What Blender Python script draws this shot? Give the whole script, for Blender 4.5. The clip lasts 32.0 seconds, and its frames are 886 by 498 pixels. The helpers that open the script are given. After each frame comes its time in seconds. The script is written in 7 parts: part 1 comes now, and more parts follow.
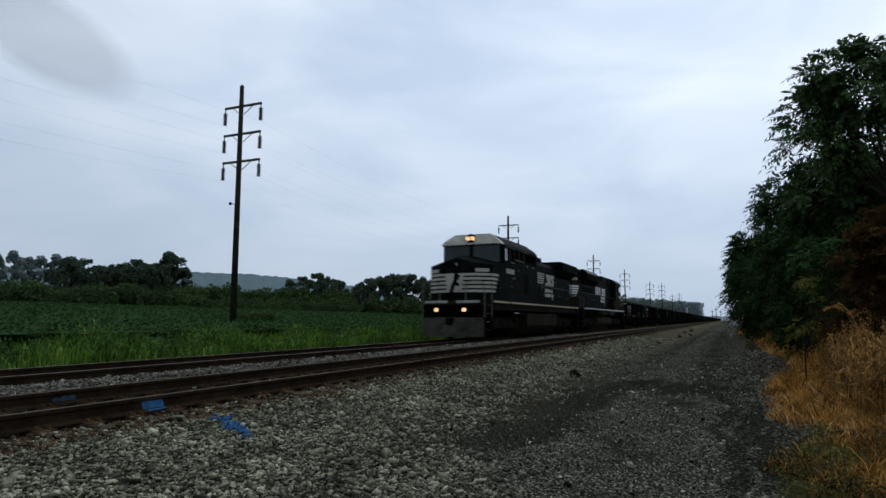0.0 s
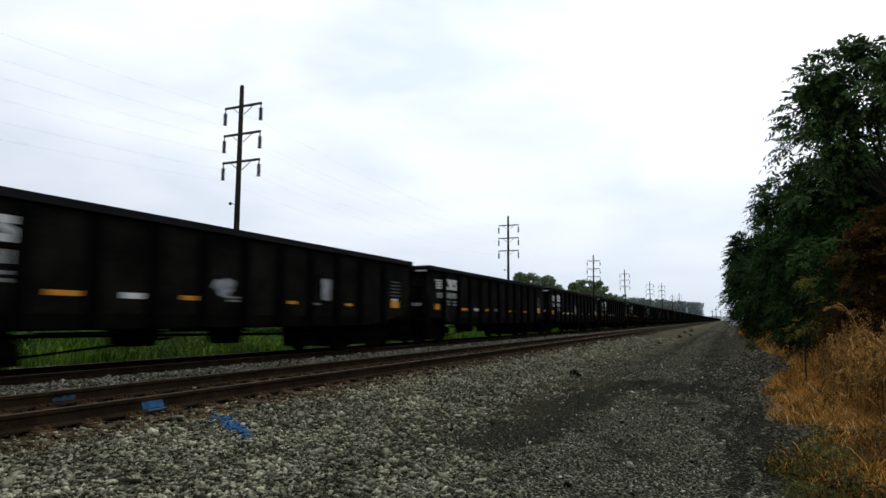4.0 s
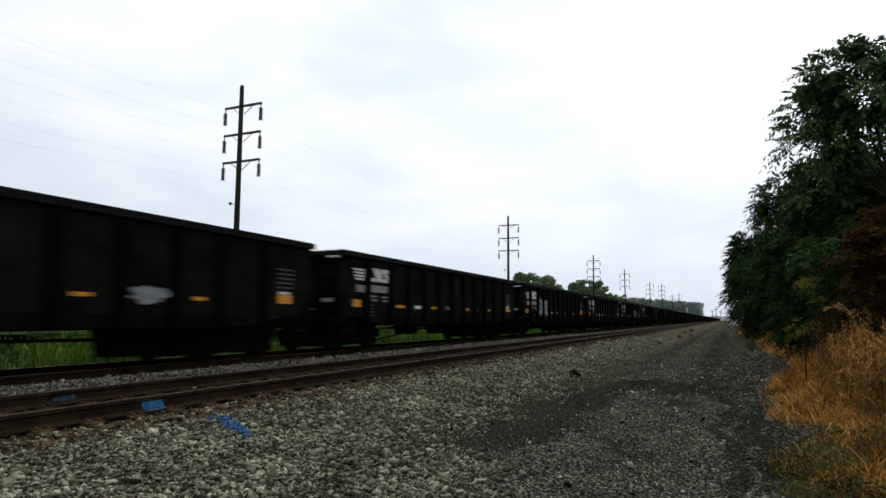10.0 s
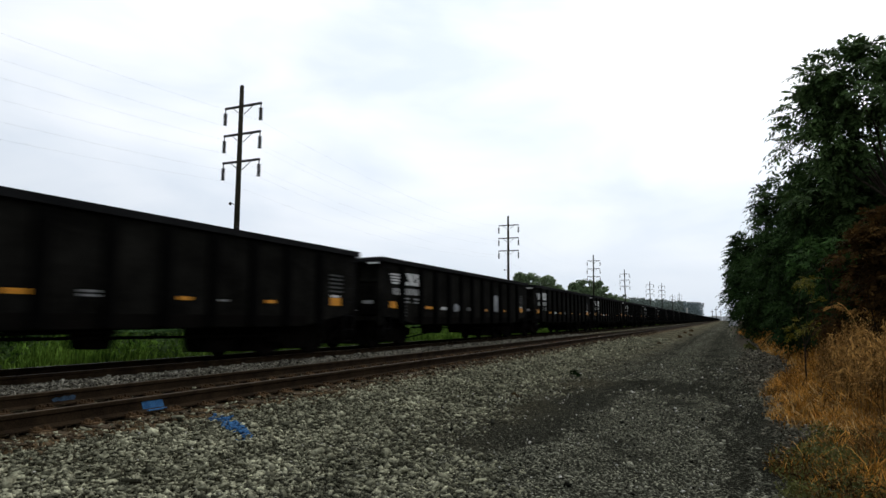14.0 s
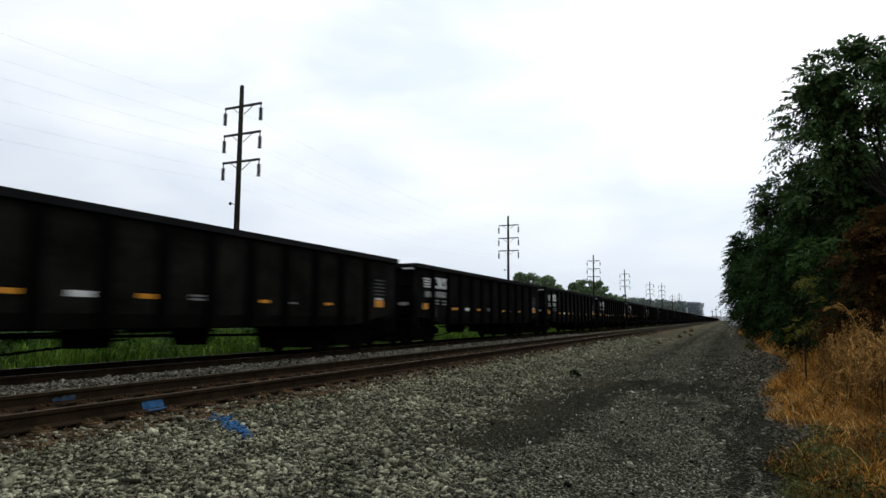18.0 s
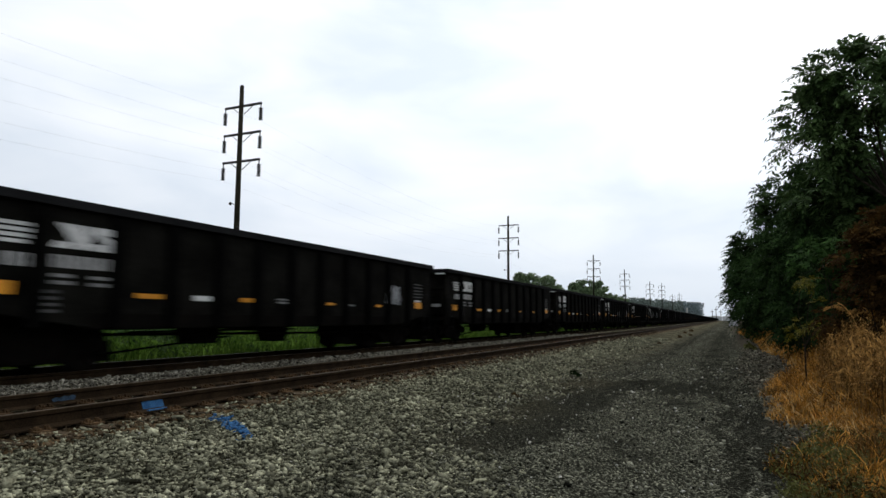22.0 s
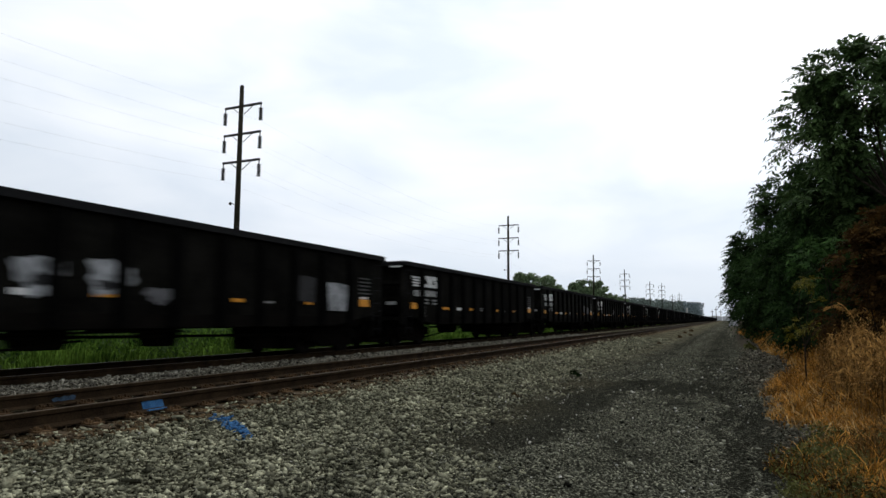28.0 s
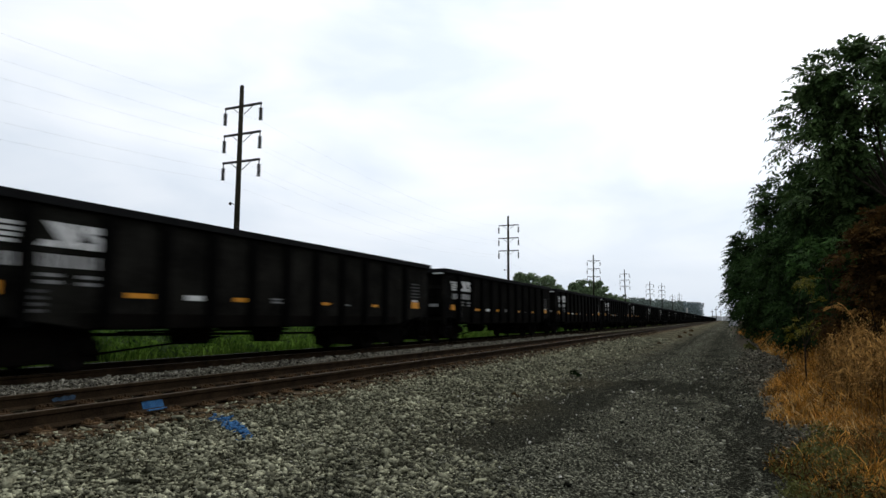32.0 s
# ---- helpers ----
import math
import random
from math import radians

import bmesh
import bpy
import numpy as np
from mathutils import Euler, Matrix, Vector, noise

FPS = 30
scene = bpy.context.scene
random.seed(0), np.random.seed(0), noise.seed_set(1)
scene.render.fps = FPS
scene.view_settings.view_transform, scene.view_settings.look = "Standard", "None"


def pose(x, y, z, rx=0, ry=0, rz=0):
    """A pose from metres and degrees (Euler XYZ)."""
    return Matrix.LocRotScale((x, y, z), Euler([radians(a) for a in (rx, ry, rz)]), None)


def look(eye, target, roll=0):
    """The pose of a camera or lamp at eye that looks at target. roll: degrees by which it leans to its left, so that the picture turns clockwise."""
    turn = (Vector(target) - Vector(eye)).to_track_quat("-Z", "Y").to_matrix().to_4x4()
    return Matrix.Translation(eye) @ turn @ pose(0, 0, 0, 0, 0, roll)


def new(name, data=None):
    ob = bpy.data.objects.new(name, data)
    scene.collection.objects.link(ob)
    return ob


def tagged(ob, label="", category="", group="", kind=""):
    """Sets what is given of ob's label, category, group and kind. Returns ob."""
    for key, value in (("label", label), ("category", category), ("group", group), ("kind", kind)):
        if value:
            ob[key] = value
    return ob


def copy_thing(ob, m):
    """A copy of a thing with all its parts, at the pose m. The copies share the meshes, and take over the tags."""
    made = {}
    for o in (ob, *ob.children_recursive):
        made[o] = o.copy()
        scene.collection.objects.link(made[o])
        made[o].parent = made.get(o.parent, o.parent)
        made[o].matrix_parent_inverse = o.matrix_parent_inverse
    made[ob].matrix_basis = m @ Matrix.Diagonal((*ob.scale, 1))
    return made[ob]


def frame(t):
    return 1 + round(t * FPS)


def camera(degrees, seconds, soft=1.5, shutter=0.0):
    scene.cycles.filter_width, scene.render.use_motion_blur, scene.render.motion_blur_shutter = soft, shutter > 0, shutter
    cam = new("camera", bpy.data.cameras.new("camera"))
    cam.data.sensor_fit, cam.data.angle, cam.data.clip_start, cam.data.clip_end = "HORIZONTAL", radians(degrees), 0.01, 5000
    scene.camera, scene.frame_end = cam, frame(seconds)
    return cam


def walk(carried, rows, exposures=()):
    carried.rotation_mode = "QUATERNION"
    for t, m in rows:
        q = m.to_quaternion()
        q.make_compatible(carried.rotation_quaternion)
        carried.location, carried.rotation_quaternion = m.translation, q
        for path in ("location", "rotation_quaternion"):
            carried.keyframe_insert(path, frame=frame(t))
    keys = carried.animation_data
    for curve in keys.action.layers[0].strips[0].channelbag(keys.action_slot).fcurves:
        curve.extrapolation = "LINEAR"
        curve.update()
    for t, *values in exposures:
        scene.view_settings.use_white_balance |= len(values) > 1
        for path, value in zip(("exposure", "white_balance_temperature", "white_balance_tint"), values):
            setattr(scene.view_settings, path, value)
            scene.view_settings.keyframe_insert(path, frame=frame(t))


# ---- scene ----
# Camera on a low tripod beside the path; it does not move.
# Track runs along +Y, z = 0 is the top of the rails.
cam = camera(70.19, 32.0, soft=1.5, shutter=0.4)
EYE = Vector((0.0, 0.0, 0.876))
VIEW = look(EYE, EYE + Vector((-0.40532, 0.90733, 0.11167)), 0.03)
walk(cam, [(0.0, VIEW), (32.0, VIEW)],
     exposures=[(0.0, -0.40, 5750, 8), (0.7, -0.30, 5850, 8), (1.0, -0.10, 6150, 8), (1.2, 0.02, 6300, 7), (1.8, 0.06, 6220, 9), (3.5, 0.06, 6330, 10), (6.0, 0.08, 6450, 10), (32.0, 0.08, 6450, 10)])

# ---------------------------------------------------------------- world and sun
SUN_TURN, SUN_UP = 12.0, 48.0       # degrees right of the track's direction, above the horizon
world = bpy.data.worlds.new("overcast_sky")
scene.world = world
world.use_nodes = True


def build_world():
    nt = world.node_tree
    nt.nodes.clear()
    out = nt.nodes.new("ShaderNodeOutputWorld")
    bg = nt.nodes.new("ShaderNodeBackground")
    sky = nt.nodes.new("ShaderNodeTexSky")
    sky.sky_type = 'NISHITA'
    sky.sun_disc = False
    sky.sun_elevation = radians(SUN_UP)
    sky.sun_rotation = radians(SUN_TURN)
    sky.dust_density = 4.0
    tc = nt.nodes.new("ShaderNodeTexCoord")
    mp = nt.nodes.new("ShaderNodeMapping")
    mp.inputs["Scale"].default_value = (1.0, 1.0, 3.2)
    mp.inputs["Location"].default_value = (0.35, 0.0, 0.12)
    n1 = nt.nodes.new("ShaderNodeTexNoise")
    n1.inputs["Scale"].default_value = 2.7
    n1.inputs["Detail"].default_value = 5.0
    n1.inputs["Roughness"].default_value = 0.45
    n1.inputs["Distortion"].default_value = 0.4
    ramp = nt.nodes.new("ShaderNodeValToRGB")
    e = ramp.color_ramp.elements
    e[0].position, e[0].color = 0.32, (0.76, 0.84, 0.94, 1)
    e[1].position, e[1].color = 0.66, (1.09, 1.115, 1.15, 1)
    # soft brightening towards the veiled sun
    dot = nt.nodes.new("ShaderNodeVectorMath")
    dot.operation = 'DOT_PRODUCT'
    a, b = radians(SUN_TURN), radians(30.0)
    dot.inputs[1].default_value = (math.sin(a) * math.cos(b), math.cos(a) * math.cos(b), math.sin(b))
    glow = nt.nodes.new("ShaderNodeMapRange")
    glow.inputs["From Min"].default_value = 0.1
    glow.inputs["From Max"].default_value = 1.0
    glow.inputs["To Min"].default_value = 0.84
    glow.inputs["To Max"].default_value = 1.14
    mul = nt.nodes.new("ShaderNodeVectorMath")
    mul.operation = 'SCALE'
    # paler band of mist low over the horizon
    sep = nt.nodes.new("ShaderNodeSeparateXYZ")
    low = nt.nodes.new("ShaderNodeMapRange")
    low.inputs["From Min"].default_value = 0.0
    low.inputs["From Max"].default_value = 0.32
    low.inputs["To Min"].default_value = 0.75
    low.inputs["To Max"].default_value = 0.0
    mist = nt.nodes.new("ShaderNodeMixRGB")
    mist.inputs["Color2"].default_value = (0.575, 0.645, 0.73, 1)
    thin = nt.nodes.new("ShaderNodeVectorMath")
    thin.operation = 'SCALE'
    thin.inputs["Scale"].default_value = 0.10
    cover = nt.nodes.new("ShaderNodeMixRGB")
    cover.inputs["Fac"].default_value = 0.94
    L = nt.links.new
    L(tc.outputs["Generated"], mp.inputs["Vector"])
    L(mp.outputs["Vector"], n1.inputs["Vector"])
    L(n1.outputs["Fac"], ramp.inputs["Fac"])
    L(tc.outputs["Generated"], dot.inputs[0])
    L(dot.outputs["Value"], glow.inputs["Value"])
    L(tc.outputs["Generated"], sep.inputs["Vector"])
    L(sep.outputs["Z"], low.inputs["Value"])
    L(low.outputs["Result"], mist.inputs["Fac"])
    L(ramp.outputs["Color"], mist.inputs["Color1"])
    L(mist.outputs["Color"], mul.inputs[0])
    L(glow.outputs["Result"], mul.inputs["Scale"])
    L(sky.outputs["Color"], thin.inputs[0])
    L(thin.outputs["Vector"], cover.inputs["Color1"])
    L(mul.outputs["Vector"], cover.inputs["Color2"])
    L(cover.outputs["Color"], bg.inputs["Color"])
    bg.inputs["Strength"].default_value = 1.0
    L(bg.outputs["Background"], out.inputs["Surface"])


build_world()
sun_data = bpy.data.lights.new("sun", 'SUN')
sun_data.energy = 0.6
sun_data.angle = radians(25)
sun_data.color = (1.0, 0.96, 0.9)
sun = new("sun", sun_data)
_a, _b = radians(SUN_TURN), radians(SUN_UP)
sun.matrix_basis = look((0, 0, 60), Vector((0, 0, 60)) - Vector((math.sin(_a) * math.cos(_b), math.cos(_a) * math.cos(_b), math.sin(_b))))

# ---------------------------------------------------------------- layout numbers
NEAR_RAIL = -6.118               # x of the nearest rail
GAUGE = 1.505                    # rail centre to rail centre
FAR_RAIL = -10.219
TRACK_X = (NEAR_RAIL - GAUGE / 2, FAR_RAIL - GAUGE / 2)
TRAIN_X = TRACK_X[1]
CAR_PITCH, CAR_FIRST = 16.58, 68.03      # gondola spacing; front of the first one at the start
FIELD_SLOPE = 0.0365


RUN = ((0.0, 0.0), (1.0, 0.0), (2.0, 0.03), (3.0, 0.05), (4.0, -0.07), (5.5, -0.22), (7.0, -0.33), (8.0, -0.37), (10.0, -0.38), (12.0, -0.43), (14.0, -0.41), (17.0, -0.37), (18.0, -0.31), (20.0, -0.27), (21.0, -0.25),
       (22.0, -0.19), (23.0, -0.06), (24.0, 0.01), (25.0, 0.05), (25.7, 0.09), (26.5, -0.20), (27.4, -0.46), (28.0, -0.41), (29.0, -0.38), (30.0, -0.32), (31.0, -0.28), (32.0, -0.19))


def travelled(t):
    """Metres the train has gone after t seconds: it slows a little, with small changes of pace."""
    return 20.125 * t - 0.0095 * ((t - 16.0) ** 2 - 256.0) + float(np.interp(t, [r[0] for r in RUN], [r[1] for r in RUN]))


def ground_z(x):
    """Height of the ground across the track."""
    pts = ((-4000, 5.0), (-400, 5.0), (-140, 4.3), (-18, -0.143), (-15.5, -0.32), (-13.9, -0.42), (-12.9, -0.24), (-9.95, -0.20), (-9.55, -0.105), (-9.0, -0.09),
           (-8.5, -0.115), (-8.15, -0.20), (-5.2, -0.215), (-4.2, -0.30), (-2.2, -0.335), (0.4, -0.335), (1.4, -0.25), (4.0, -0.1), (30, 0.2), (4000, 0.5))
    return np.interp(x, [p[0] for p in pts], [p[1] for p in pts])


def ease(v, a, b):
    t = np.clip((v - a) / (b - a), 0, 1)
    return t * t * (3 - 2 * t)


def lane(x, y, cx, half, y0, y1, soft):
    """A strip along the path: 1 inside, fading over soft at its sides and over a metre at its ends."""
    return ease(half + soft - np.abs(x - cx), 0, 2 * soft) * ease(y, y0 - 0.5, y0 + 0.5) * (1 - ease(y, y1 - 0.6, y1 + 0.6))


def cinder_cover(x, y):
    """How far fine dark cinder covers the gravel of the path: worn into the wheel tracks and in a damp patch across them."""
    wx = x + 0.10 * np.sin(1.7 * y + 0.6) + 0.05 * np.sin(4.3 * y + 2 * x)
    wy = y + 0.35 * np.sin(2.1 * x + 1.0) + 0.2 * np.sin(5.2 * x)
    c = 0.30 + 0.0 * x
    for cx, half, y0, y1, soft, k in ((-2.15, 0.55, 5.9, 11.5, 0.30, 1.0), (-0.04, 0.10, 5.4, 11.8, 0.06, 0.95), (0.31, 0.20, 5.6, 10.8, 0.07, 1.0), (-1.35, 1.45, 10.9, 13.4, 0.3, 0.9),
                                      (-1.25, 0.45, 5.9, 7.0, 0.35, 0.6), (-0.75, 0.35, 9.2, 10.4, 0.3, 0.6), (-0.35, 0.38, 13.4, 90, 0.25, 0.66), (-2.1, 0.42, 12.5, 90, 0.3, 0.55), (0.25, 0.22, 11.5, 20, 0.2, 0.6)):
        c = np.maximum(c, k * lane(wx, wy, cx, half, y0, y1, soft))
    streaks = np.sin(2.3 * y + 3 * np.sin(2.1 * x)) * np.sin(0.9 * y + x) + 0.6 * np.sin(6.1 * x + np.sin(1.3 * y))
    return np.clip(c + 0.14 * streaks, 0, 1)


# ---------------------------------------------------------------- materials
def surface(name, dark, light, scale=3.0, rough=0.8, metal=0.0, bump=0.15, grain=40.0, per="", spread=0.25, spec=0.3, stains=0.5):
    """A worn surface: two colours mixed by broad stains and fine grain, with relief. per: 'object' or 'island' varies each piece."""
    m = bpy.data.materials.new(name)
    m.use_nodes = True
    nt = m.node_tree
    bsdf = nt.nodes["Principled BSDF"]
    L = nt.links.new
    tc = nt.nodes.new("ShaderNodeTexCoord")
    broad = nt.nodes.new("ShaderNodeTexNoise")
    broad.inputs["Scale"].default_value = scale
    broad.inputs["Detail"].default_value = 4
    fine = nt.nodes.new("ShaderNodeTexNoise")
    fine.inputs["Scale"].default_value = grain
    fine.inputs["Detail"].default_value = 3
    L(tc.outputs["Object"], broad.inputs["Vector"])
    L(tc.outputs["Object"], fine.inputs["Vector"])
    blend = nt.nodes.new("ShaderNodeMix")
    blend.data_type = 'FLOAT'
    blend.inputs[0].default_value = 1.0 - stains
    L(broad.outputs["Fac"], blend.inputs[2])
    L(fine.outputs["Fac"], blend.inputs[3])
    ramp = nt.nodes.new("ShaderNodeValToRGB")
    e = ramp.color_ramp.elements
    e[0].position, e[0].color = 0.36, (*dark, 1)
    e[1].position, e[1].color = 0.64, (*light, 1)
    L(blend.outputs[0], ramp.inputs["Fac"])
    col = ramp.outputs["Color"]
    if per:
        if per == "island":
            info = nt.nodes.new("ShaderNodeNewGeometry")
            rnd = info.outputs["Random Per Island"]
        else:
            info = nt.nodes.new("ShaderNodeObjectInfo")
            rnd = info.outputs["Random"]
        rng = nt.nodes.new("ShaderNodeMapRange")
        rng.inputs["To Min"].default_value = 1.0 - spread
        rng.inputs["To Max"].default_value = 1.0 + spread
        L(rnd, rng.inputs["Value"])
        hsv = nt.nodes.new("ShaderNodeHueSaturation")
        L(col, hsv.inputs["Color"])
        L(rng.outputs["Result"], hsv.inputs["Value"])
        col = hsv.outputs["Color"]
    L(col, bsdf.inputs["Base Color"])
    bsdf.inputs["Roughness"].default_value = rough
    bsdf.inputs["Metallic"].default_value = metal
    bsdf.inputs["Specular IOR Level"].default_value = spec
    if bump:
        bp = nt.nodes.new("ShaderNodeBump")
        bp.inputs["Strength"].default_value = bump
        bp.inputs["Distance"].default_value = 0.02
        L(fine.outputs["Fac"], bp.inputs["Height"])
        L(bp.outputs["Normal"], bsdf.inputs["Normal"])
    return m


def leaf_surface(name, dark, light, rough=0.55, through_light=0.25, gloss=0.08):
    """Foliage: each leaf has its own tone; a little light comes through."""
    m = surface(name, dark, light, scale=0.8, rough=rough, bump=0.0, grain=6.0, per="island", spread=0.5, spec=gloss)
    nt = m.node_tree
    bsdf = nt.nodes["Principled BSDF"]
    tr = nt.nodes.new("ShaderNodeBsdfTranslucent")
    mix = nt.nodes.new("ShaderNodeMixShader")
    mix.inputs["Fac"].default_value = through_light
    src = bsdf.inputs["Base Color"].links[0].from_socket
    nt.links.new(src, tr.inputs["Color"])
    nt.links.new(bsdf.outputs["BSDF"], mix.inputs[1])
    nt.links.new(tr.outputs["BSDF"], mix.inputs[2])
    nt.links.new(mix.outputs["Shader"], nt.nodes["Material Output"].inputs["Surface"])
    return m


def glowing(name, colour, strength):
    m = bpy.data.materials.new(name)
    m.use_nodes = True
    b = m.node_tree.nodes["Principled BSDF"]
    b.inputs["Base Color"].default_value = (*colour, 1)
    b.inputs["Emission Color"].default_value = (*colour, 1)
    b.inputs["Emission Strength"].default_value = strength
    return m


def ground_surface():
    """Ballast, cinder path, dirt verge and field soil, by the distance from the track."""
    m = bpy.data.materials.new("ground")
    m.use_nodes = True
    nt = m.node_tree
    L = nt.links.new
    bsdf = nt.nodes["Principled BSDF"]
    tc = nt.nodes.new("ShaderNodeTexCoord")
    sep = nt.nodes.new("ShaderNodeSeparateXYZ")
    L(tc.outputs["Object"], sep.inputs["Vector"])

    def tex(scale, detail=4, dist=0.0, stretch=None):
        n = nt.nodes.new("ShaderNodeTexNoise")
        n.inputs["Scale"].default_value = scale
        n.inputs["Detail"].default_value = detail
        n.inputs["Distortion"].default_value = dist
        src = tc.outputs["Object"]
        if stretch:
            mp = nt.nodes.new("ShaderNodeMapping")
            mp.inputs["Scale"].default_value = stretch
            L(src, mp.inputs["Vector"])
            src = mp.outputs["Vector"]
        L(src, n.inputs["Vector"])
        return n.outputs["Fac"]

    def math_node(op, a, b):
        n = nt.nodes.new("ShaderNodeMath")
        n.operation = op
        for i, v in enumerate((a, b)):
            if isinstance(v, (int, float)):
                n.inputs[i].default_value = v
            else:
                L(v, n.inputs[i])
        return n.outputs[0]

    def ramp(fac, stops):
        r = nt.nodes.new("ShaderNodeValToRGB")
        els = r.color_ramp.elements
        while len(els) < len(stops):
            els.new(0.5)
        for el, (pos, c) in zip(els, stops):
            el.position, el.color = pos, (*c, 1) if len(c) == 3 else c
        L(fac, r.inputs["Fac"])
        return r.outputs["Color"]

    def mixc(fac, a, b):
        n = nt.nodes.new("ShaderNodeMixRGB")
        L(fac, n.inputs["Fac"])
        L(a, n.inputs["Color1"])
        L(b, n.inputs["Color2"])
        return n.outputs["Color"]

    # stones: cells of their own tone
    vor = nt.nodes.new("ShaderNodeTexVoronoi")
    vor.inputs["Scale"].default_value = 34.0
    L(tc.outputs["Object"], vor.inputs["Vector"])
    vsep = nt.nodes.new("ShaderNodeSeparateXYZ")
    L(vor.outputs["Color"], vsep.inputs["Vector"])
    stone = ramp(vsep.outputs["X"], [(0.0, (0.012, 0.0115, 0.007)), (0.5, (0.060, 0.057, 0.038)), (0.9, (0.175, 0.165, 0.115)), (1.0, (0.34, 0.32, 0.24))])
    broad = ramp(tex(0.9, 3), [(0.35, (0.72, 0.70, 0.66)), (0.7, (1.1, 1.06, 1.0))])
    sm = nt.nodes.new("ShaderNodeMixRGB")
    sm.blend_type = 'MULTIPLY'
    sm.inputs["Fac"].default_value = 1.0
    L(stone, sm.inputs["Color1"])
    L(broad, sm.inputs["Color2"])
    # shade between the near stones is painted: bed darker up to 10 m
    gap_shade = nt.nodes.new("ShaderNodeMapRange")
    gap_shade.inputs["From Min"].default_value = 10.0
    gap_shade.inputs["From Max"].default_value = 34.0
    gap_shade.inputs["To Min"].default_value = 0.5
    L(sep.outputs["Y"], gap_shade.inputs["Value"])
    shaded_bed = nt.nodes.new("ShaderNodeVectorMath")
    shaded_bed.operation = 'SCALE'
    L(sm.outputs["Color"], shaded_bed.inputs[0])
    L(gap_shade.outputs["Result"], shaded_bed.inputs["Scale"])
    ballast = shaded_bed.outputs["Vector"]
    rusty = ramp(tex(6.0, 4), [(0.35, (0.038, 0.024, 0.011)), (0.7, (0.165, 0.105, 0.052))])
    # cinder path: dark with a paler gravel crown
    fine = tex(45.0, 3)
    cinder = ramp(fine, [(0.42, (0.0100, 0.0099, 0.0072)), (0.57, (0.0225, 0.0222, 0.0164)), (0.68, (0.130, 0.127, 0.094))])
    gravel = ramp(fine, [(0.44, (0.0153, 0.0151, 0.0110)), (0.56, (0.050, 0.0495, 0.036)), (0.63, (0.28, 0.276, 0.200))])
    cover = nt.nodes.new("ShaderNodeAttribute")
    cover.attribute_name = "cinder"
    patch = ramp(math_node('ADD', cover.outputs["Fac"], math_node('ADD', math_node('MULTIPLY', math_node('SUBTRACT', tex(5.0, 5, 0.5), 0.5), 1.1), math_node('MULTIPLY', math_node('SUBTRACT', tex(1.5, 3, 0.6), 0.5), 0.9))), [(0.30, (1, 1, 1)), (0.72, (0, 0, 0))])
    pathc = mixc(patch, cinder, gravel)
    dirt = ramp(tex(7.0, 4), [(0.35, (0.030, 0.026, 0.020)), (0.7, (0.10, 0.085, 0.06))])
    soil = ramp(tex(3.0, 4), [(0.35, (0.010, 0.020, 0.005)), (0.7, (0.028, 0.040, 0.012))])

    oily = ramp(tex(9.0, 4), [(0.35, (0.006, 0.0042, 0.0024)), (0.7, (0.034, 0.0235, 0.0135))])

    # wandering edges
    wob = math_node('SUBTRACT', tex(0.55, 4), 0.5)
    xw = math_node('ADD', sep.outputs["X"], math_node('MULTIPLY', wob, 2.2))

    def step(x0, x1):
        n = nt.nodes.new("ShaderNodeMapRange")
        n.interpolation_type = 'SMOOTHSTEP'
        n.inputs["From Min"].default_value = x0
        n.inputs["From Max"].default_value = x1
        L(xw, n.inputs["Value"])
        return n.outputs["Result"]

    c = mixc(step(-14.6, -13.6), soil, ballast)
    c = mixc(step(-3.1, -1.9), c, pathc)
    c = mixc(step(0.35, 0.9), c, dirt)
    # rust and old ballast beside the tie ends
    near = nt.nodes.new("ShaderNodeMapRange")
    near.inputs["From Min"].default_value = 0.15
    near.inputs["From Max"].default_value = 0.75
    near.inputs["To Min"].default_value = 0.75
    near.inputs["To Max"].default_value = 0.0
    L(math_node('ABSOLUTE', math_node('ADD', sep.outputs["X"], 5.72), 0), near.inputs["Value"])
    c = mixc(near.outputs["Result"], c, rusty)
    # oil and iron dust between the rails of the nearer track
    four = nt.nodes.new("ShaderNodeMapRange")
    four.inputs["From Min"].default_value = 0.70
    four.inputs["From Max"].default_value = 0.95
    four.inputs["To Min"].default_value = 0.9
    four.inputs["To Max"].default_value = 0.0
    L(math_node('ABSOLUTE', math_node('SUBTRACT', sep.outputs["X"], TRACK_X[0]), 0), four.inputs["Value"])
    c = mixc(four.outputs["Result"], c, oily)
    L(c, bsdf.inputs["Base Color"])
    bsdf.inputs["Roughness"].default_value = 0.95
    bsdf.inputs["Specular IOR Level"].default_value = 0.0
    bp = nt.nodes.new("ShaderNodeBump")
    bp.inputs["Strength"].default_value = 0.7
    bp.inputs["Distance"].default_value = 0.03
    L(vor.outputs["Distance"], bp.inputs["Height"])
    b2 = nt.nodes.new("ShaderNodeBump")
    b2.inputs["Strength"].default_value = 0.2
    b2.inputs["Distance"].default_value = 0.012
    L(fine, b2.inputs["Height"])
    L(bp.outputs["Normal"], b2.inputs["Normal"])
    L(b2.outputs["Normal"], bsdf.inputs["Normal"])
    return m


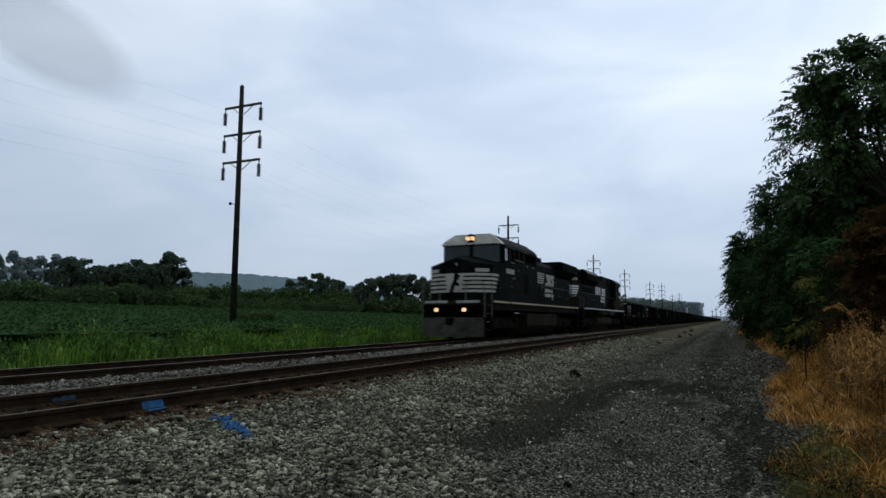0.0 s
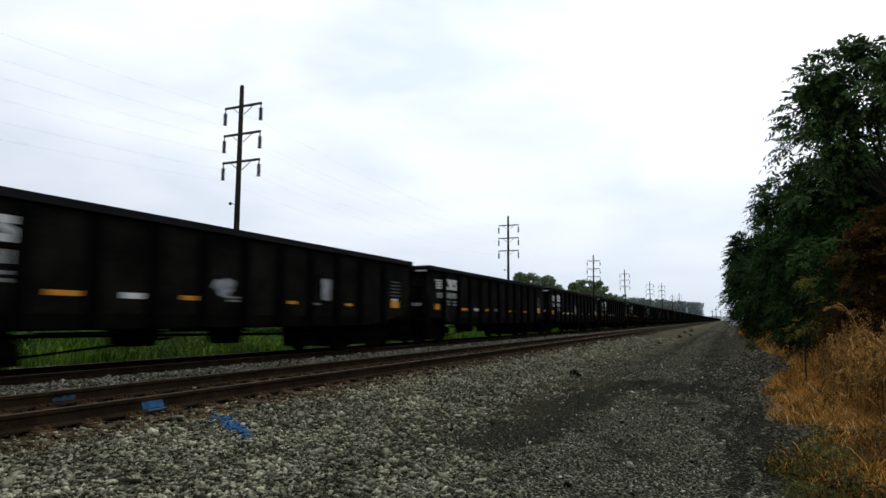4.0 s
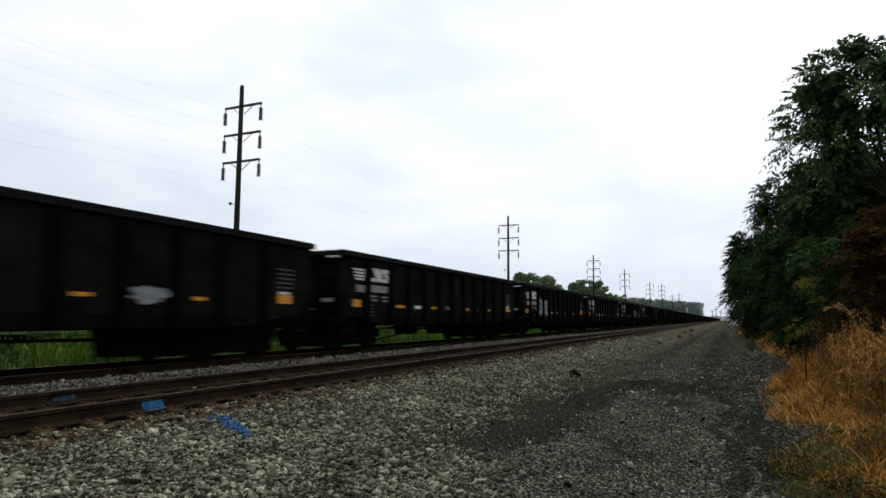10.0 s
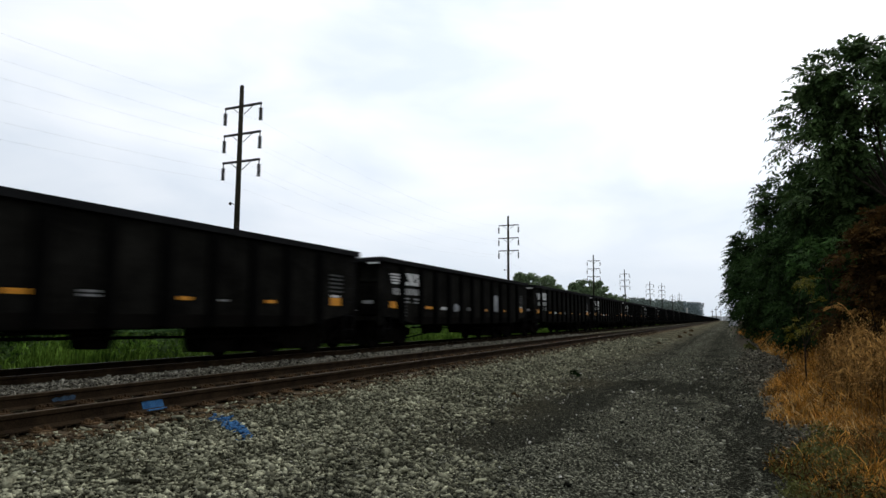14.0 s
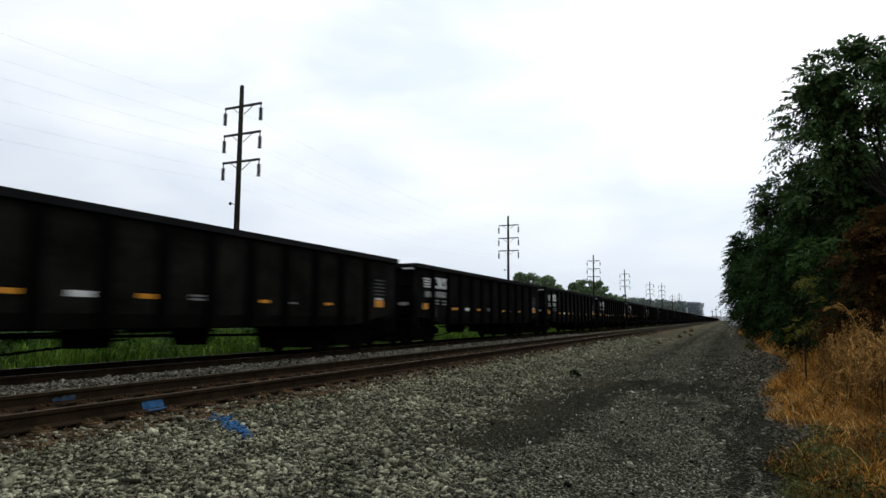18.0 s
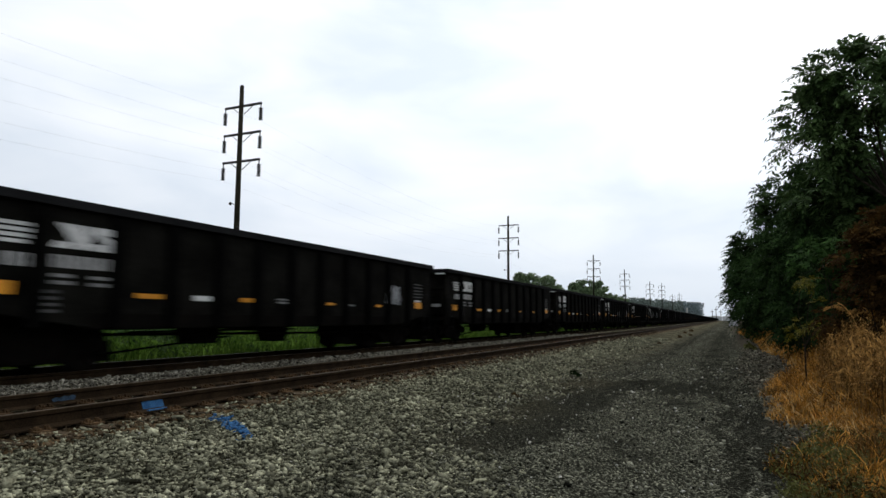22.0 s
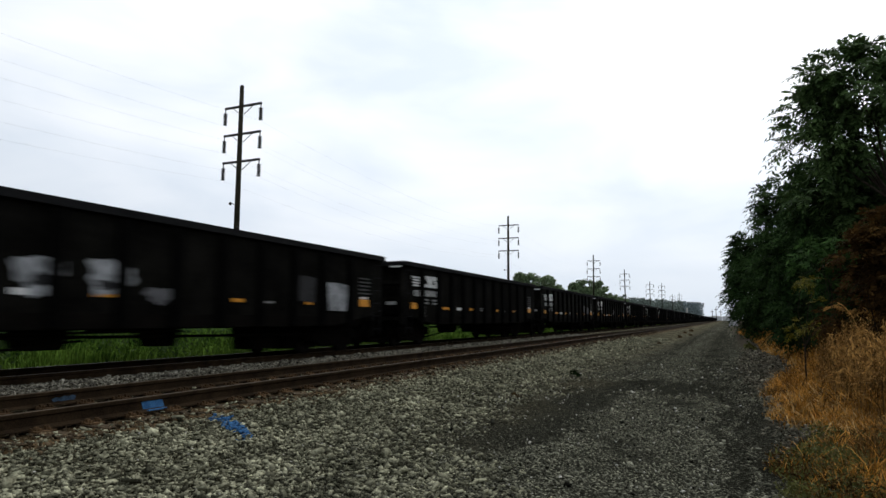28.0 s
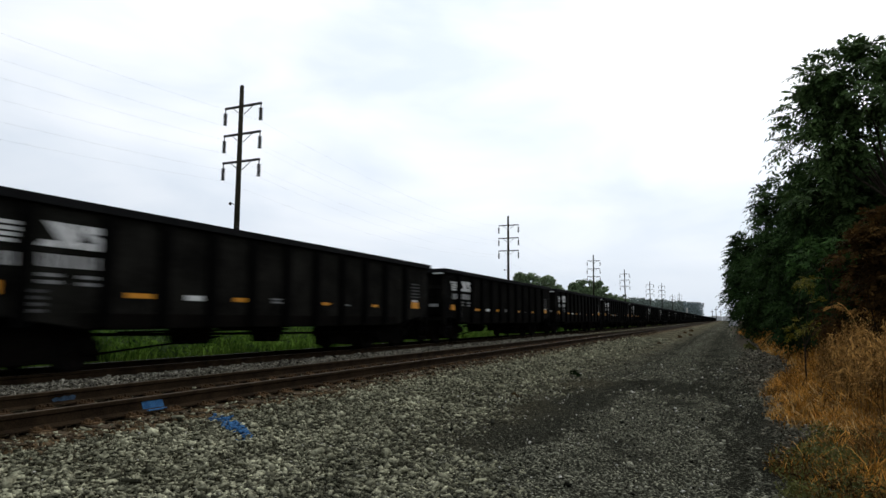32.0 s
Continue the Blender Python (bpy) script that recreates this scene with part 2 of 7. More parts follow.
GROUND = ground_surface()
STONE = surface("ballast_stone", (0.062, 0.0605, 0.040), (0.328, 0.320, 0.218), scale=2.0, rough=0.95, bump=0.0, grain=60, per="island", spread=0.8, spec=0.01)
VERGE_STONE = surface("dark_verge_stone", (0.036, 0.033, 0.024), (0.205, 0.188, 0.140), scale=2.0, rough=0.95, bump=0.0, grain=60, per="island", spread=0.8, spec=0.01)
GREY_STONE = surface("cool_grey_stone", (0.056, 0.0530, 0.0415), (0.255, 0.241, 0.194), scale=2.0, rough=0.95, bump=0.0, grain=60, per="island", spread=0.9, spec=0.01)
RUST_STONE = surface("rust_stained_stone", (0.026, 0.0185, 0.010), (0.115, 0.084, 0.050), scale=2.0, rough=0.95, bump=0.0, grain=60, per="island", spread=0.8, spec=0.04)
GRIT = surface("path_grit", (0.035, 0.0345, 0.025), (0.218, 0.215, 0.160), scale=3.0, rough=0.95, bump=0.0, grain=90, per="island", spread=0.95, spec=0.01)
PEBBLE = surface("pale_pebble", (0.34, 0.33, 0.29), (0.60, 0.58, 0.52), scale=3.0, rough=0.85, bump=0.1, grain=90, per="island", spread=0.3, spec=0.1)
TIE_WOOD = surface("creosoted_wood", (0.016, 0.012, 0.0072), (0.085, 0.063, 0.039), scale=5, rough=0.95, bump=0.5, grain=35, per="object", spread=0.35, spec=0.05)
RAIL_RUST = surface("rail_rust", (0.0095, 0.0062, 0.0035), (0.034, 0.0222, 0.0120), scale=4, rough=0.95, metal=0.0, bump=0.2, grain=70, spec=0.04)
RAIL_HEAD = surface("rail_head", (0.070, 0.060, 0.043), (0.15, 0.132, 0.098), scale=3, rough=0.55, metal=0.7, bump=0.05, grain=80)
DULL_HEAD = surface("rusty_rail_head", (0.030, 0.021, 0.012), (0.085, 0.062, 0.038), scale=3, rough=0.7, metal=0.2, bump=0.1, grain=60, spec=0.15)
PLATE_RUST = surface("tie_plate_rust", (0.020, 0.012, 0.006), (0.095, 0.058, 0.029), scale=9, rough=0.9, metal=0.0, bump=0.3, grain=60, per="object", spread=0.4, spec=0.06)
FADED_BLUE = surface("faded_blue_paint", (0.020, 0.030, 0.042), (0.050, 0.085, 0.13), scale=18, rough=0.9, bump=0.2, grain=60, spec=0.05)
BLUE_PAINT = surface("blue_marking_paint", (0.020, 0.070, 0.17), (0.060, 0.17, 0.34), scale=14, rough=0.8, bump=0.3, grain=60, spec=0.1)
LOCO_BLACK = surface("locomotive_black_paint", (0.0009, 0.0016, 0.0014), (0.0098, 0.0120, 0.0104), scale=2.3, rough=0.5, bump=0.05, grain=14, spec=0.004, stains=0.65)
LOCO_DUSTY = surface("dusty_black_paint", (0.0085, 0.0075, 0.0036), (0.0245, 0.0205, 0.0105), scale=2.4, rough=0.9, bump=0.05, grain=16, spec=0.02)
# grime of the running gear; also painted shade on side sills and recess
GRIME_AND_SHADE = surface("underframe_grime_and_shade", (0.0016, 0.0015, 0.0013), (0.0056, 0.0050, 0.0040), scale=2.5, rough=0.95, bump=0.2, grain=30, spec=0.02)
TANK_GREY = surface("dusty_fuel_tank", (0.0095, 0.0090, 0.0055), (0.027, 0.0245, 0.0155), scale=1.6, rough=0.95, bump=0.1, grain=22, spec=0.03)
TRUCK_DUST = surface("dusty_truck_castings", (0.0026, 0.0024, 0.0017), (0.0195, 0.0175, 0.0120), scale=2.6, rough=0.95, bump=0.2, grain=12, spec=0.02)
CREAM = surface("cream_paint", (0.24, 0.23, 0.19), (0.45, 0.43, 0.36), scale=2.2, rough=0.7, bump=0.05, grain=25)
WHITE_MARK = surface("white_lettering_paint", (0.36, 0.36, 0.35), (0.70, 0.70, 0.68), scale=2.6, rough=0.7, bump=0.05, grain=22)
GREY_MARK = surface("faded_lettering_paint", (0.10, 0.10, 0.10), (0.24, 0.24, 0.235), scale=4, rough=0.8, bump=0.05, grain=20)
WORN_MARK = surface("worn_lettering_paint", (0.022, 0.022, 0.022), (0.080, 0.080, 0.078), scale=6, rough=0.85, bump=0.05, grain=24)
RUNG_MARK = surface("scuffed_rung_paint", (0.050, 0.050, 0.050), (0.150, 0.150, 0.147), scale=6, rough=0.85, bump=0.05, grain=24)
SOFT_MARK = surface("dulled_lettering_paint", (0.16, 0.16, 0.155), (0.40, 0.40, 0.39), scale=5, rough=0.8, bump=0.05, grain=24)
SILL_STRIPE = surface("sill_stripe_paint", (0.26, 0.225, 0.13), (0.50, 0.44, 0.27), scale=1.2, rough=0.7, bump=0.03, grain=16)
YELLOW_MARK = surface("yellow_reflector", (0.42, 0.16, 0.008), (0.72, 0.31, 0.018), scale=5, rough=0.5, bump=0.03, grain=30)
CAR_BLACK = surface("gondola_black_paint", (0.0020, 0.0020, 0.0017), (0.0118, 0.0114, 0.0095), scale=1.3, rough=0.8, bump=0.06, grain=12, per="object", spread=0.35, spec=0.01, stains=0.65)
# ribs darker than the sheets: the shade on their faces is painted in
RIB_SHADE = surface("gondola_rib_painted_shade", (0.0009, 0.0009, 0.0009), (0.0034, 0.0034, 0.0031), scale=1.4, rough=0.9, bump=0.06, grain=18, spec=0.01)
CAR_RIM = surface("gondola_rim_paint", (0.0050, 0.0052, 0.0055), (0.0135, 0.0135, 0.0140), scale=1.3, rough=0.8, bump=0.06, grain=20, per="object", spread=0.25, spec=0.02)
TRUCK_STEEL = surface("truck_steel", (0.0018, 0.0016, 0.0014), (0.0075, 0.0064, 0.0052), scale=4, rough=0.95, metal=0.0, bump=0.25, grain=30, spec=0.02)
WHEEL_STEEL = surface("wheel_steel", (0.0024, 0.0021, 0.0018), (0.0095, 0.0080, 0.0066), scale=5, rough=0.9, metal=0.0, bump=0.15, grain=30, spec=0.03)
GLASS_DARK = surface("cab_glass", (0.012, 0.021, 0.021), (0.024, 0.036, 0.036), scale=1, rough=0.1, bump=0, grain=5, spec=0.24)
GLASS_SIDE = surface("side_window_glass", (0.0012, 0.0015, 0.0014), (0.003, 0.0034, 0.0032), scale=1, rough=0.3, bump=0, grain=5, spec=0.0)
# pale base colour stands for bright sky showing in the pane
GLASS_SKY = surface("cab_glass_painted_sky", (0.5, 0.52, 0.54), (0.62, 0.64, 0.66), scale=1, rough=0.15, bump=0, grain=5, spec=0.8)
LAMP_GLOW = glowing("headlight_glow", (1.0, 0.56, 0.25), 1.55)
POLE_WOOD = surface("weathered_pole_wood", (0.010, 0.0095, 0.006), (0.038, 0.035, 0.024), scale=2, rough=0.95, bump=0.4, grain=30, spec=0.05)
ARM_STEEL = surface("crossarm_steel", (0.025, 0.025, 0.025), (0.06, 0.06, 0.06), scale=4, rough=0.7, metal=0.0, bump=0.1, grain=30, spec=0.1)
INSULATOR = surface("dark_porcelain", (0.020, 0.017, 0.016), (0.05, 0.042, 0.04), scale=6, rough=0.25, bump=0, grain=10, spec=0.6)
WIRE = surface("weathered_wire", (0.28, 0.30, 0.32), (0.40, 0.42, 0.44), scale=3, rough=0.6, metal=0.0, bump=0, grain=10)
BARK = surface("grey_brown_bark", (0.014, 0.011, 0.008), (0.045, 0.037, 0.028), scale=5, rough=0.95, bump=0.6, grain=26, spec=0.05)
# one pinnate leaf in a lit tone, then with shade painted in
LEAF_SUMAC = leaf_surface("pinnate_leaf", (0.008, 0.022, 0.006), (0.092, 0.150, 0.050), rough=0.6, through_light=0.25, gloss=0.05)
LEAF_PAINTED_SHADE = leaf_surface("pinnate_leaf_painted_shade", (0.004, 0.012, 0.003), (0.033, 0.062, 0.018), rough=0.75, through_light=0.15, gloss=0.02)
# the thicket's inner shade is put into this near-black green
LEAF_BUSH = leaf_surface("thicket_leaf_painted_shade", (0.004, 0.010, 0.003), (0.016, 0.031, 0.008), rough=0.8, through_light=0.15, gloss=0.01)
LEAF_YELLOW = leaf_surface("yellowing_leaf", (0.055, 0.058, 0.008), (0.23, 0.205, 0.024))
LEAF_RUST = leaf_surface("withered_leaf", (0.014, 0.008, 0.0028), (0.086, 0.047, 0.014), gloss=0.01)
LEAF_SAPLING = leaf_surface("young_pinnate_leaf", (0.014, 0.038, 0.008), (0.062, 0.118, 0.032), rough=0.7, gloss=0.03)
LEAF_WOOD = leaf_surface("woodland_leaf", (0.042, 0.060, 0.040), (0.100, 0.135, 0.088), rough=0.95, gloss=0.01)
LEAF_OLIVE = leaf_surface("olive_weed_leaf", (0.035, 0.040, 0.010), (0.145, 0.145, 0.044))
# far leaves: haze is put into their pale grey and blue base colours
LEAF_FAR_HAZE = leaf_surface("far_leaf_painted_haze", (0.085, 0.108, 0.096), (0.145, 0.178, 0.155))
LEAF_MIST = leaf_surface("far_leaf_painted_mist", (0.105, 0.135, 0.140), (0.165, 0.200, 0.205), rough=1.0, gloss=0.0)
LEAF_HAZE = leaf_surface("crown_leaf_painted_mist", (0.13, 0.165, 0.16), (0.23, 0.28, 0.265), rough=1.0, gloss=0.0)
LEAF_LIT = leaf_surface("light_green_crown_leaf", (0.080, 0.118, 0.062), (0.180, 0.240, 0.120))
LEAF_HEDGE = leaf_surface("hedgerow_leaf", (0.026, 0.050, 0.017), (0.080, 0.118, 0.042), rough=0.9, gloss=0.01)
LEAF_CROP = leaf_surface("crop_leaf", (0.022, 0.046, 0.015), (0.040, 0.074, 0.024), rough=0.95, gloss=0.01)
GRASS_GREEN = leaf_surface("tall_green_grass", (0.010, 0.040, 0.004), (0.160, 0.265, 0.040), rough=0.9, through_light=0.15, gloss=0.02)
GRASS_DRY = leaf_surface("dry_orange_grass", (0.085, 0.034, 0.004), (0.72, 0.35, 0.062), rough=0.85, through_light=0.10)
GRASS_BROWN = leaf_surface("withered_brown_grass", (0.030, 0.017, 0.005), (0.17, 0.092, 0.026), rough=0.9, through_light=0.10)
GRASS_TAN = leaf_surface("tan_dead_stalk", (0.085, 0.044, 0.011), (0.54, 0.30, 0.090), rough=0.9, through_light=0.10)
GRASS_PALE = leaf_surface("bleached_grass", (0.24, 0.15, 0.05), (0.62, 0.43, 0.19), rough=0.85)
CABINET = surface("pale_painted_steel", (0.36, 0.37, 0.38), (0.55, 0.56, 0.57), scale=2, rough=0.5, bump=0.03, grain=20)
CONCRETE = surface("concrete", (0.22, 0.215, 0.20), (0.34, 0.33, 0.31), scale=3, rough=0.95, bump=0.2, grain=30)
HILL_HAZE = surface("hazy_hill_glow", (0.030, 0.048, 0.045), (0.060, 0.085, 0.078), scale=0.03, rough=1.0, bump=0, grain=0.3)


# haze over the ridge: a faint blue glow added to its material
for _m, _c, _s in ((HILL_HAZE, (0.062, 0.088, 0.106), 1.0),):
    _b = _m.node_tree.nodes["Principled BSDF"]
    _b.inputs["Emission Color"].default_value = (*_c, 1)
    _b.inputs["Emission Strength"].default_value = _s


# ---------------------------------------------------------------- mesh helpers
def part(name, bm, material, parent=None, label="", smooth=False):
    """Links a bmesh as one mesh object, under a thing or a part where one is given."""
    me = bpy.data.meshes.new(name)
    bmesh.ops.recalc_face_normals(bm, faces=bm.faces)
    bm.to_mesh(me)
    bm.free()
    for m in (material if isinstance(material, (list, tuple)) else [material]):
        me.materials.append(m)
    if smooth:
        me.polygons.foreach_set("use_smooth", [True] * len(me.polygons))
    ob = new(name, me)
    if parent:
        ob.parent = parent
    if label:
        ob["label"] = label
    return ob


def piece(name, mesh, parent, m):
    """One more object on a mesh that is already there."""
    ob = new(name, mesh)
    ob.parent = parent
    ob.matrix_basis = m
    return ob


def thing(name, label, category, group="", kind=""):
    return tagged(new(name), label, category, group, kind)


def box(bm, x0, x1, y0, y1, z0, z1):
    v = [bm.verts.new(c) for c in ((x0, y0, z0), (x1, y0, z0), (x1, y1, z0), (x0, y1, z0), (x0, y0, z1), (x1, y0, z1), (x1, y1, z1), (x0, y1, z1))]
    for f in ((0, 3, 2, 1), (4, 5, 6, 7), (0, 1, 5, 4), (1, 2, 6, 5), (2, 3, 7, 6), (3, 0, 4, 7)):
        bm.faces.new([v[i] for i in f])
    return bm


def block(x0, x1, y0, y1, z0, z1, bevel=0.0):
    bm = box(bmesh.new(), x0, x1, y0, y1, z0, z1)
    if bevel:
        bmesh.ops.bevel(bm, geom=bm.edges[:], offset=bevel, segments=2, affect='EDGES', profile=0.6)
    return bm


def prism(bm, outline, axis, c0, c1, shift=(0, 0)):
    """A closed outline drawn out along an axis. axis 'y': outline in x, z; 'x': in y, z; 'z': in x, y."""
    def at(a, b, c):
        return {"y": (a, c, b), "x": (c, a, b), "z": (a, b, c)}[axis]
    lo = [bm.verts.new(at(a, b, c0)) for a, b in outline]
    hi = [bm.verts.new(at(a + shift[0], b + shift[1], c1)) for a, b in outline]
    n = len(outline)
    bm.faces.new(lo)
    bm.faces.new(hi[::-1])
    for i in range(n):
        bm.faces.new((lo[i], hi[i], hi[(i + 1) % n], lo[(i + 1) % n]))
    return bm


def rod(bm, p0, p1, r0, r1=None, n=8):
    """A round bar from p0 to p1, tapered from r0 to r1."""
    p0, p1 = Vector(p0), Vector(p1)
    r1 = r0 if r1 is None else r1
    d = (p1 - p0).normalized()
    a = d.orthogonal().normalized()
    b = d.cross(a)
    rings = []
    for p, r in ((p0, r0), (p1, r1)):
        rings.append([bm.verts.new(p + (a * math.cos(2 * math.pi * i / n) + b * math.sin(2 * math.pi * i / n)) * r) for i in range(n)])
    for i in range(n):
        bm.faces.new((rings[0][i], rings[0][(i + 1) % n], rings[1][(i + 1) % n], rings[1][i]))
    bm.faces.new(rings[0][::-1])
    bm.faces.new(rings[1])
    return bm


def array_mesh(name, verts, faces, material, smooth=False):
    """A mesh object from arrays: verts (n, 3), faces (m, 3 or 4)."""
    verts, faces = np.asarray(verts, np.float32), np.asarray(faces, np.int32)
    me = bpy.data.meshes.new(name)
    me.vertices.add(len(verts))
    me.vertices.foreach_set("co", verts.ravel())
    k = faces.shape[1]
    me.loops.add(faces.size)
    me.loops.foreach_set("vertex_index", faces.ravel())
    me.polygons.add(len(faces))
    me.polygons.foreach_set("loop_start", np.arange(0, faces.size, k, dtype=np.int32))
    me.polygons.foreach_set("loop_total", np.full(len(faces), k, np.int32))
    me.update(calc_edges=True)
    me.validate()
    me.materials.append(material)
    if smooth:
        me.polygons.foreach_set("use_smooth", [True] * len(me.polygons))
    return new(name, me)


# ---------------------------------------------------------------- ground
def build_ground():
    xs = np.unique(np.concatenate([np.array([-4000, -2000, -1000, -400, -250, -140, -100, -70, -50, -35, -25]), np.linspace(-20, -3.6, 83), np.linspace(-3.5, 1.0, 76), np.linspace(1.1, 6, 25), np.array([8, 12, 20, 30, 60, 120, 400, 1500, 4000])]))
    ys = np.unique(np.concatenate([np.array([-4000, -1500, -500, -200, -100, -50, -25, -12, -6]), np.linspace(-3, 3, 20), np.linspace(3.1, 16, 130), np.linspace(16.2, 30, 60), np.linspace(32, 80, 25), np.array([100, 140, 200, 300, 450, 700, 1000, 1500, 2500, 4000])]))
    gx, gy = np.meshgrid(xs, ys)
    gz = ground_z(gx)
    rng = np.random.default_rng(3)
    close = (np.abs(gx + 6) < 8) & (gy > -4) & (gy < 80)
    gz = gz + np.where(close, rng.normal(0, 0.005, gx.shape), 0)
    # shallow wheel ruts along the path
    gz = gz - 0.012 * np.exp(-((gx + 1.75) / 0.3) ** 2) - 0.012 * np.exp(-((gx - 0.05) / 0.3) ** 2)
    nx, ny = len(xs), len(ys)
    idx = np.arange(nx * ny).reshape(ny, nx)
    f = np.stack([idx[:-1, :-1], idx[:-1, 1:], idx[1:, 1:], idx[1:, :-1]], -1).reshape(-1, 4)
    ob = array_mesh("ground", np.stack([gx, gy, gz], -1).reshape(-1, 3), f, GROUND, smooth=True)
    cover = ob.data.attributes.new("cinder", 'FLOAT', 'POINT')
    cover.data.foreach_set("value", cinder_cover(gx, gy).astype(np.float32).ravel())
    return tagged(ob, "grey ballast, dark cinder path and dirt verge beside the tracks", "ground", kind="structure")


build_ground()


def scatter_rocks(name, x, y, size, material, label, rng, lift=0.3, base=None):
    """Angular broken stones: uneven wedges with flat faces."""
    n = len(x)
    turn = 2 * np.pi * np.arange(3) / 3
    ring = np.stack([np.cos(turn), np.sin(turn)], -1)
    wedge = np.concatenate([np.concatenate([ring, np.full((3, 1), z)], 1) for z in (-0.75, 0.75)]) * 0.62
    v = wedge[None] * rng.uniform((0.32, 0.60, 0.85), (0.70, 1.05, 1.75), (n, 3))[:, None] + rng.normal(0, 0.10, (n, 6, 3))
    q = rng.normal(size=(n, 4))
    q /= np.linalg.norm(q, axis=1, keepdims=True)
    w, a, b, c = q.T
    rot = np.stack([np.stack([1 - 2 * (b * b + c * c), 2 * (a * b - c * w), 2 * (a * c + b * w)], -1),
                    np.stack([2 * (a * b + c * w), 1 - 2 * (a * a + c * c), 2 * (b * c - a * w)], -1),
                    np.stack([2 * (a * c - b * w), 2 * (b * c + a * w), 1 - 2 * (a * a + b * b)], -1)], 1)
    v = np.einsum("nij,nkj->nki", rot, v) * size[:, None, None] * np.array([1.15, 1.15, 0.72])
    z = (ground_z(x) if base is None else base) + size * (lift + rng.uniform(-0.8, 0.8, n))
    v += np.stack([x, y, z], -1)[:, None, :]
    tri = np.array([(0, 2, 1), (3, 4, 5), (0, 1, 4), (0, 4, 3), (1, 2, 5), (1, 5, 4), (2, 0, 3), (2, 3, 5)])
    f = (np.arange(n)[:, None, None] * 6 + tri[None]).reshape(-1, 3)
    ob = array_mesh(name, v.reshape(-1, 3), f, material)
    return tagged(ob, label, "gravel", kind="stuff")


def build_ballast():
    rng = np.random.default_rng(11)
    n = 192000
    y = np.exp(rng.uniform(np.log(2.3), np.log(42), n))
    x = rng.uniform(-9.95, -0.4, n)
    # the shoulder goes on behind the tripod
    x, y = np.concatenate([x, rng.uniform(-5.2, -0.4, 14000)]), np.concatenate([y, rng.uniform(-5.0, 2.3, 14000)])
    n = len(x)
    edge = np.interp(y, [2, 4.6, 6.2, 9, 14, 30, 70], [-0.9, -1.2, -2.3, -2.45, -2.6, -2.7, -2.8]) + 0.18 * np.sin(1.9 * y) + 0.12 * np.sin(5.1 * y)
    keep = rng.uniform(0, 1, n) < np.clip((edge - x) / 1.1, 0.0, 1) ** 1.2
    keep &= (np.abs(x + 5.68) > 0.34) | (rng.uniform(0, 1, n) < 0.18)          # old ties show beside the rail
    keep &= (np.abs(x - TRACK_X[0]) > 0.95) | (rng.uniform(0, 1, n) < 0.03)
    x, y = x[keep], y[keep]
    size = rng.gamma(6.0, 0.0038, len(x)) * np.clip(0.9 + y / 60, 0.95, 1.7)
    mid = x < -7.9
    scatter_rocks("ballast_stones", x[~mid], y[~mid], size[~mid], STONE, "loose angular grey ballast stones along the track", rng)
    scatter_rocks("ballast_stones", x[mid], y[mid], size[mid] * 0.9, GREY_STONE, "cool grey ballast stones between the two tracks", rng)
    n = 3000
    y = np.exp(rng.uniform(np.log(3), np.log(60), n))
    x = -5.62 + rng.normal(0, 0.27, n)
    size = rng.gamma(6.0, 0.0040, n) * np.clip(0.9 + y / 30, 0.95, 2.2)
    scatter_rocks("rusty_stones", x, y, size, RUST_STONE, "rust-stained ballast stones beside the tie ends", rng)
    n = 100000
    y = np.exp(rng.uniform(np.log(2.5), np.log(30), n))
    x = rng.uniform(-3.4, 0.75, n)
    keep = rng.uniform(0, 1, n) < np.clip(1.05 - 1.15 * cinder_cover(x, y), 0.04, 1) * (0.75 - 0.75 * ease(y, 8, 29))
    x, y = x[keep], y[keep]
    size = rng.gamma(3.2, 0.0034, len(x)) * np.clip(0.8 + y / 24, 0.9, 1.6)
    scatter_rocks("path_gravel", x, y, size, GRIT, "fine dark gravel strewn over the cinder path", rng)
    # a few pale pebbles that catch the eye
    n = 520
    y = np.exp(rng.uniform(np.log(3), np.log(18), n))
    x = rng.uniform(-5.2, 0.4, n)
    scatter_rocks("pale_pebbles", x, y, rng.uniform(0.008, 0.020, n) * np.clip(0.7 + y / 16, 0.8, 2.0), PEBBLE, "scattered pale pebbles on the ballast and the path", rng, lift=0.7)
    # coarse stones heaped along the verge
    n = 6500
    y = np.exp(rng.uniform(np.log(6.4), np.log(28), n))
    lo = np.interp(y, [6, 7, 8.6, 9, 9.8, 12, 13.5, 15, 20, 26], [0.5, 0.5, 0.5, 0.55, 0.5, 0.45, 0.35, 0.2, 0.25, 0.6])
    hi = np.interp(y, [6, 7, 8.6, 9, 9.8, 12, 13.5, 15, 20, 26], [0.6, 0.9, 0.85, 0.6, 0.8, 0.85, 0.8, 1.25, 1.6, 1.1])
    x = lo + (hi - lo) * rng.uniform(0, 1, n) + rng.normal(0, 0.06, n)
    size = rng.gamma(5.0, 0.0042, n) * np.clip(0.85 + y / 30, 0.9, 1.6)
    scatter_rocks("verge_stones", x, y, size, VERGE_STONE, "coarse dark grey stones pushed to the edge of the grass", rng, lift=0.45)


build_ballast()


# ---------------------------------------------------------------- tracks
def rail_profile():
    return [(-0.07, -0.172), (0.07, -0.172), (0.07, -0.16), (0.012, -0.135), (0.010, -0.055), (0.035, -0.040), (0.037, -0.008), (0.030, 0.0),
            (-0.030, 0.0), (-0.037, -0.008), (-0.035, -0.040), (-0.010, -0.055), (-0.012, -0.135), (-0.07, -0.16)]


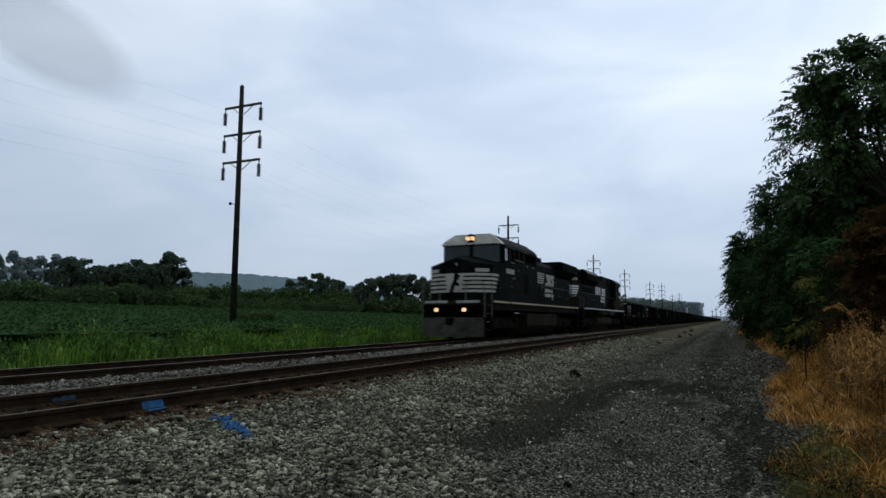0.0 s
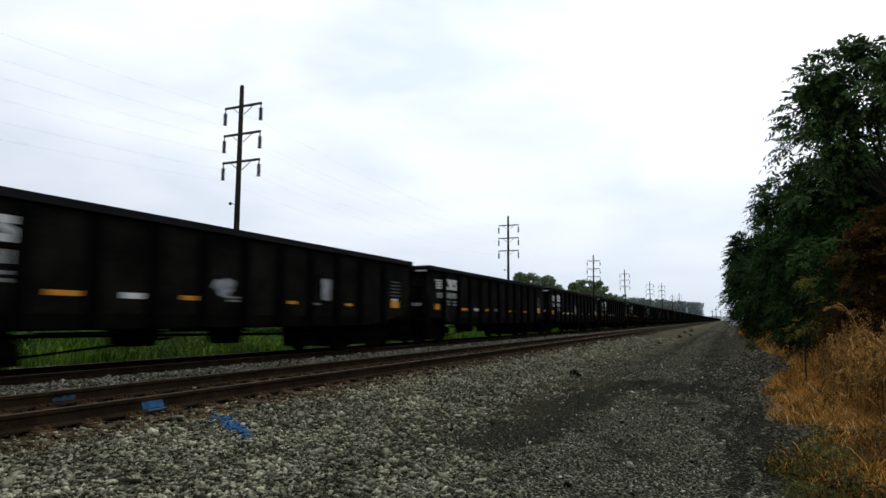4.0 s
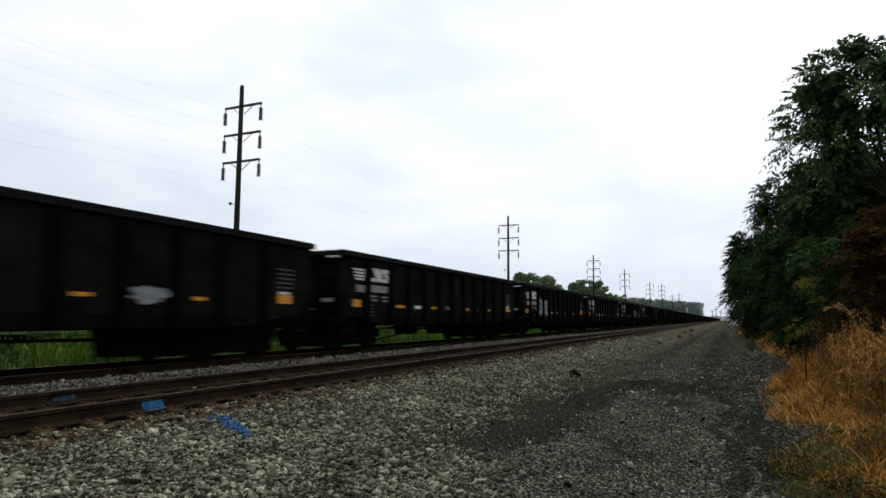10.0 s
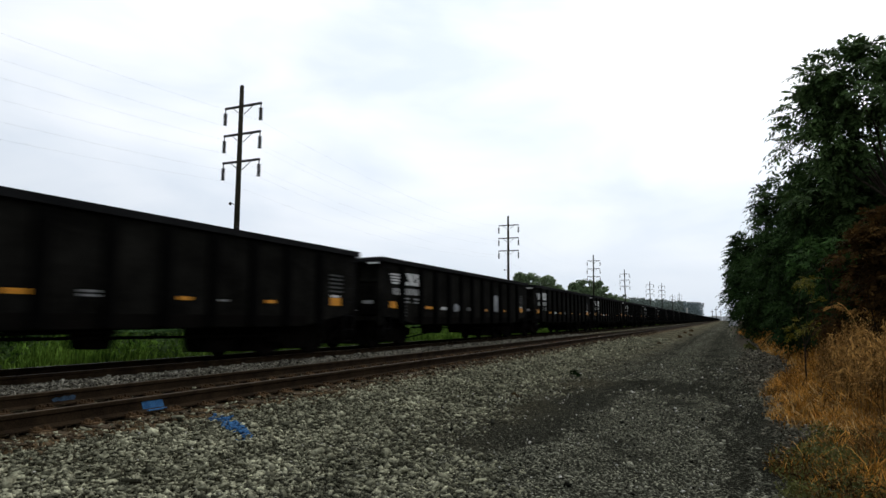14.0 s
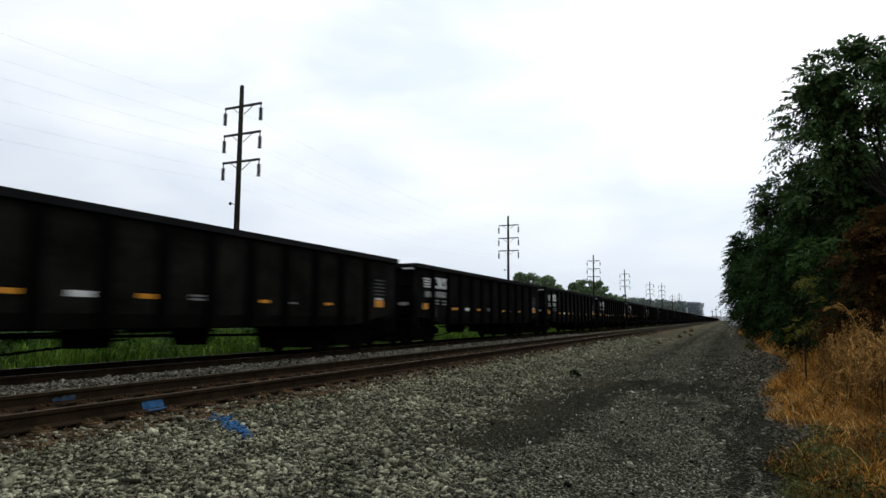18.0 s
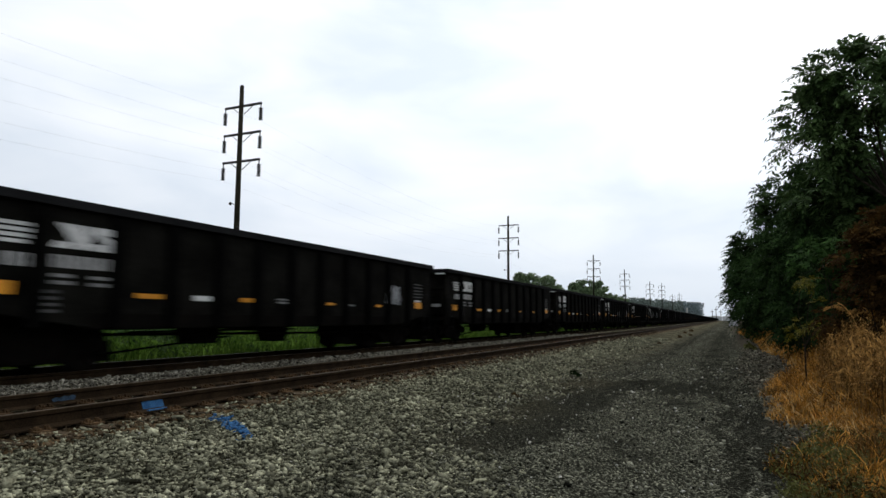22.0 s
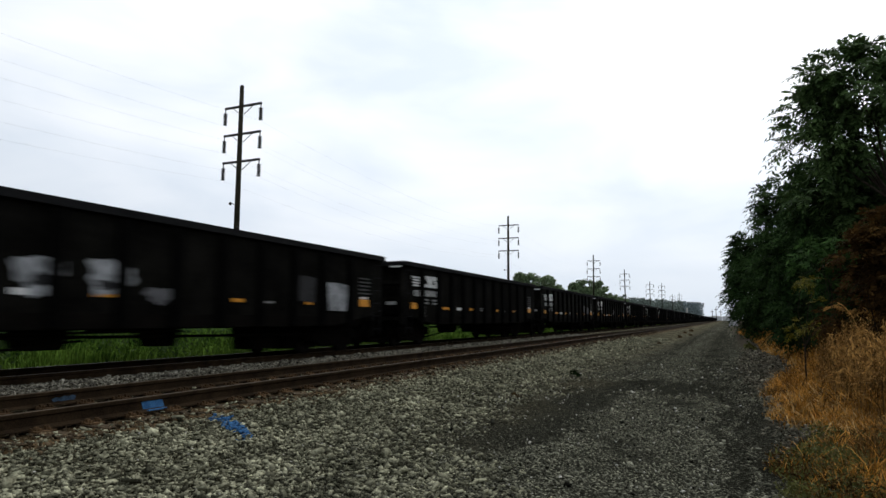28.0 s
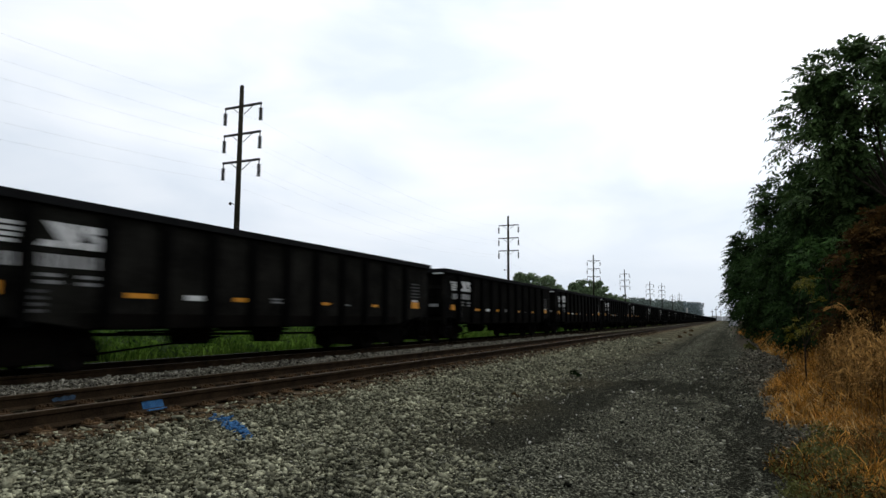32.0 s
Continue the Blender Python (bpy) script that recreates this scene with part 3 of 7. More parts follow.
def tie_mesh(seed):
    rng = random.Random(seed)
    bm = block(-1.3, 1.3, -0.112, 0.112, -0.15, 0.0, 0.008)
    for v in bm.verts:
        v.co += Vector((rng.uniform(-0.015, 0.015), rng.uniform(-0.006, 0.006), rng.uniform(-0.006, 0.004)))
    me = bpy.data.meshes.new("tie")
    bm.to_mesh(me)
    bm.free()
    me.materials.append(TIE_WOOD)
    return me


def plate_mesh():
    """A tie plate with its shoulders and four spike heads."""
    bm = block(-0.19, 0.19, -0.09, 0.09, 0.0, 0.018)
    for sx in (-1, 1):
        box(bm, sx * 0.082 - 0.012, sx * 0.082 + 0.012, -0.085, 0.085, 0.018, 0.034)
        for sy in (-0.05, 0.05):
            box(bm, sx * 0.095 - 0.02, sx * 0.095 + 0.02, sy - 0.016, sy + 0.016, 0.018, 0.055)
            box(bm, sx * 0.15 - 0.012, sx * 0.15 + 0.012, -sy - 0.012, -sy + 0.012, 0.018, 0.045)
    me = bpy.data.meshes.new("tie_plate")
    bm.to_mesh(me)
    bm.free()
    me.materials.append(PLATE_RUST)
    return me


def build_track(cx, label, ties_shown, seed):
    rng = random.Random(seed)
    track = thing("railway_track", label, "track", kind="structure")
    for rx in (cx + GAUGE / 2, cx - GAUGE / 2):
        bm = prism(bmesh.new(), [(rx + a, b) for a, b in rail_profile()], "y", -60, 1500)
        bm.faces.ensure_lookup_table()
        r = part("rail", bm, [RAIL_RUST, DULL_HEAD if cx == TRACK_X[0] else RAIL_HEAD], track, "rusty steel rail with a worn bright running surface")
        for p in r.data.polygons:
            if p.normal.z > 0.9 and p.center.z > -0.01:
                p.material_index = 1
    meshes = [tie_mesh(seed + i) for i in range(4)]
    plate = plate_mesh()
    y = 2.0
    for i in range(ties_shown):
        y += 0.52 + rng.uniform(-0.03, 0.03)
        piece("tie", rng.choice(meshes), track, pose(cx + rng.uniform(-0.05, 0.05), y, -0.192 + rng.uniform(-0.008, 0.006), 0, 0, rng.uniform(-1.5, 1.5)))
        for rx in (cx + GAUGE / 2, cx - GAUGE / 2):
            if i < 80:
                piece("tie_plate", plate, track, pose(rx, y, -0.19, 0, 0, rng.uniform(-2, 2)))
    bm = bmesh.new()
    while y < 320:
        y += 0.54
        box(bm, cx - 1.3, cx + 1.3, y - 0.11, y + 0.11, -0.3, -0.19)
    far = part("far_ties", bm, TIE_WOOD, track)
    far["kind"] = "stuff"
    # rail anchors clipped under the rails near the camera
    bm = bmesh.new()
    for i in range(60):
        yy = 2.3 + i * 0.52
        for rx in (cx + GAUGE / 2, cx - GAUGE / 2):
            box(bm, rx - 0.085, rx + 0.085, yy + 0.12, yy + 0.15, -0.185, -0.15)
    an = part("rail_anchors", bm, PLATE_RUST, track)
    an["kind"] = "stuff"
    return track


build_track(TRACK_X[0], "rusty nearer track on dark wooden ties in ballast", 150, 21)
build_track(TRACK_X[1], "farther track under the coal train on wooden ties", 110, 37)


def paint_marks():
    """Blue survey paint on both rails and across the stones."""
    bm = bmesh.new()
    x = NEAR_RAIL + 0.018
    prism(bm, [(5.27, -0.05), (5.56, -0.05), (5.60, -0.137), (5.30, -0.137)], "x", x - 0.006, x)
    box(bm, NEAR_RAIL + 0.022, NEAR_RAIL + 0.072, 5.33, 5.62, -0.158, -0.146)
    tagged(part("paint_mark", bm, BLUE_PAINT), "bright blue survey paint on the rail's web and foot", "paint mark", "survey paint marks")
    bm = bmesh.new()
    x = NEAR_RAIL - GAUGE + 0.018
    prism(bm, [(5.25, -0.10), (5.30, -0.078), (5.36, -0.088), (5.42, -0.070), (5.47, -0.082), (5.53, -0.066), (5.57, -0.09), (5.55, -0.132), (5.47, -0.126), (5.40, -0.134), (5.33, -0.124), (5.28, -0.134)], "x", x - 0.006, x)
    tagged(part("paint_mark", bm, FADED_BLUE), "faded blue survey paint on the inner rail's web", "paint mark", "survey paint marks")
    rng = np.random.default_rng(5)
    n = 180
    s = rng.uniform(0, 1, n)
    x = -5.16 + 0.86 * s + rng.normal(0, 0.02, n)
    y = 5.50 - 0.50 * s + rng.normal(0, 0.05, n)
    ob = scatter_rocks("painted_stones", x, y, rng.uniform(0.025, 0.05, n), BLUE_PAINT, "streak of blue survey paint across the ballast stones", rng, lift=0.5)
    tagged(ob, category="paint mark")


paint_marks()


# ---------------------------------------------------------------- power line
POLE_X = -24.56
POLE_Y = (26.9, 74.8, 128.0, 177.0, 231.0, 283.0, 344.0, 393.0)
ARM_Z = (12.94, 11.32, 9.73)


def build_pole(label):
    pole = thing("power_pole", label, "power pole", "power poles along the field")
    base = float(ground_z(POLE_X)) - 0.1
    part("shaft", rod(bmesh.new(), (0, 0, base), (0, 0, 14.05), 0.185, 0.115, 14), POLE_WOOD, pole, smooth=True)
    part("pole_cap", rod(bmesh.new(), (0, 0, 13.9), (0, 0, 14.12), 0.125, 0.07, 10), ARM_STEEL, pole)
    for z in ARM_Z:
        part("crossarm", block(-1.32, 1.32, 0.10, 0.20, z - 0.06, z + 0.06, 0.01), ARM_STEEL, pole)
        for s in (-1, 1):
            part("brace", rod(bmesh.new(), (s * 0.72, 0.15, z - 0.06), (s * 0.12, 0.10, z - 0.5), 0.022, n=6), ARM_STEEL, pole)
            bm = bmesh.new()
            x = s * 1.28
            rod(bm, (x, 0.15, z - 0.06), (x, 0.15, z - 0.98), 0.03, n=6)
            rod(bm, (x, 0.15, z - 0.28), (x, 0.15, z - 0.96), 0.075, n=8)
            for i in range(6):
                zz = z - 0.28 - i * 0.125
                rod(bm, (x, 0.15, zz - 0.045), (x, 0.15, zz), 0.135, 0.06, 10)
            part("insulator", bm, INSULATOR, pole)
    bm = bmesh.new()
    rod(bm, (0, 0, 7.2), (-0.42, -0.05, 7.32), 0.02, n=6)
    rod(bm, (-0.50, -0.06, 7.26), (-0.42, -0.05, 7.38), 0.075, n=8)
    part("side_bracket", bm, ARM_STEEL, pole)
    part("side_bolt", rod(bmesh.new(), (0.1, -0.1, 5.95), (0.28, -0.12, 5.95), 0.04, n=6), ARM_STEEL, pole)
    return pole


first_pole = build_pole("tall weathered wooden power pole with three crossarms and hanging insulators")
first_pole.matrix_basis = pose(POLE_X, POLE_Y[0], 0, 0, 0.15, 0)
for x, y, z, lean, tall in zip((0.0, 0.4, -0.2, 0.5, 0.0, -0.3, 0.2), POLE_Y[1:], (-0.25, -0.2, -0.15, 0.2, 0.1, 0, -0.4), (0.4, 0.9, -0.3, 0.6, 0, 0.5, -0.4), (1.0, 1.0, 1.045, 1.0, 1.17, 1.0, 1.22)):
    copy_thing(first_pole, pose(POLE_X + x, y, z, 0, lean, 0)).scale.z = tall


def build_wires():
    spans = (-24.0,) + POLE_Y
    for z in ARM_Z:
        for s in (-1.28, 1.28):
            data = bpy.data.curves.new("power_line", 'CURVE')
            data.dimensions = '3D'
            data.bevel_depth = 0.0023
            data.bevel_resolution = 1
            pts = []
            for a, b in zip(spans[:-1], spans[1:]):
                for i in range(12):
                    u = i / 12
                    pts.append((POLE_X + s, a + (b - a) * u + 0.15, z - 1.0 - 1.1 * 4 * u * (1 - u)))
            sp = data.splines.new('POLY')
            sp.points.add(len(pts) - 1)
            for q, c in zip(sp.points, pts):
                q.co = (*c, 1)
            data.materials.append(WIRE)
            tagged(new("power_line", data), "thin grey power line sagging between the poles", "power line", "power lines")


build_wires()


# ---------------------------------------------------------------- plants
def leaves_to_mesh(centres, along, across, length, width):
    """Pointed four-cornered leaves at centres, lying along one way and as wide as the other."""
    a = along * length[:, None] * 0.5
    b = across * width[:, None] * 0.5
    v = np.stack([centres - a, centres + b - a * 0.1, centres + a, centres - b - a * 0.1], 1)
    n = len(centres)
    f = np.arange(n * 4).reshape(n, 4)
    return v.reshape(-1, 3), f


def unit(v):
    return v / np.maximum(np.linalg.norm(v, axis=-1, keepdims=True), 1e-9)


def clump_points(n, blobs, rng, shell=0.55):
    """Points in a crown made of several uneven lumps (x, y, z, radius), more of them near the skin."""
    blobs = np.asarray(blobs, float)
    w = blobs[:, 3] ** 2
    k = rng.choice(len(blobs), n, p=w / w.sum())
    d = unit(rng.normal(size=(n, 3)))
    r = np.where(rng.uniform(0, 1, n) < shell, rng.uniform(0.72, 1.06, n), rng.uniform(0.2, 0.9, n)) * blobs[k, 3]
    return blobs[k, :3] + d * r[:, None] * np.array([1, 1, 0.85]), d


def leafy_crown(n, blobs, leaf, rng, shell=0.55):
    c, d = clump_points(n, blobs, rng, shell)
    al = unit(d * 0.5 + rng.normal(size=(n, 3)) * 0.8 + np.array([0, 0, -0.25]))
    ac = unit(np.cross(al, rng.normal(size=(n, 3))))
    s = leaf * rng.uniform(0.6, 1.4, n)
    return leaves_to_mesh(c, al, ac, s, s * 0.62)


def rosette_crown(n, blobs, rng, size=0.55, fronds=7, pairs=6, shell=0.8):
    """Long compound leaves standing round the ends of the twigs: they rise a little, spread and droop, with narrow leaflets in pairs."""
    c, d = clump_points(n, blobs, rng, shell)
    k = np.repeat(np.arange(n), fronds)
    m = n * fronds
    az = np.tile(np.arange(fronds) * 2 * np.pi / fronds, n) + np.repeat(rng.uniform(0, 6.28, n), fronds) + rng.normal(0, 0.35, m)
    flat = np.stack([np.cos(az), np.sin(az), rng.uniform(-0.1, 0.5, m)], -1)
    al = unit(flat * 0.8 + d[k] * 0.9 + rng.normal(size=(m, 3)) * 0.35)
    side = unit(np.cross(al, np.array([0, 0, 1.0]) + rng.normal(size=(m, 3)) * 0.45))
    L = size * rng.uniform(0.65, 1.2, m)
    cen, along, across, ln, wd = [], [], [], [], []
    for j in range(pairs + 1):
        u = 0.22 + 0.78 * j / pairs
        p = c[k] + al * (L * u)[:, None] - np.array([0, 0, 1.0]) * (L * u * u * 0.42)[:, None]
        out = unit(al - np.array([0, 0, 0.84]) * u)
        for s in ((-1, 1) if j < pairs else (0,)):
            w = unit(side * s * 0.95 + out * (0.5 if s else 1.0) - np.array([0, 0, 0.30]) + rng.normal(size=(m, 3)) * 0.12)
            ll = L * 0.33 * (1.1 - 0.6 * abs(u - 0.5)) * rng.uniform(0.8, 1.15, m)
            cen.append(p + w * (ll * 0.5)[:, None])
            along.append(w)
            across.append(unit(np.cross(w, np.cross(side, out) + rng.normal(size=(m, 3)) * 0.25)))
            ln.append(ll)
            wd.append(ll * 0.34)
    return leaves_to_mesh(np.concatenate(cen), np.concatenate(along), np.concatenate(across), np.concatenate(ln), np.concatenate(wd))


def limbs(trunk_h, lean, targets, r, rng):
    """A tapered trunk that forks into limbs reaching for the lumps of the crown."""
    bm = bmesh.new()
    top = Vector((lean[0], lean[1], trunk_h))
    mid = Vector((lean[0] * 0.4 + rng.uniform(-0.1, 0.1), lean[1] * 0.4, trunk_h * 0.5))
    rod(bm, (0, 0, -0.3), mid, r * 1.25, r, 9)
    rod(bm, mid, top, r, r * 0.75, 9)
    for t in targets:
        t = Vector(t[:3])
        k = top.lerp(t, 0.5) + Vector((rng.uniform(-0.2, 0.2), rng.uniform(-0.2, 0.2), rng.uniform(-0.1, 0.2)))
        rod(bm, top, k, r * 0.5, r * 0.3, 7)
        rod(bm, k, t, r * 0.3, r * 0.1, 6)
        for _ in range(4):
            e = t + Vector((rng.uniform(-1, 1), rng.uniform(-1, 1), rng.uniform(-0.3, 0.6))) * 0.4
            rod(bm, k.lerp(t, rng.uniform(0.3, 1)), e, r * 0.12, r * 0.03, 5)
    return bm


def plant(name, label, category, at, trunk_bm, crown, leaf_mat, group=""):
    ob = thing(name, label, category, group)
    if trunk_bm:
        part("trunk", trunk_bm, BARK, ob)
    c = array_mesh("crown", crown[0], crown[1], leaf_mat)
    c.parent = ob
    ob.matrix_basis = pose(at[0], at[1], float(ground_z(at[0])) if len(at) < 3 else at[2])
    return ob


def path_trees():
    """The row of pinnate-leaved trees and thickets that overhangs the path."""
    g = "trees along the path"
    rng = np.random.default_rng(101)
    pr = random.Random(101)
    # nearest tree, spreading crown high over the grass, bare limbs below it
    blobs = [(-1.42, 0.0, 4.18, 0.26), (-1.15, 0.1, 5.22, 0.27), (-0.75, 0.0, 5.42, 0.30), (-0.1, 0.1, 5.50, 0.34), (-1.20, 0.0, 4.70, 0.34), (-0.35, -0.2, 4.90, 0.55), (0.4, 0.2, 5.0, 0.6), (1.1, 0.0, 5.1, 0.7), (-0.75, 0.3, 4.35, 0.42), (0.1, -0.3, 4.6, 0.28), (-1.0, 0.1, 4.75, 0.4), (-1.0, 0.1, 3.95, 0.28), (-0.55, 0.0, 4.0, 0.24), (2.0, 0.3, 5.0, 0.7)]
    t = limbs(3.0, (-0.1, 0.1), blobs[:10], 0.05, pr)
    plant("sumac_tree", "dark green pinnate-leaved tree with a high spreading crown beside the path", "tree", (2.75, 12.4), t, rosette_crown(300, blobs, rng, 0.42, 7, 6), LEAF_SUMAC, g)
    # lighter growth under it, in the leaf's lit tone
    bl = [(-1.15, 0, 3.55, 0.36), (-0.7, 0, 3.85, 0.38), (-0.2, 0, 3.90, 0.42), (-0.6, -0.1, 3.15, 0.42), (0.25, 0.1, 3.6, 0.5), (0.0, 0, 3.1, 0.5)]
    plant("sumac_tree", "lower green pinnate-leaved tree filling in under the high crown", "tree", (2.9, 13.8), limbs(1.7, (0, 0), bl, 0.04, pr), rosette_crown(130, bl, rng, 0.40, 7, 6), LEAF_SUMAC, g)
    spots = [
        ((3.3, 15.0), [(-1.0, 0, 3.45, 0.9), (-1.5, 0.2, 3.75, 0.42), (0.0, 0.2, 3.65, 0.85), (-0.8, -0.4, 2.2, 1.0), (0.9, 0, 3.6, 0.95), (-0.4, -0.5, 1.3, 0.9)], 270, 0.46, LEAF_PAINTED_SHADE),
        ((3.15, 20.0), [(-1.15, 0, 4.05, 0.85), (-1.72, 0.1, 4.45, 0.48), (-1.15, 0.2, 4.85, 0.42), (-0.2, 0.4, 4.55, 0.9), (0.9, 0, 4.0, 1.0), (-1.0, -0.3, 2.9, 1.1), (0.4, 0, 2.2, 1.4), (-0.9, 0.2, 1.4, 1.0)], 320, 0.52, LEAF_PAINTED_SHADE),
        ((3.5, 27.0), [(-1.65, 0, 3.95, 1.05), (-2.4, 0.1, 3.75, 0.55), (-0.3, 0.4, 4.6, 1.1), (1.0, 0, 4.2, 1.3), (-1.4, -0.3, 2.6, 1.2), (0.4, 0, 2.0, 1.5), (-1.2, 0.2, 1.4, 1.1)], 270, 0.60, LEAF_PAINTED_SHADE),
        ((3.5, 35.0), [(-1.9, 0, 4.15, 1.15), (-0.2, 0.4, 5.0, 1.2), (1.0, 0, 4.6, 1.4), (-1.7, -0.3, 2.7, 1.3), (0.4, 0, 2.0, 1.6), (-1.4, 0.2, 1.4, 1.2)], 270, 0.7, LEAF_PAINTED_SHADE),
        ((3.4, 44.0), [(-1.8, 0, 4.5, 1.3), (-0.2, 0.4, 5.2, 1.4), (1.0, 0, 4.8, 1.6), (-1.7, -0.3, 3.0, 1.4), (0.4, 0, 2.2, 1.7), (-1.5, 0.2, 1.5, 1.3)], 270, 0.8, LEAF_PAINTED_SHADE),
        ((3.4, 54.0), [(-1.7, 0, 4.3, 1.3), (0.0, 0.4, 5.2, 1.5), (1.2, 0, 4.8, 1.7), (-1.6, -0.3, 2.7, 1.4), (0.6, 0, 2.2, 1.8)], 250, 0.9, LEAF_PAINTED_SHADE),
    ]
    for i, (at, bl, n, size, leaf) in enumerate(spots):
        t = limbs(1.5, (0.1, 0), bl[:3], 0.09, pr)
        plant("sumac_tree", "dense pinnate-leaved tree leaning over the path, shade painted into its leaves", "tree", at, t, rosette_crown(n, bl, rng, size), leaf, g)
    # thicket behind them closes the view to the right
    for i, (x, y, h) in enumerate([(5.2, 13.5, 4.3), (5.6, 18, 4.2), (5.4, 24, 4.6), (5.6, 32, 5.2), (5.8, 42, 5.2), (5.6, 54, 5.4), (5.8, 68, 5.6), (5.4, 84, 5.5), (6.2, 105, 5.6)]):
        bl = [(0, 0, h * 0.5, h * 0.42), (-0.9, -1.5, h * 0.42, h * 0.36), (0.5, 1.8, h * 0.55, h * 0.4), (-0.6, 1.2, h * 0.25, h * 0.3), (0.4, -0.6, h * 0.8, h * 0.25)]
        t = limbs(h * 0.3, (0, 0), bl[:3], 0.08, pr)
        plant("thicket_tree", "dense green thicket tree behind the row, shade painted into its leaves", "tree", (x, y), t, leafy_crown(4200, bl, 0.34 + y * 0.005, rng), LEAF_BUSH, g)
    # low understorey bushes at the edge of the grass
    low = [(3.0, 14.4, 1.5), (3.1, 17.8, 1.6), (3.0, 22.8, 1.7), (3.0, 29, 1.8), (3.0, 37, 1.9), (3.0, 46, 1.9), (2.9, 58, 2.0), (2.8, 72, 2.0), (2.9, 90, 2.0)]
    for x, y, h in low:
        bl = [(0.3, 0, h * 0.45, h * 0.5), (0.1, -1.6, h * 0.4, h * 0.42), (0.2, 1.6, h * 0.5, h * 0.48)]
        plant("undergrowth_bush", "low green bush under the trees, shade painted into its leaves", "bush", (x, y), limbs(0.3, (0, 0), bl, 0.03, pr), leafy_crown(2600, bl, 0.22 + y * 0.004, rng), LEAF_BUSH, "bushes under the trees")
    # yellowing and withered shrubs at the front
    bl = [(0.02, 0, 1.86, 0.10), (0.22, 0.1, 1.74, 0.10), (0.26, 0.1, 1.38, 0.12), (0.12, 0.0, 1.42, 0.10)]
    plant("yellowing_shrub", "yellow-green shrub turning in autumn colour by the dry grass", "bush", (1.13, 11.7), limbs(0.7, (0, 0), bl, 0.012, pr), rosette_crown(6, bl, rng, 0.20, 6, 5), LEAF_YELLOW)
    bl = [(-0.05, 0, 1.02, 0.12), (0.16, 0.2, 1.0, 0.14), (-0.18, 0, 0.95, 0.10)]
    plant("yellowing_shrub", "small yellow-green shrub at the foot of the thicket", "bush", (1.25, 13.2), limbs(0.2, (0, 0), bl, 0.008, pr), rosette_crown(12, bl, rng, 0.15, 6, 5), LEAF_YELLOW)
    bl = [(-0.12, 0, 2.12, 0.18), (0.12, 0.1, 2.32, 0.20), (0.36, 0, 1.98, 0.20), (0.14, 0, 1.86, 0.18), (0.42, 0.1, 2.35, 0.2)]
    plant("sumac_sapling", "light green pinnate-leaved sapling before the dark thicket", "tree", (1.42, 12.0), limbs(1.3, (0.2, 0.2), bl, 0.012, pr), rosette_crown(11, bl, rng, 0.36, 6, 7), LEAF_SAPLING, g)
    bl = [(0.0, 0, 2.0, 0.3), (0.4, 0.2, 2.3, 0.4), (0.2, -0.2, 1.6, 0.35), (0.6, 0.1, 1.9, 0.5), (0.5, 0, 1.3, 0.45)]
    plant("withered_shrub", "tall withered reddish-brown shrub above the dry grass", "bush", (1.68, 9.8), limbs(0.9, (0.1, 0), bl, 0.02, pr), rosette_crown(190, bl, rng, 0.26, 7, 6, 0.5), LEAF_RUST)
    bl = [(0.0, 0, 1.15, 0.2), (0.3, 0.2, 1.3, 0.25), (0.1, 0.1, 0.9, 0.25)]
    plant("withered_shrub", "low withered brown shrub under the green sapling", "bush", (1.55, 11.8), limbs(0.6, (0, 0), bl, 0.015, pr), rosette_crown(16, bl, rng, 0.26, 6, 6, 0.5), LEAF_RUST)


path_trees()


def blades(x, y, z, h, w, bend, rng):
    """Grass blades: tapering strips of three bent pieces that arch over, every one with its own lean."""
    n = len(x)
    a = rng.uniform(0, 2 * np.pi, n)
    side = np.stack([np.cos(a), np.sin(a), np.zeros(n)], -1)
    b = rng.uniform(0, 2 * np.pi, n)
    lean = np.stack([np.cos(b), np.sin(b), np.zeros(n)], -1) * (bend * rng.uniform(0.2, 1.4, n) * h)[:, None]
    drop = rng.uniform(0.55, 1.0, n)
    p = np.stack([x, y, z], -1)
    s = side * (w * 0.5)[:, None]
    rows = []
    for u, rise, k in ((0.0, 0.0, 1.0), (0.4, 0.55, 0.95), (0.75, 0.9, 0.7), (1.0, 1.0, 0.12)):
        q = p + lean * u ** 1.8 + np.array([0, 0, 1.0]) * (h * rise * (1 - (1 - drop) * u))[:, None]
        rows += [q - s * k, q + s * k]
    v = np.stack(rows, 1).reshape(-1, 3)
    k = np.arange(n)[:, None] * 8
    f = np.concatenate([k + np.array([i, i + 1, i + 3, i + 2]) for i in (0, 2, 4)])
    return v, f


def seed_heads(x, y, z, h, rng):
    """Drooping seed plumes on tall dry stalks."""
    n = len(x)
    cen, al, ac = [], [], []
    for j in range(10):
        u = j / 10
        p = np.stack([x + rng.normal(0, 0.02, n), y + rng.normal(0, 0.02, n), z + h * (0.78 + 0.22 * u)], -1)
        d = unit(rng.normal(size=(n, 3)) * 0.6 + np.array([0, 0, 1.0]))
        cen.append(p)
        al.append(d)
        ac.append(unit(np.cross(d, rng.normal(size=(n, 3)))))
    m = n * 10
    return leaves_to_mesh(np.concatenate(cen), np.concatenate(al), np.concatenate(ac), np.full(m, 0.07), np.full(m, 0.016))


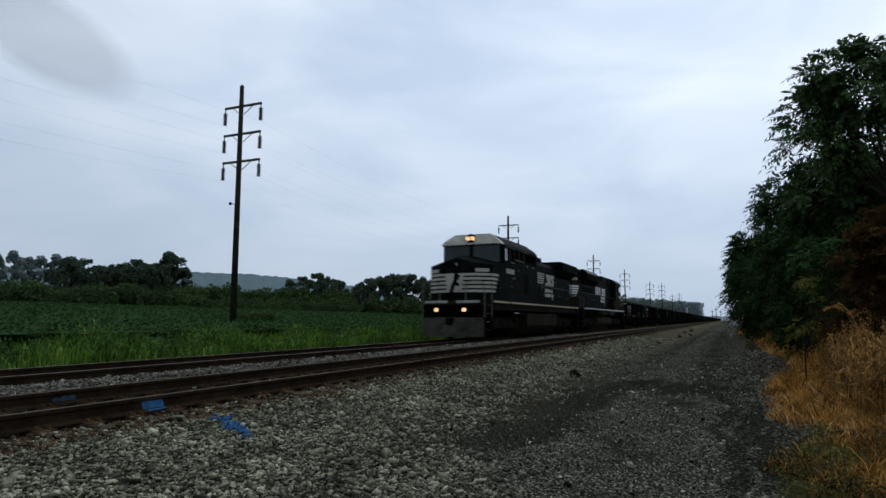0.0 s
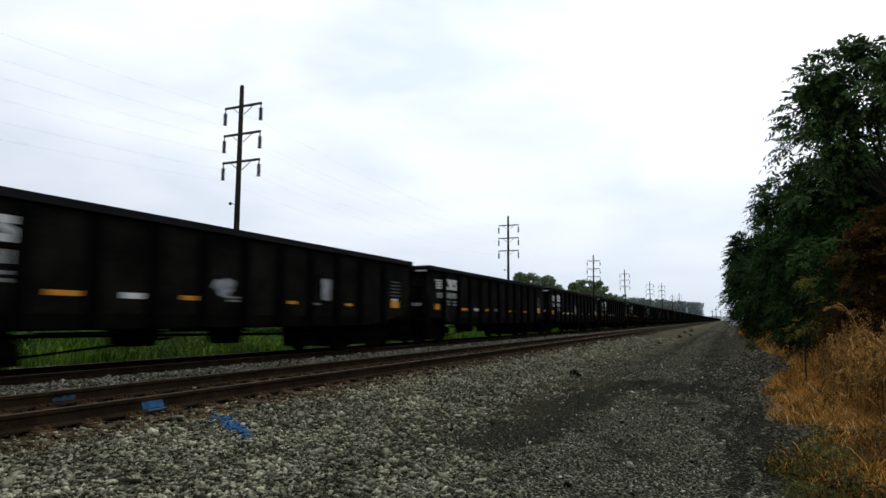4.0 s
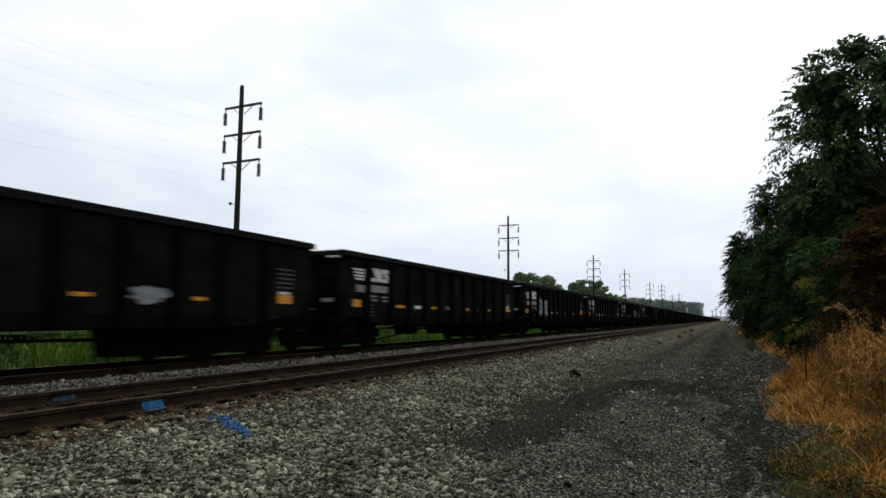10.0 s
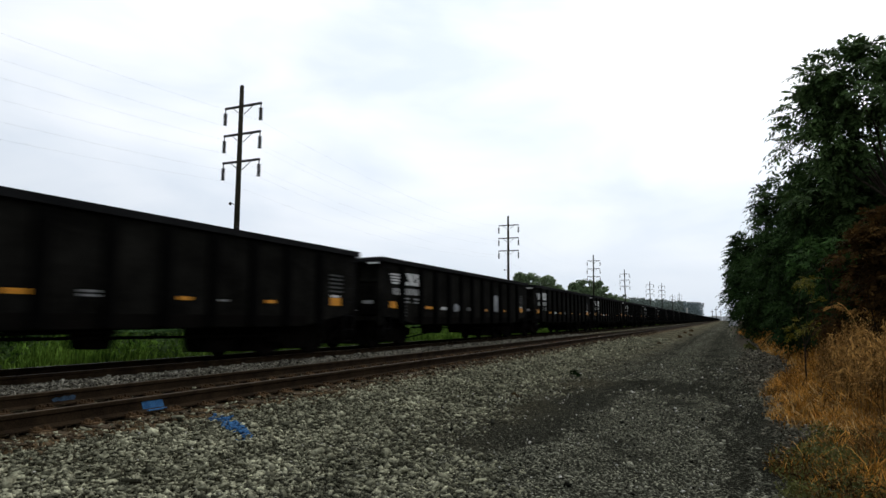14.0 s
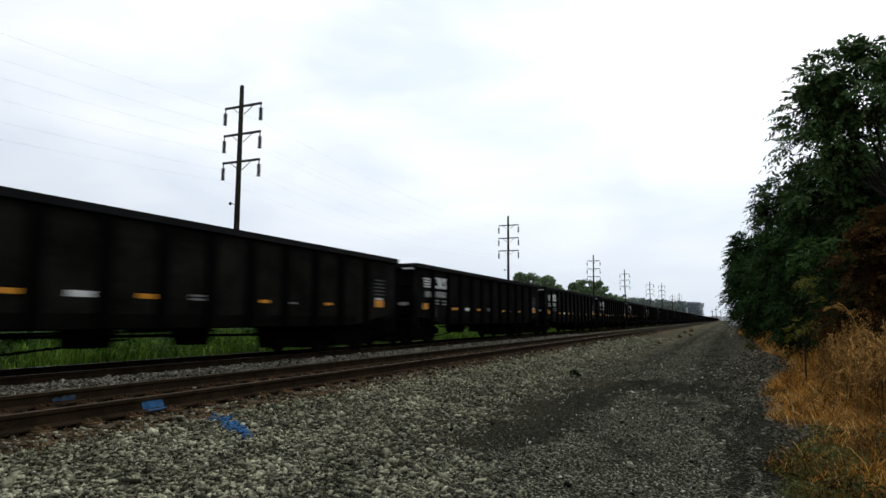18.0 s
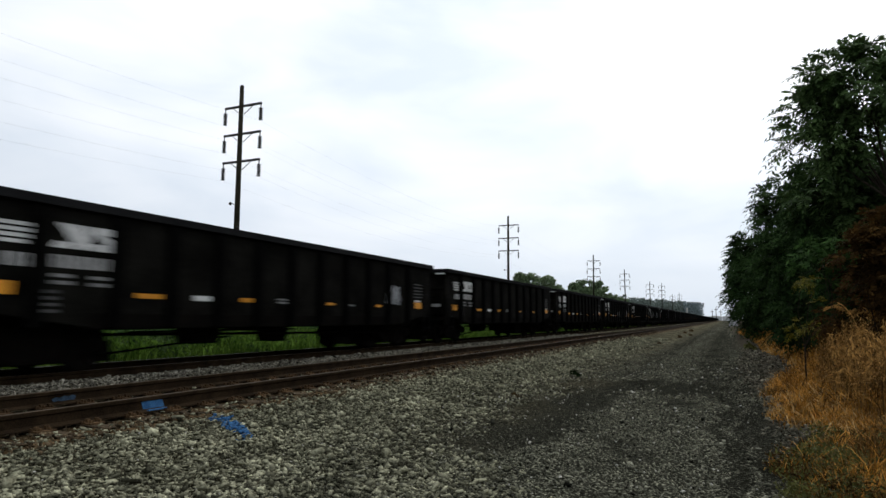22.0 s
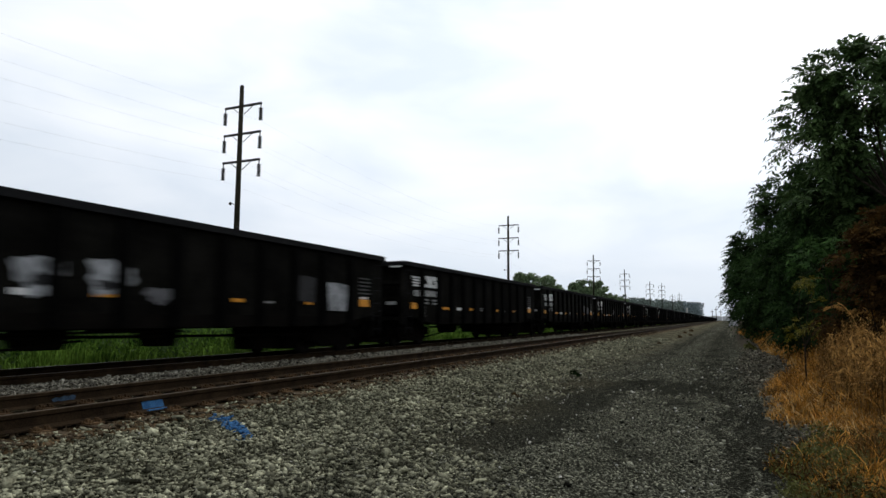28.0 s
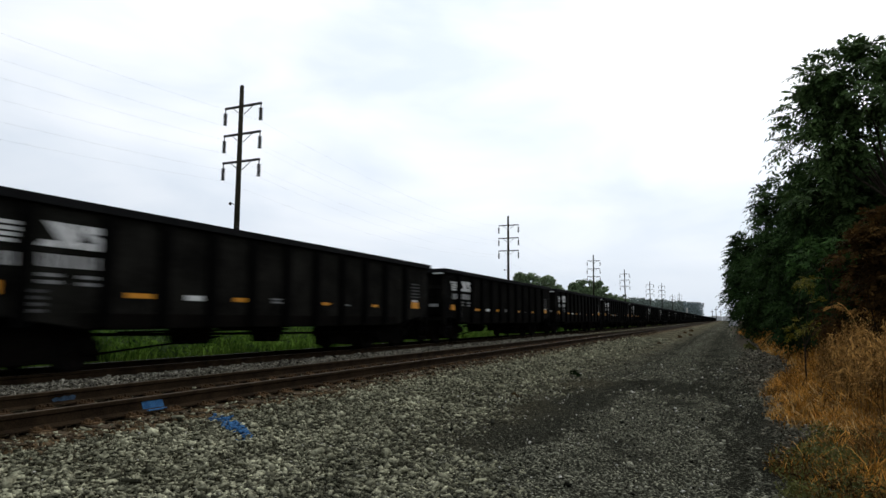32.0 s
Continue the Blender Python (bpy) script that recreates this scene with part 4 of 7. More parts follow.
def verge_edge(y):
    return np.interp(y, [3, 5, 6, 6.8, 7.6, 8.3, 9.5, 11.5, 12.5, 13.5, 15, 16, 19.6, 25, 30, 37, 60, 75],
                     [0.28, 0.34, 0.36, 0.66, 0.80, 0.54, 0.52, 0.55, 0.60, 0.80, 1.2, 1.3, 1.5, 1.2, 1.3, 1.35, 1.0, 1.1]) + 0.05 * np.sin(y * 2.7) + 0.05 * np.sin(y * 6.1)


def tufts(n, near, far, spread, per, rng):
    """Positions gathered in tufts along the verge: x, y and the distance from its edge."""
    ty = np.exp(rng.uniform(np.log(near), np.log(far), n))
    td = rng.gamma(1.5, spread, n)
    y = np.repeat(ty, per) + rng.normal(0, 0.07, n * per) * np.repeat(0.7 + ty / 16, per)
    d = np.repeat(td, per) + rng.normal(0, 0.06, n * per)
    return verge_edge(y) + d, y, np.maximum(d, 0)


def plume_reed(x, y, height, reach, rng):
    """One dead reed: a thin stem that arches over into a feathery plume."""
    base = Vector((0, 0, 0))
    pts = [base + Vector((reach * u ** 3, 0.1 * reach * u, height * (u - 0.16 * u ** 5))) for u in (0.0, 0.35, 0.6, 0.8, 0.92, 1.0)]
    bm = bmesh.new()
    for p, q in zip(pts[:-1], pts[1:]):
        rod(bm, p, q, 0.006, n=5)
    reed = thing("plume_reed", "dead tan reed with a feathery drooping plume", "reed", "plumed reeds by the thicket")
    reed.location = (x, y, float(ground_z(x)) - 0.02)
    part("stem", bm, GRASS_TAN, reed)
    n = 90
    u = rng.uniform(0.0, 1.0, n)
    a, b = np.array(pts[3]), np.array(pts[5])
    tip = b + np.array([reach * 0.55, 0, -0.10])
    c = ((1 - u) ** 2)[:, None] * a + (2 * u * (1 - u))[:, None] * b + (u ** 2)[:, None] * tip
    d = unit(tip - a + np.array([0, 0, -0.12]) + rng.normal(0, 0.10, (n, 3)))
    v, f = leaves_to_mesh(c + rng.normal(0, 0.012, (n, 3)), d, unit(np.cross(d, rng.normal(size=(n, 3)))), rng.uniform(0.05, 0.11, n), np.full(n, 0.007))
    plume = array_mesh("plume", v, f, GRASS_TAN)
    plume.parent = reed
    plume["label"] = "feathery tan plume"


def verge_grass():
    rng = np.random.default_rng(77)
    per = 20
    x, y, d = tufts(4100, 4.6, 75, 0.62, per, rng)
    tuft = np.repeat(rng.uniform(0.5, 1.5, len(x) // per), per)
    h = np.clip(0.11 + 0.20 * d, 0.08, 0.50) * tuft * rng.uniform(0.5, 1.25, len(x)) * np.clip(0.6 + y / 18, 0.7, 1.35) * (1 - 0.35 * ease(d, 0.6, 1.1) * (y > 9.5) * (y < 14))
    w = rng.uniform(0.0025, 0.0065, len(x)) * np.clip(0.7 + y / 12, 0.8, 3.2)
    # stands of one kind: brown where the clumps are old, golden elsewhere, thin over the stones
    stand = np.repeat(rng.uniform(0, 1, len(x) // per), per) + 0.25 * np.sin(1.9 * y + 2.0 * d) + 0.15 * np.sin(4.7 * y - 3 * d) + np.clip((7.6 - y) / 1.2, 0, 1) * 0.32 + 0.30 * ease(d, 0.7, 1.3) * (y < 13)
    thin = np.repeat(rng.uniform(0, 1, len(x) // per), per) < np.where((y < 8.6) & (y > 6.6), 0.75, np.where(y < 6.6, 0.22 + 0.5 * ease(d, 0.5, 1.0), 1.0))
    for sel, m, name, label in ((thin & (stand < 0.74), GRASS_DRY, "dry_grass", "dry orange-gold grass in tufts at the edge of the path"), (thin & (stand >= 0.74), GRASS_BROWN, "withered_grass", "dull brown withered grass between the golden tufts")):
        v, f = blades(x[sel], y[sel], ground_z(x[sel]) - 0.02, h[sel], w[sel], 0.75, rng)
        tagged(array_mesh(name, v, f, m), label, "grass", kind="stuff")
    x, y, d = tufts(1200, 7.0, 40, 0.6, 4, rng)
    n = len(x)
    v, f = blades(x, y, ground_z(x) - 0.02, rng.uniform(0.14, 0.34, n) * np.clip(0.7 + d * 0.5, 0.7, 1.5), rng.uniform(0.005, 0.011, n) * np.clip(0.7 + y / 12, 0.8, 3), 0.7, rng)
    tagged(array_mesh("bleached_grass", v, f, GRASS_PALE), "bleached straw-coloured stems among the dry grass", "grass", kind="stuff")
    # tall seeding stalks
    n = 800
    y = rng.uniform(6.3, 12.5, n)
    x = verge_edge(y) + 0.70 + rng.gamma(1.7, 0.34, n)
    h = rng.uniform(0.6, 1.30, n) * np.clip(0.55 + (x - 1.0) * 0.5, 0.4, 1.2)
    v1, f1 = blades(x, y, ground_z(x) - 0.02, h, np.full(n, 0.009), 0.16, rng)
    v2, f2 = seed_heads(x, y, ground_z(x), h, rng)
    # hanging dry leaves along the stalks
    m = n * 4
    k = np.repeat(np.arange(n), 4)
    c = np.stack([x[k], y[k], ground_z(x[k]) + h[k] * rng.uniform(0.2, 0.8, m)], -1)
    al = unit(rng.normal(size=(m, 3)) * np.array([1, 1, 0.5]) - np.array([0, 0, 0.3]))
    v3, f3 = leaves_to_mesh(c + al * 0.09, al, unit(np.cross(al, rng.normal(size=(m, 3)))), np.full(m, 0.20), np.full(m, 0.009))
    tagged(array_mesh("dead_stems", v1, f1, GRASS_BROWN), "upright dead brown stems at the back of the verge", "grass", kind="stuff")
    tagged(array_mesh("seeding_stalks", np.concatenate([v2, v3]), np.concatenate([f2, f3 + len(v2)]), GRASS_TAN), "tall brown seeding stalks at the back of the verge", "grass", kind="stuff")
    # green weeds low in front and here and there at the edge
    n = 11000
    y = rng.uniform(4.3, 7.2, n)
    x = verge_edge(y) - 0.08 + rng.gamma(1.8, 0.26, n)
    al = unit(rng.normal(size=(n, 3)) + np.array([0, 0, 0.4]))
    ac = unit(np.cross(al, rng.normal(size=(n, 3))))
    c = np.stack([x, y, ground_z(x) + rng.uniform(0.0, 0.20, n) * (0.35 + 0.65 * np.clip(np.sin(5.1 * y + 3.7 * x) + 0.4 * np.sin(11 * x), 0, 1))], -1)
    ln, wd = rng.uniform(0.018, 0.055, n), rng.uniform(0.008, 0.020, n)
    brown = np.sin(6.3 * x + 2.0 * y) + rng.normal(0, 0.8, n) > 0.75
    for sel, m, name, label in ((~brown, LEAF_OLIVE, "low_weeds", "low green weeds creeping between stones and dry grass"), (brown, LEAF_RUST, "withered_weeds", "withered brown weeds among the low green ones")):
        v, f = leaves_to_mesh(c[sel], al[sel], ac[sel], ln[sel], wd[sel])
        tagged(array_mesh(name, v, f, m), label, "weed", kind="stuff")
    # dark dead reeds behind the golden grass
    n = 420
    y = rng.uniform(11.4, 13.4, n)
    x = 1.55 + rng.uniform(0, 0.85, n) + 0.05 * (y - 11.4)
    h = rng.uniform(0.7, 1.30, n)
    v1, f1 = blades(x, y, ground_z(x) - 0.02, h, rng.uniform(0.010, 0.022, n), 0.28, rng)
    k = np.repeat(np.arange(n), 5)
    m = len(k)
    c = np.stack([x[k], y[k], ground_z(x[k]) + h[k] * rng.uniform(0.25, 0.9, m)], -1)
    al = unit(rng.normal(size=(m, 3)) * np.array([0.7, 0.7, 0.4]) - np.array([0, 0, 0.8]))
    v2, f2 = leaves_to_mesh(c + al * 0.08, al, unit(np.cross(al, rng.normal(size=(m, 3)))), rng.uniform(0.12, 0.26, m), np.full(m, 0.014))
    tagged(array_mesh("dead_reeds", np.concatenate([v1, v2]), np.concatenate([f1.reshape(-1, 4), f2.reshape(-1, 4) + len(v1)]), LEAF_RUST), "dark brown dead reeds with hanging leaves behind the golden grass", "reeds", kind="stuff")
    # tall tan reeds with arching tips at the edge of the thicket
    n = 300
    y = rng.uniform(8.4, 11.0, n)
    x = 1.58 + 0.09 * (y - 8.4) + rng.gamma(2.0, 0.20, n)
    v1, f1 = blades(x, y, ground_z(x) - 0.02, rng.uniform(0.55, 1.30, n), rng.uniform(0.010, 0.020, n), 0.30, rng)
    tagged(array_mesh("tan_reeds", v1, f1, GRASS_TAN), "tall tan reeds standing at the edge of the thicket", "reeds", kind="stuff")
    for k, (px, py, ph, reach) in enumerate([(1.62, 9.6, 1.62, -0.30), (1.86, 9.8, 1.55, -0.25), (1.95, 9.4, 1.35, 0.25), (1.72, 9.2, 1.22, -0.2), (2.05, 9.9, 1.50, -0.35), (1.55, 10.4, 1.30, 0.2), (1.9, 9.0, 1.05, -0.25)]):
        plume_reed(px, py, ph, reach, np.random.default_rng(500 + k))
    # small weeds standing in the gravel
    for k, (px, py, s, m) in enumerate([(-3.0, 13.5, 0.16, LEAF_BUSH), (-3.06, 9.55, 0.09, LEAF_RUST), (-3.1, 33, 0.16, LEAF_RUST), (-2.9, 45, 0.22, LEAF_RUST), (-3.3, 58, 0.25, LEAF_RUST), (-2.6, 52, 0.2, LEAF_RUST), (0.75, 27.5, 0.34, LEAF_OLIVE), (-3.4, 70, 0.3, LEAF_RUST)]):
        v, f = leafy_crown(90, [(0, 0, s * 0.5, s * 0.5), (s * 0.6, 0, s * 0.3, s * 0.35)], s * 0.35, rng)
        o = array_mesh("small_weed", v, f, m)
        o.location = (px, py, float(ground_z(px)))
        tagged(o, "small ragged weed growing in the gravel", "weed", "weeds in the gravel")


verge_grass()


def canopy_z(x, y):
    return FIELD_SLOPE * np.abs(x) - 0.02


def field():
    rng = np.random.default_rng(9)
    # tall grass strip between the track and the crop
    n = 66000
    t = rng.uniform(0, 1, n)
    y = -2 + 90 * t ** 1.6
    x = -14.2 - rng.gamma(2.0, 1.5, n)
    x = np.maximum(x, -26)
    h = rng.uniform(0.30, 1.0, n) * np.clip(0.55 + (-13.6 - x) / 4, 0.5, 1.0) * (0.85 + 0.2 * np.sin(1.3 * y + 0.9 * x) + 0.12 * np.sin(3.1 * y - 1.7 * x))
    w = rng.uniform(0.012, 0.036, n) * np.clip(0.8 + y / 45, 0.8, 2.2)
    v, f = blades(x, y, ground_z(x), h, w, 0.45, rng)
    tagged(array_mesh("tall_grass", v, f, GRASS_GREEN), "tall bright green grass between the track and the crop", "grass", kind="stuff")
    n = 16000
    y = 90 * rng.uniform(0, 1, n) ** 1.4 + 80
    x = -14.4 - rng.gamma(2.0, 1.2, n)
    v, f = blades(x, y, ground_z(x), rng.uniform(0.5, 1.0, n), rng.uniform(0.05, 0.10, n), 0.4, rng)
    tagged(array_mesh("tall_grass", v, f, GRASS_GREEN), "tall green grass farther along the track", "grass", kind="stuff")
    # broad-leaved weeds gathered in clumps among the grass
    k, per = 420, 60
    cy = -2 + 80 * rng.uniform(0, 1, k) ** 1.5
    cx = -14.6 - rng.gamma(2.2, 1.1, k)
    ch = rng.uniform(0.35, 1.0, k)
    y = np.repeat(cy, per) + rng.normal(0, 0.28, k * per)
    x = np.repeat(cx, per) + rng.normal(0, 0.28, k * per)
    z = ground_z(x) + np.repeat(ch, per) * rng.uniform(0.15, 1.0, k * per)
    al = unit(rng.normal(size=(k * per, 3)))
    ac = unit(np.cross(al, rng.normal(size=(k * per, 3))))
    s = rng.uniform(0.07, 0.15, k * per)
    v, f = leaves_to_mesh(np.stack([x, y, z], -1), al, ac, s, s * 0.55)
    tagged(array_mesh("field_weeds", v, f, LEAF_HEDGE), "dark broad-leaved weeds standing in the tall grass", "weed", kind="stuff")
    # crop: a low leafy canopy in rows up the slope
    xs = np.concatenate([np.linspace(-17.5, -45, 90), np.linspace(-46, -140, 80), np.array([-160, -200, -300])])
    ys = np.concatenate([np.linspace(-30, 60, 150), np.linspace(62, 200, 90), np.array([240, 300, 400, 600])])
    gx, gy = np.meshgrid(xs, ys)
    gz = canopy_z(np.maximum(gx, -140), gy) - 0.16 + 0.03 * np.sin(gx * 8.2) + rng.normal(0, 0.03, gx.shape)
    nx, ny = len(xs), len(ys)
    idx = np.arange(nx * ny).reshape(ny, nx)
    f = np.stack([idx[:-1, :-1], idx[:-1, 1:], idx[1:, 1:], idx[1:, :-1]], -1).reshape(-1, 4)
    tagged(array_mesh("crop_canopy", np.stack([gx, gy, gz], -1).reshape(-1, 3), f, LEAF_CROP, smooth=True), "dark green leafy soybean crop covering the slope", "crop field", kind="stuff")
    n = 60000
    d = rng.uniform(0, 1, n) ** 1.5
    x = -18 - 95 * d
    y = rng.uniform(0, 1, n) * (30 - x * 1.6) - 8
    al = unit(rng.normal(size=(n, 3)) * np.array([1, 1, 0.5]))
    ac = unit(np.cross(al, rng.normal(size=(n, 3)) * 0.4 + np.array([0, 0, 1.0])))
    c = np.stack([x, y, canopy_z(x, y) + rng.uniform(-0.2, 0.02, n)], -1)
    s = rng.uniform(0.10, 0.22, n) * (1 + d * 1.5)
    v, f = leaves_to_mesh(c, al, ac, s, s * 0.7)
    tagged(array_mesh("crop_leaves", v, f, LEAF_CROP), "broad green soybean leaves over the crop rows", "crop field", kind="stuff")


field()


def bearing(deg, d):
    """A point d metres away, so many degrees left of the track's direction."""
    return (-d * math.sin(radians(deg)), d * math.cos(radians(deg)))


def woodland():
    rng = np.random.default_rng(55)
    pr = random.Random(55)

    def tree_blobs(h, r, k):
        """Many small lumps spread unevenly through an egg-shaped crown."""
        out = []
        for i in range(k):
            a = pr.uniform(0, 6.28)
            u = pr.uniform(0.0, 1.0)
            wide = math.sin(math.pi * (0.18 + 0.74 * u)) * pr.uniform(0.35, 1.0)
            out.append((r * wide * math.cos(a), r * wide * math.sin(a), h * (0.24 + 0.70 * u), r * pr.uniform(0.15, 0.34)))
        return out

    kinds = []
    for i in range(4):
        bl = tree_blobs(11, 3.6, 34)
        t = plant("woodland_tree", "tall dark deciduous tree at the far edge of the field", "tree", (0, 0, 0), limbs(4.5, (0.2, 0), bl[:6], 0.32, pr), leafy_crown(4600, bl, 0.50, rng, 0.5), LEAF_WOOD, "trees beyond the field")
        kinds.append(t)
    bl = tree_blobs(11, 2.9, 30)
    hazy = plant("woodland_tree", "deciduous tree in the far woods, mist painted into its leaves", "tree", (0, 0, 0), limbs(4.5, (0.2, 0), bl[:6], 0.3, pr), leafy_crown(4600, bl, 0.42, rng, 0.5), LEAF_HAZE, "trees beyond the field")
    lits = []
    for i in range(3):
        bl = tree_blobs(11, 3.5, 26)
        lits.append(plant("trackside_tree", "light green deciduous tree standing beyond the train", "tree", (0, 0, 0), limbs(4.0, (0.2, 0), bl[:6], 0.28, pr), leafy_crown(3000, bl, 0.5, rng, 0.5), LEAF_LIT, "trees beyond the train"))
    hedges = []
    for i in range(3):
        bl = [(pr.uniform(-2.6, 2.6), pr.uniform(-1.5, 1.5), pr.uniform(0.8, 2.4), pr.uniform(0.9, 1.5)) for _ in range(9)]
        h = plant("hedge_bush", "rounded green hedgerow bush at the field's edge", "bush", (0, 0, 0), limbs(0.8, (0, 0), bl[:4], 0.06, pr), leafy_crown(2000, bl, 0.37, rng, 0.7), LEAF_HEDGE, "hedgerow bushes")
        hedges.append(h)
    used = set()

    def put(src, deg, d, s, dz=0.0, squash=1.0):
        x, y = bearing(deg, d)
        m = pose(x, y, float(canopy_z(np.float64(max(x, -140)), y)) - 0.8 + dz, 0, 0, pr.uniform(0, 360))
        if src.name in used:
            o = copy_thing(src, m)
        else:
            used.add(src.name)
            src.matrix_basis = m
            o = src
        o.scale = (s, s, s * squash)
        return o

    # tall trees, from the far left round to the track
    row = [(61.0, 150, 0.84), (59.6, 148, 0.90), (58.6, 150, 0.98), (57.5, 156, 0.92), (56.6, 160, 0.98), (55.6, 156, 1.0), (54.6, 150, 0.92), (53.9, 152, 0.96), (52.7, 150, 0.78), (51.8, 148, 0.82), (50.9, 152, 0.88),
           (50.1, 148, 0.98), (49.2, 150, 0.88), (48.3, 146, 0.95), (47.4, 144, 1.10), (46.5, 148, 0.86),
           (60.3, 165, 0.95), (57.9, 170, 1.0), (55.1, 168, 1.0), (52.1, 166, 0.9), (49.6, 164, 0.95), (47.9, 160, 0.95),
           (37.6, 150, 0.70), (36.6, 148, 0.80), (35.4, 146, 0.84), (34.2, 148, 0.80), (33.4, 150, 0.72), (31.6, 140, 0.70), (30.8, 138, 0.74), (29.9, 136, 0.80), (28.9, 138, 0.84), (27.9, 136, 0.88), (26.9, 138, 0.86), (25.9, 138, 0.82), (24.8, 140, 0.80), (23.6, 140, 0.76)]
    for i, (deg, d, s) in enumerate(row):
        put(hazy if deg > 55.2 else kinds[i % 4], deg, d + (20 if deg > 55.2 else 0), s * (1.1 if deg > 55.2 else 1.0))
    for i, (deg, d, s) in enumerate([(17.7, 148, 0.90), (17.0, 150, 1.02), (16.2, 152, 1.08), (15.4, 152, 1.02), (14.6, 154, 1.0), (13.8, 156, 0.84), (13.2, 160, 0.7), (12.3, 182, 0.98), (11.7, 186, 1.12), (11.1, 188, 1.16), (10.4, 190, 1.08), (9.7, 194, 1.0), (9.0, 200, 0.82), (8.4, 215, 0.74), (7.8, 225, 0.74)]):
        put(lits[i % 3], deg, d, s)
    # dark lower growth below them
    for i in range(30):
        put(hedges[i % 3], 61.8 - i * 0.55, 139 + (i * 7) % 9, 0.85 + 0.75 * pr.random(), -0.3)
    for i in range(26):
        put(hedges[i % 3], 45.8 - i * 0.85, 132 + (i * 5) % 8, 0.75 + 0.5 * pr.random(), -0.2)
    for i in range(22):
        put(hedges[i % 3], 46.0 - i * 0.62, 146, 1.25 + 0.6 * pr.random(), 0.0)
    # a shrub by the first pole
    put(hedges[0], 40.6, 39, 0.36, 0.4, 0.8)
    # woods along the track far ahead
    rng2 = np.random.default_rng(8)
    n = 24000
    u = rng2.uniform(0, 1, n)
    y = 235 + 245 * u
    x = -35 + 21.5 * u - rng2.uniform(0, 14, n)
    top = 8.6 + 3.2 * u + 0.9 * np.sin(y / 7.3) + 0.7 * np.sin(y / 3.1 + x * 0.6)
    z = rng2.uniform(0.1, 1.0, n) ** 0.6 * top
    al = unit(rng2.normal(size=(n, 3)))
    ac = unit(np.cross(al, rng2.normal(size=(n, 3))))
    s = rng2.uniform(0.6, 1.3, n)
    v, f = leaves_to_mesh(np.stack([x, y, z], -1), al, ac, s, s * 0.7)
    # the farther part takes the leaf colour with more haze painted in
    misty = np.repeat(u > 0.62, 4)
    for part_of, leaf, label in ((~misty, LEAF_FAR_HAZE, "woods along the line in the distance, leaves painted hazy grey-green"), (misty, LEAF_MIST, "woods at the end of the line, leaves painted misty blue-grey")):
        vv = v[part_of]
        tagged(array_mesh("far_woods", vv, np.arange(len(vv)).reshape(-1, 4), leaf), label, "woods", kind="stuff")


woodland()


def ridge(name, deg0, deg1, d, base, tops, label):
    """A far wooded ridge: a bank with an uneven crest."""
    rng = random.Random(len(tops) * 7 + int(d))
    bm = bmesh.new()
    n = 140
    rows = []
    for i in range(n + 1):
        u = i / n
        deg = deg0 + (deg1 - deg0) * u
        k = u * (len(tops) - 1)
        j = min(int(k), len(tops) - 2)
        h = tops[j] + (tops[j + 1] - tops[j]) * (k - j) + rng.uniform(-1, 1) * d * 0.0012
        a, b, c = bearing(deg, d), bearing(deg, d + 60), bearing(deg, d + 500)
        rows.append([bm.verts.new((*a, base)), bm.verts.new((*a, base + h * 0.6)), bm.verts.new((*b, base + h)), bm.verts.new((*c, base + h * 0.6)), bm.verts.new((*c, base))])
    for r0, r1 in zip(rows[:-1], rows[1:]):
        for a in range(4):
            bm.faces.new((r0[a], r0[a + 1], r1[a + 1], r1[a]))
    return tagged(part(name, bm, HILL_HAZE), label, "hill", kind="structure")


ridge("backdrop_ridge", 62, 20, 1300, 0.0, [92, 94, 94, 95, 96, 95, 97, 96, 94, 90, 83, 76, 66, 50, 30, 16, 8], "wooded ridge far beyond the field, with a faint blue glow as haze")


# ---------------------------------------------------------------- trackside things far ahead
def relay_cabinet():
    c = thing("relay_cabinet", "pale grey steel relay cabinet on a concrete pad beside the track", "cabinet")
    part("pad", block(-0.9, 0.9, -0.7, 0.7, -0.4, -0.12, 0.02), CONCRETE, c)
    part("housing", block(-0.75, 0.75, -0.55, 0.55, -0.12, 2.0, 0.03), CABINET, c)
    part("roof", block(-0.85, 0.85, -0.65, 0.65, 2.0, 2.1, 0.02), CABINET, c)
    d = part("door", block(-0.62, 0.62, -0.585, -0.55, 0.0, 1.85, 0.01), CABINET, c)
    part("handle", block(0.40, 0.46, -0.62, -0.585, 0.85, 1.1, 0.008), ARM_STEEL, d)
    c.matrix_basis = pose(1.15, 126, 0)
    return c


relay_cabinet()


def white_tank():
    t = thing("storage_silo", "slim pale storage silo standing before the far woods", "silo")
    part("shell", rod(bmesh.new(), (0, 0, -0.5), (0, 0, 6.0), 0.42, n=20), CONCRETE, t, smooth=True)
    part("cap", rod(bmesh.new(), (0, 0, 6.0), (0, 0, 6.3), 0.45, 0.2, 20), CONCRETE, t)
    t.matrix_basis = pose(*bearing(3.0, 330), 0.5)
    return t


white_tank()


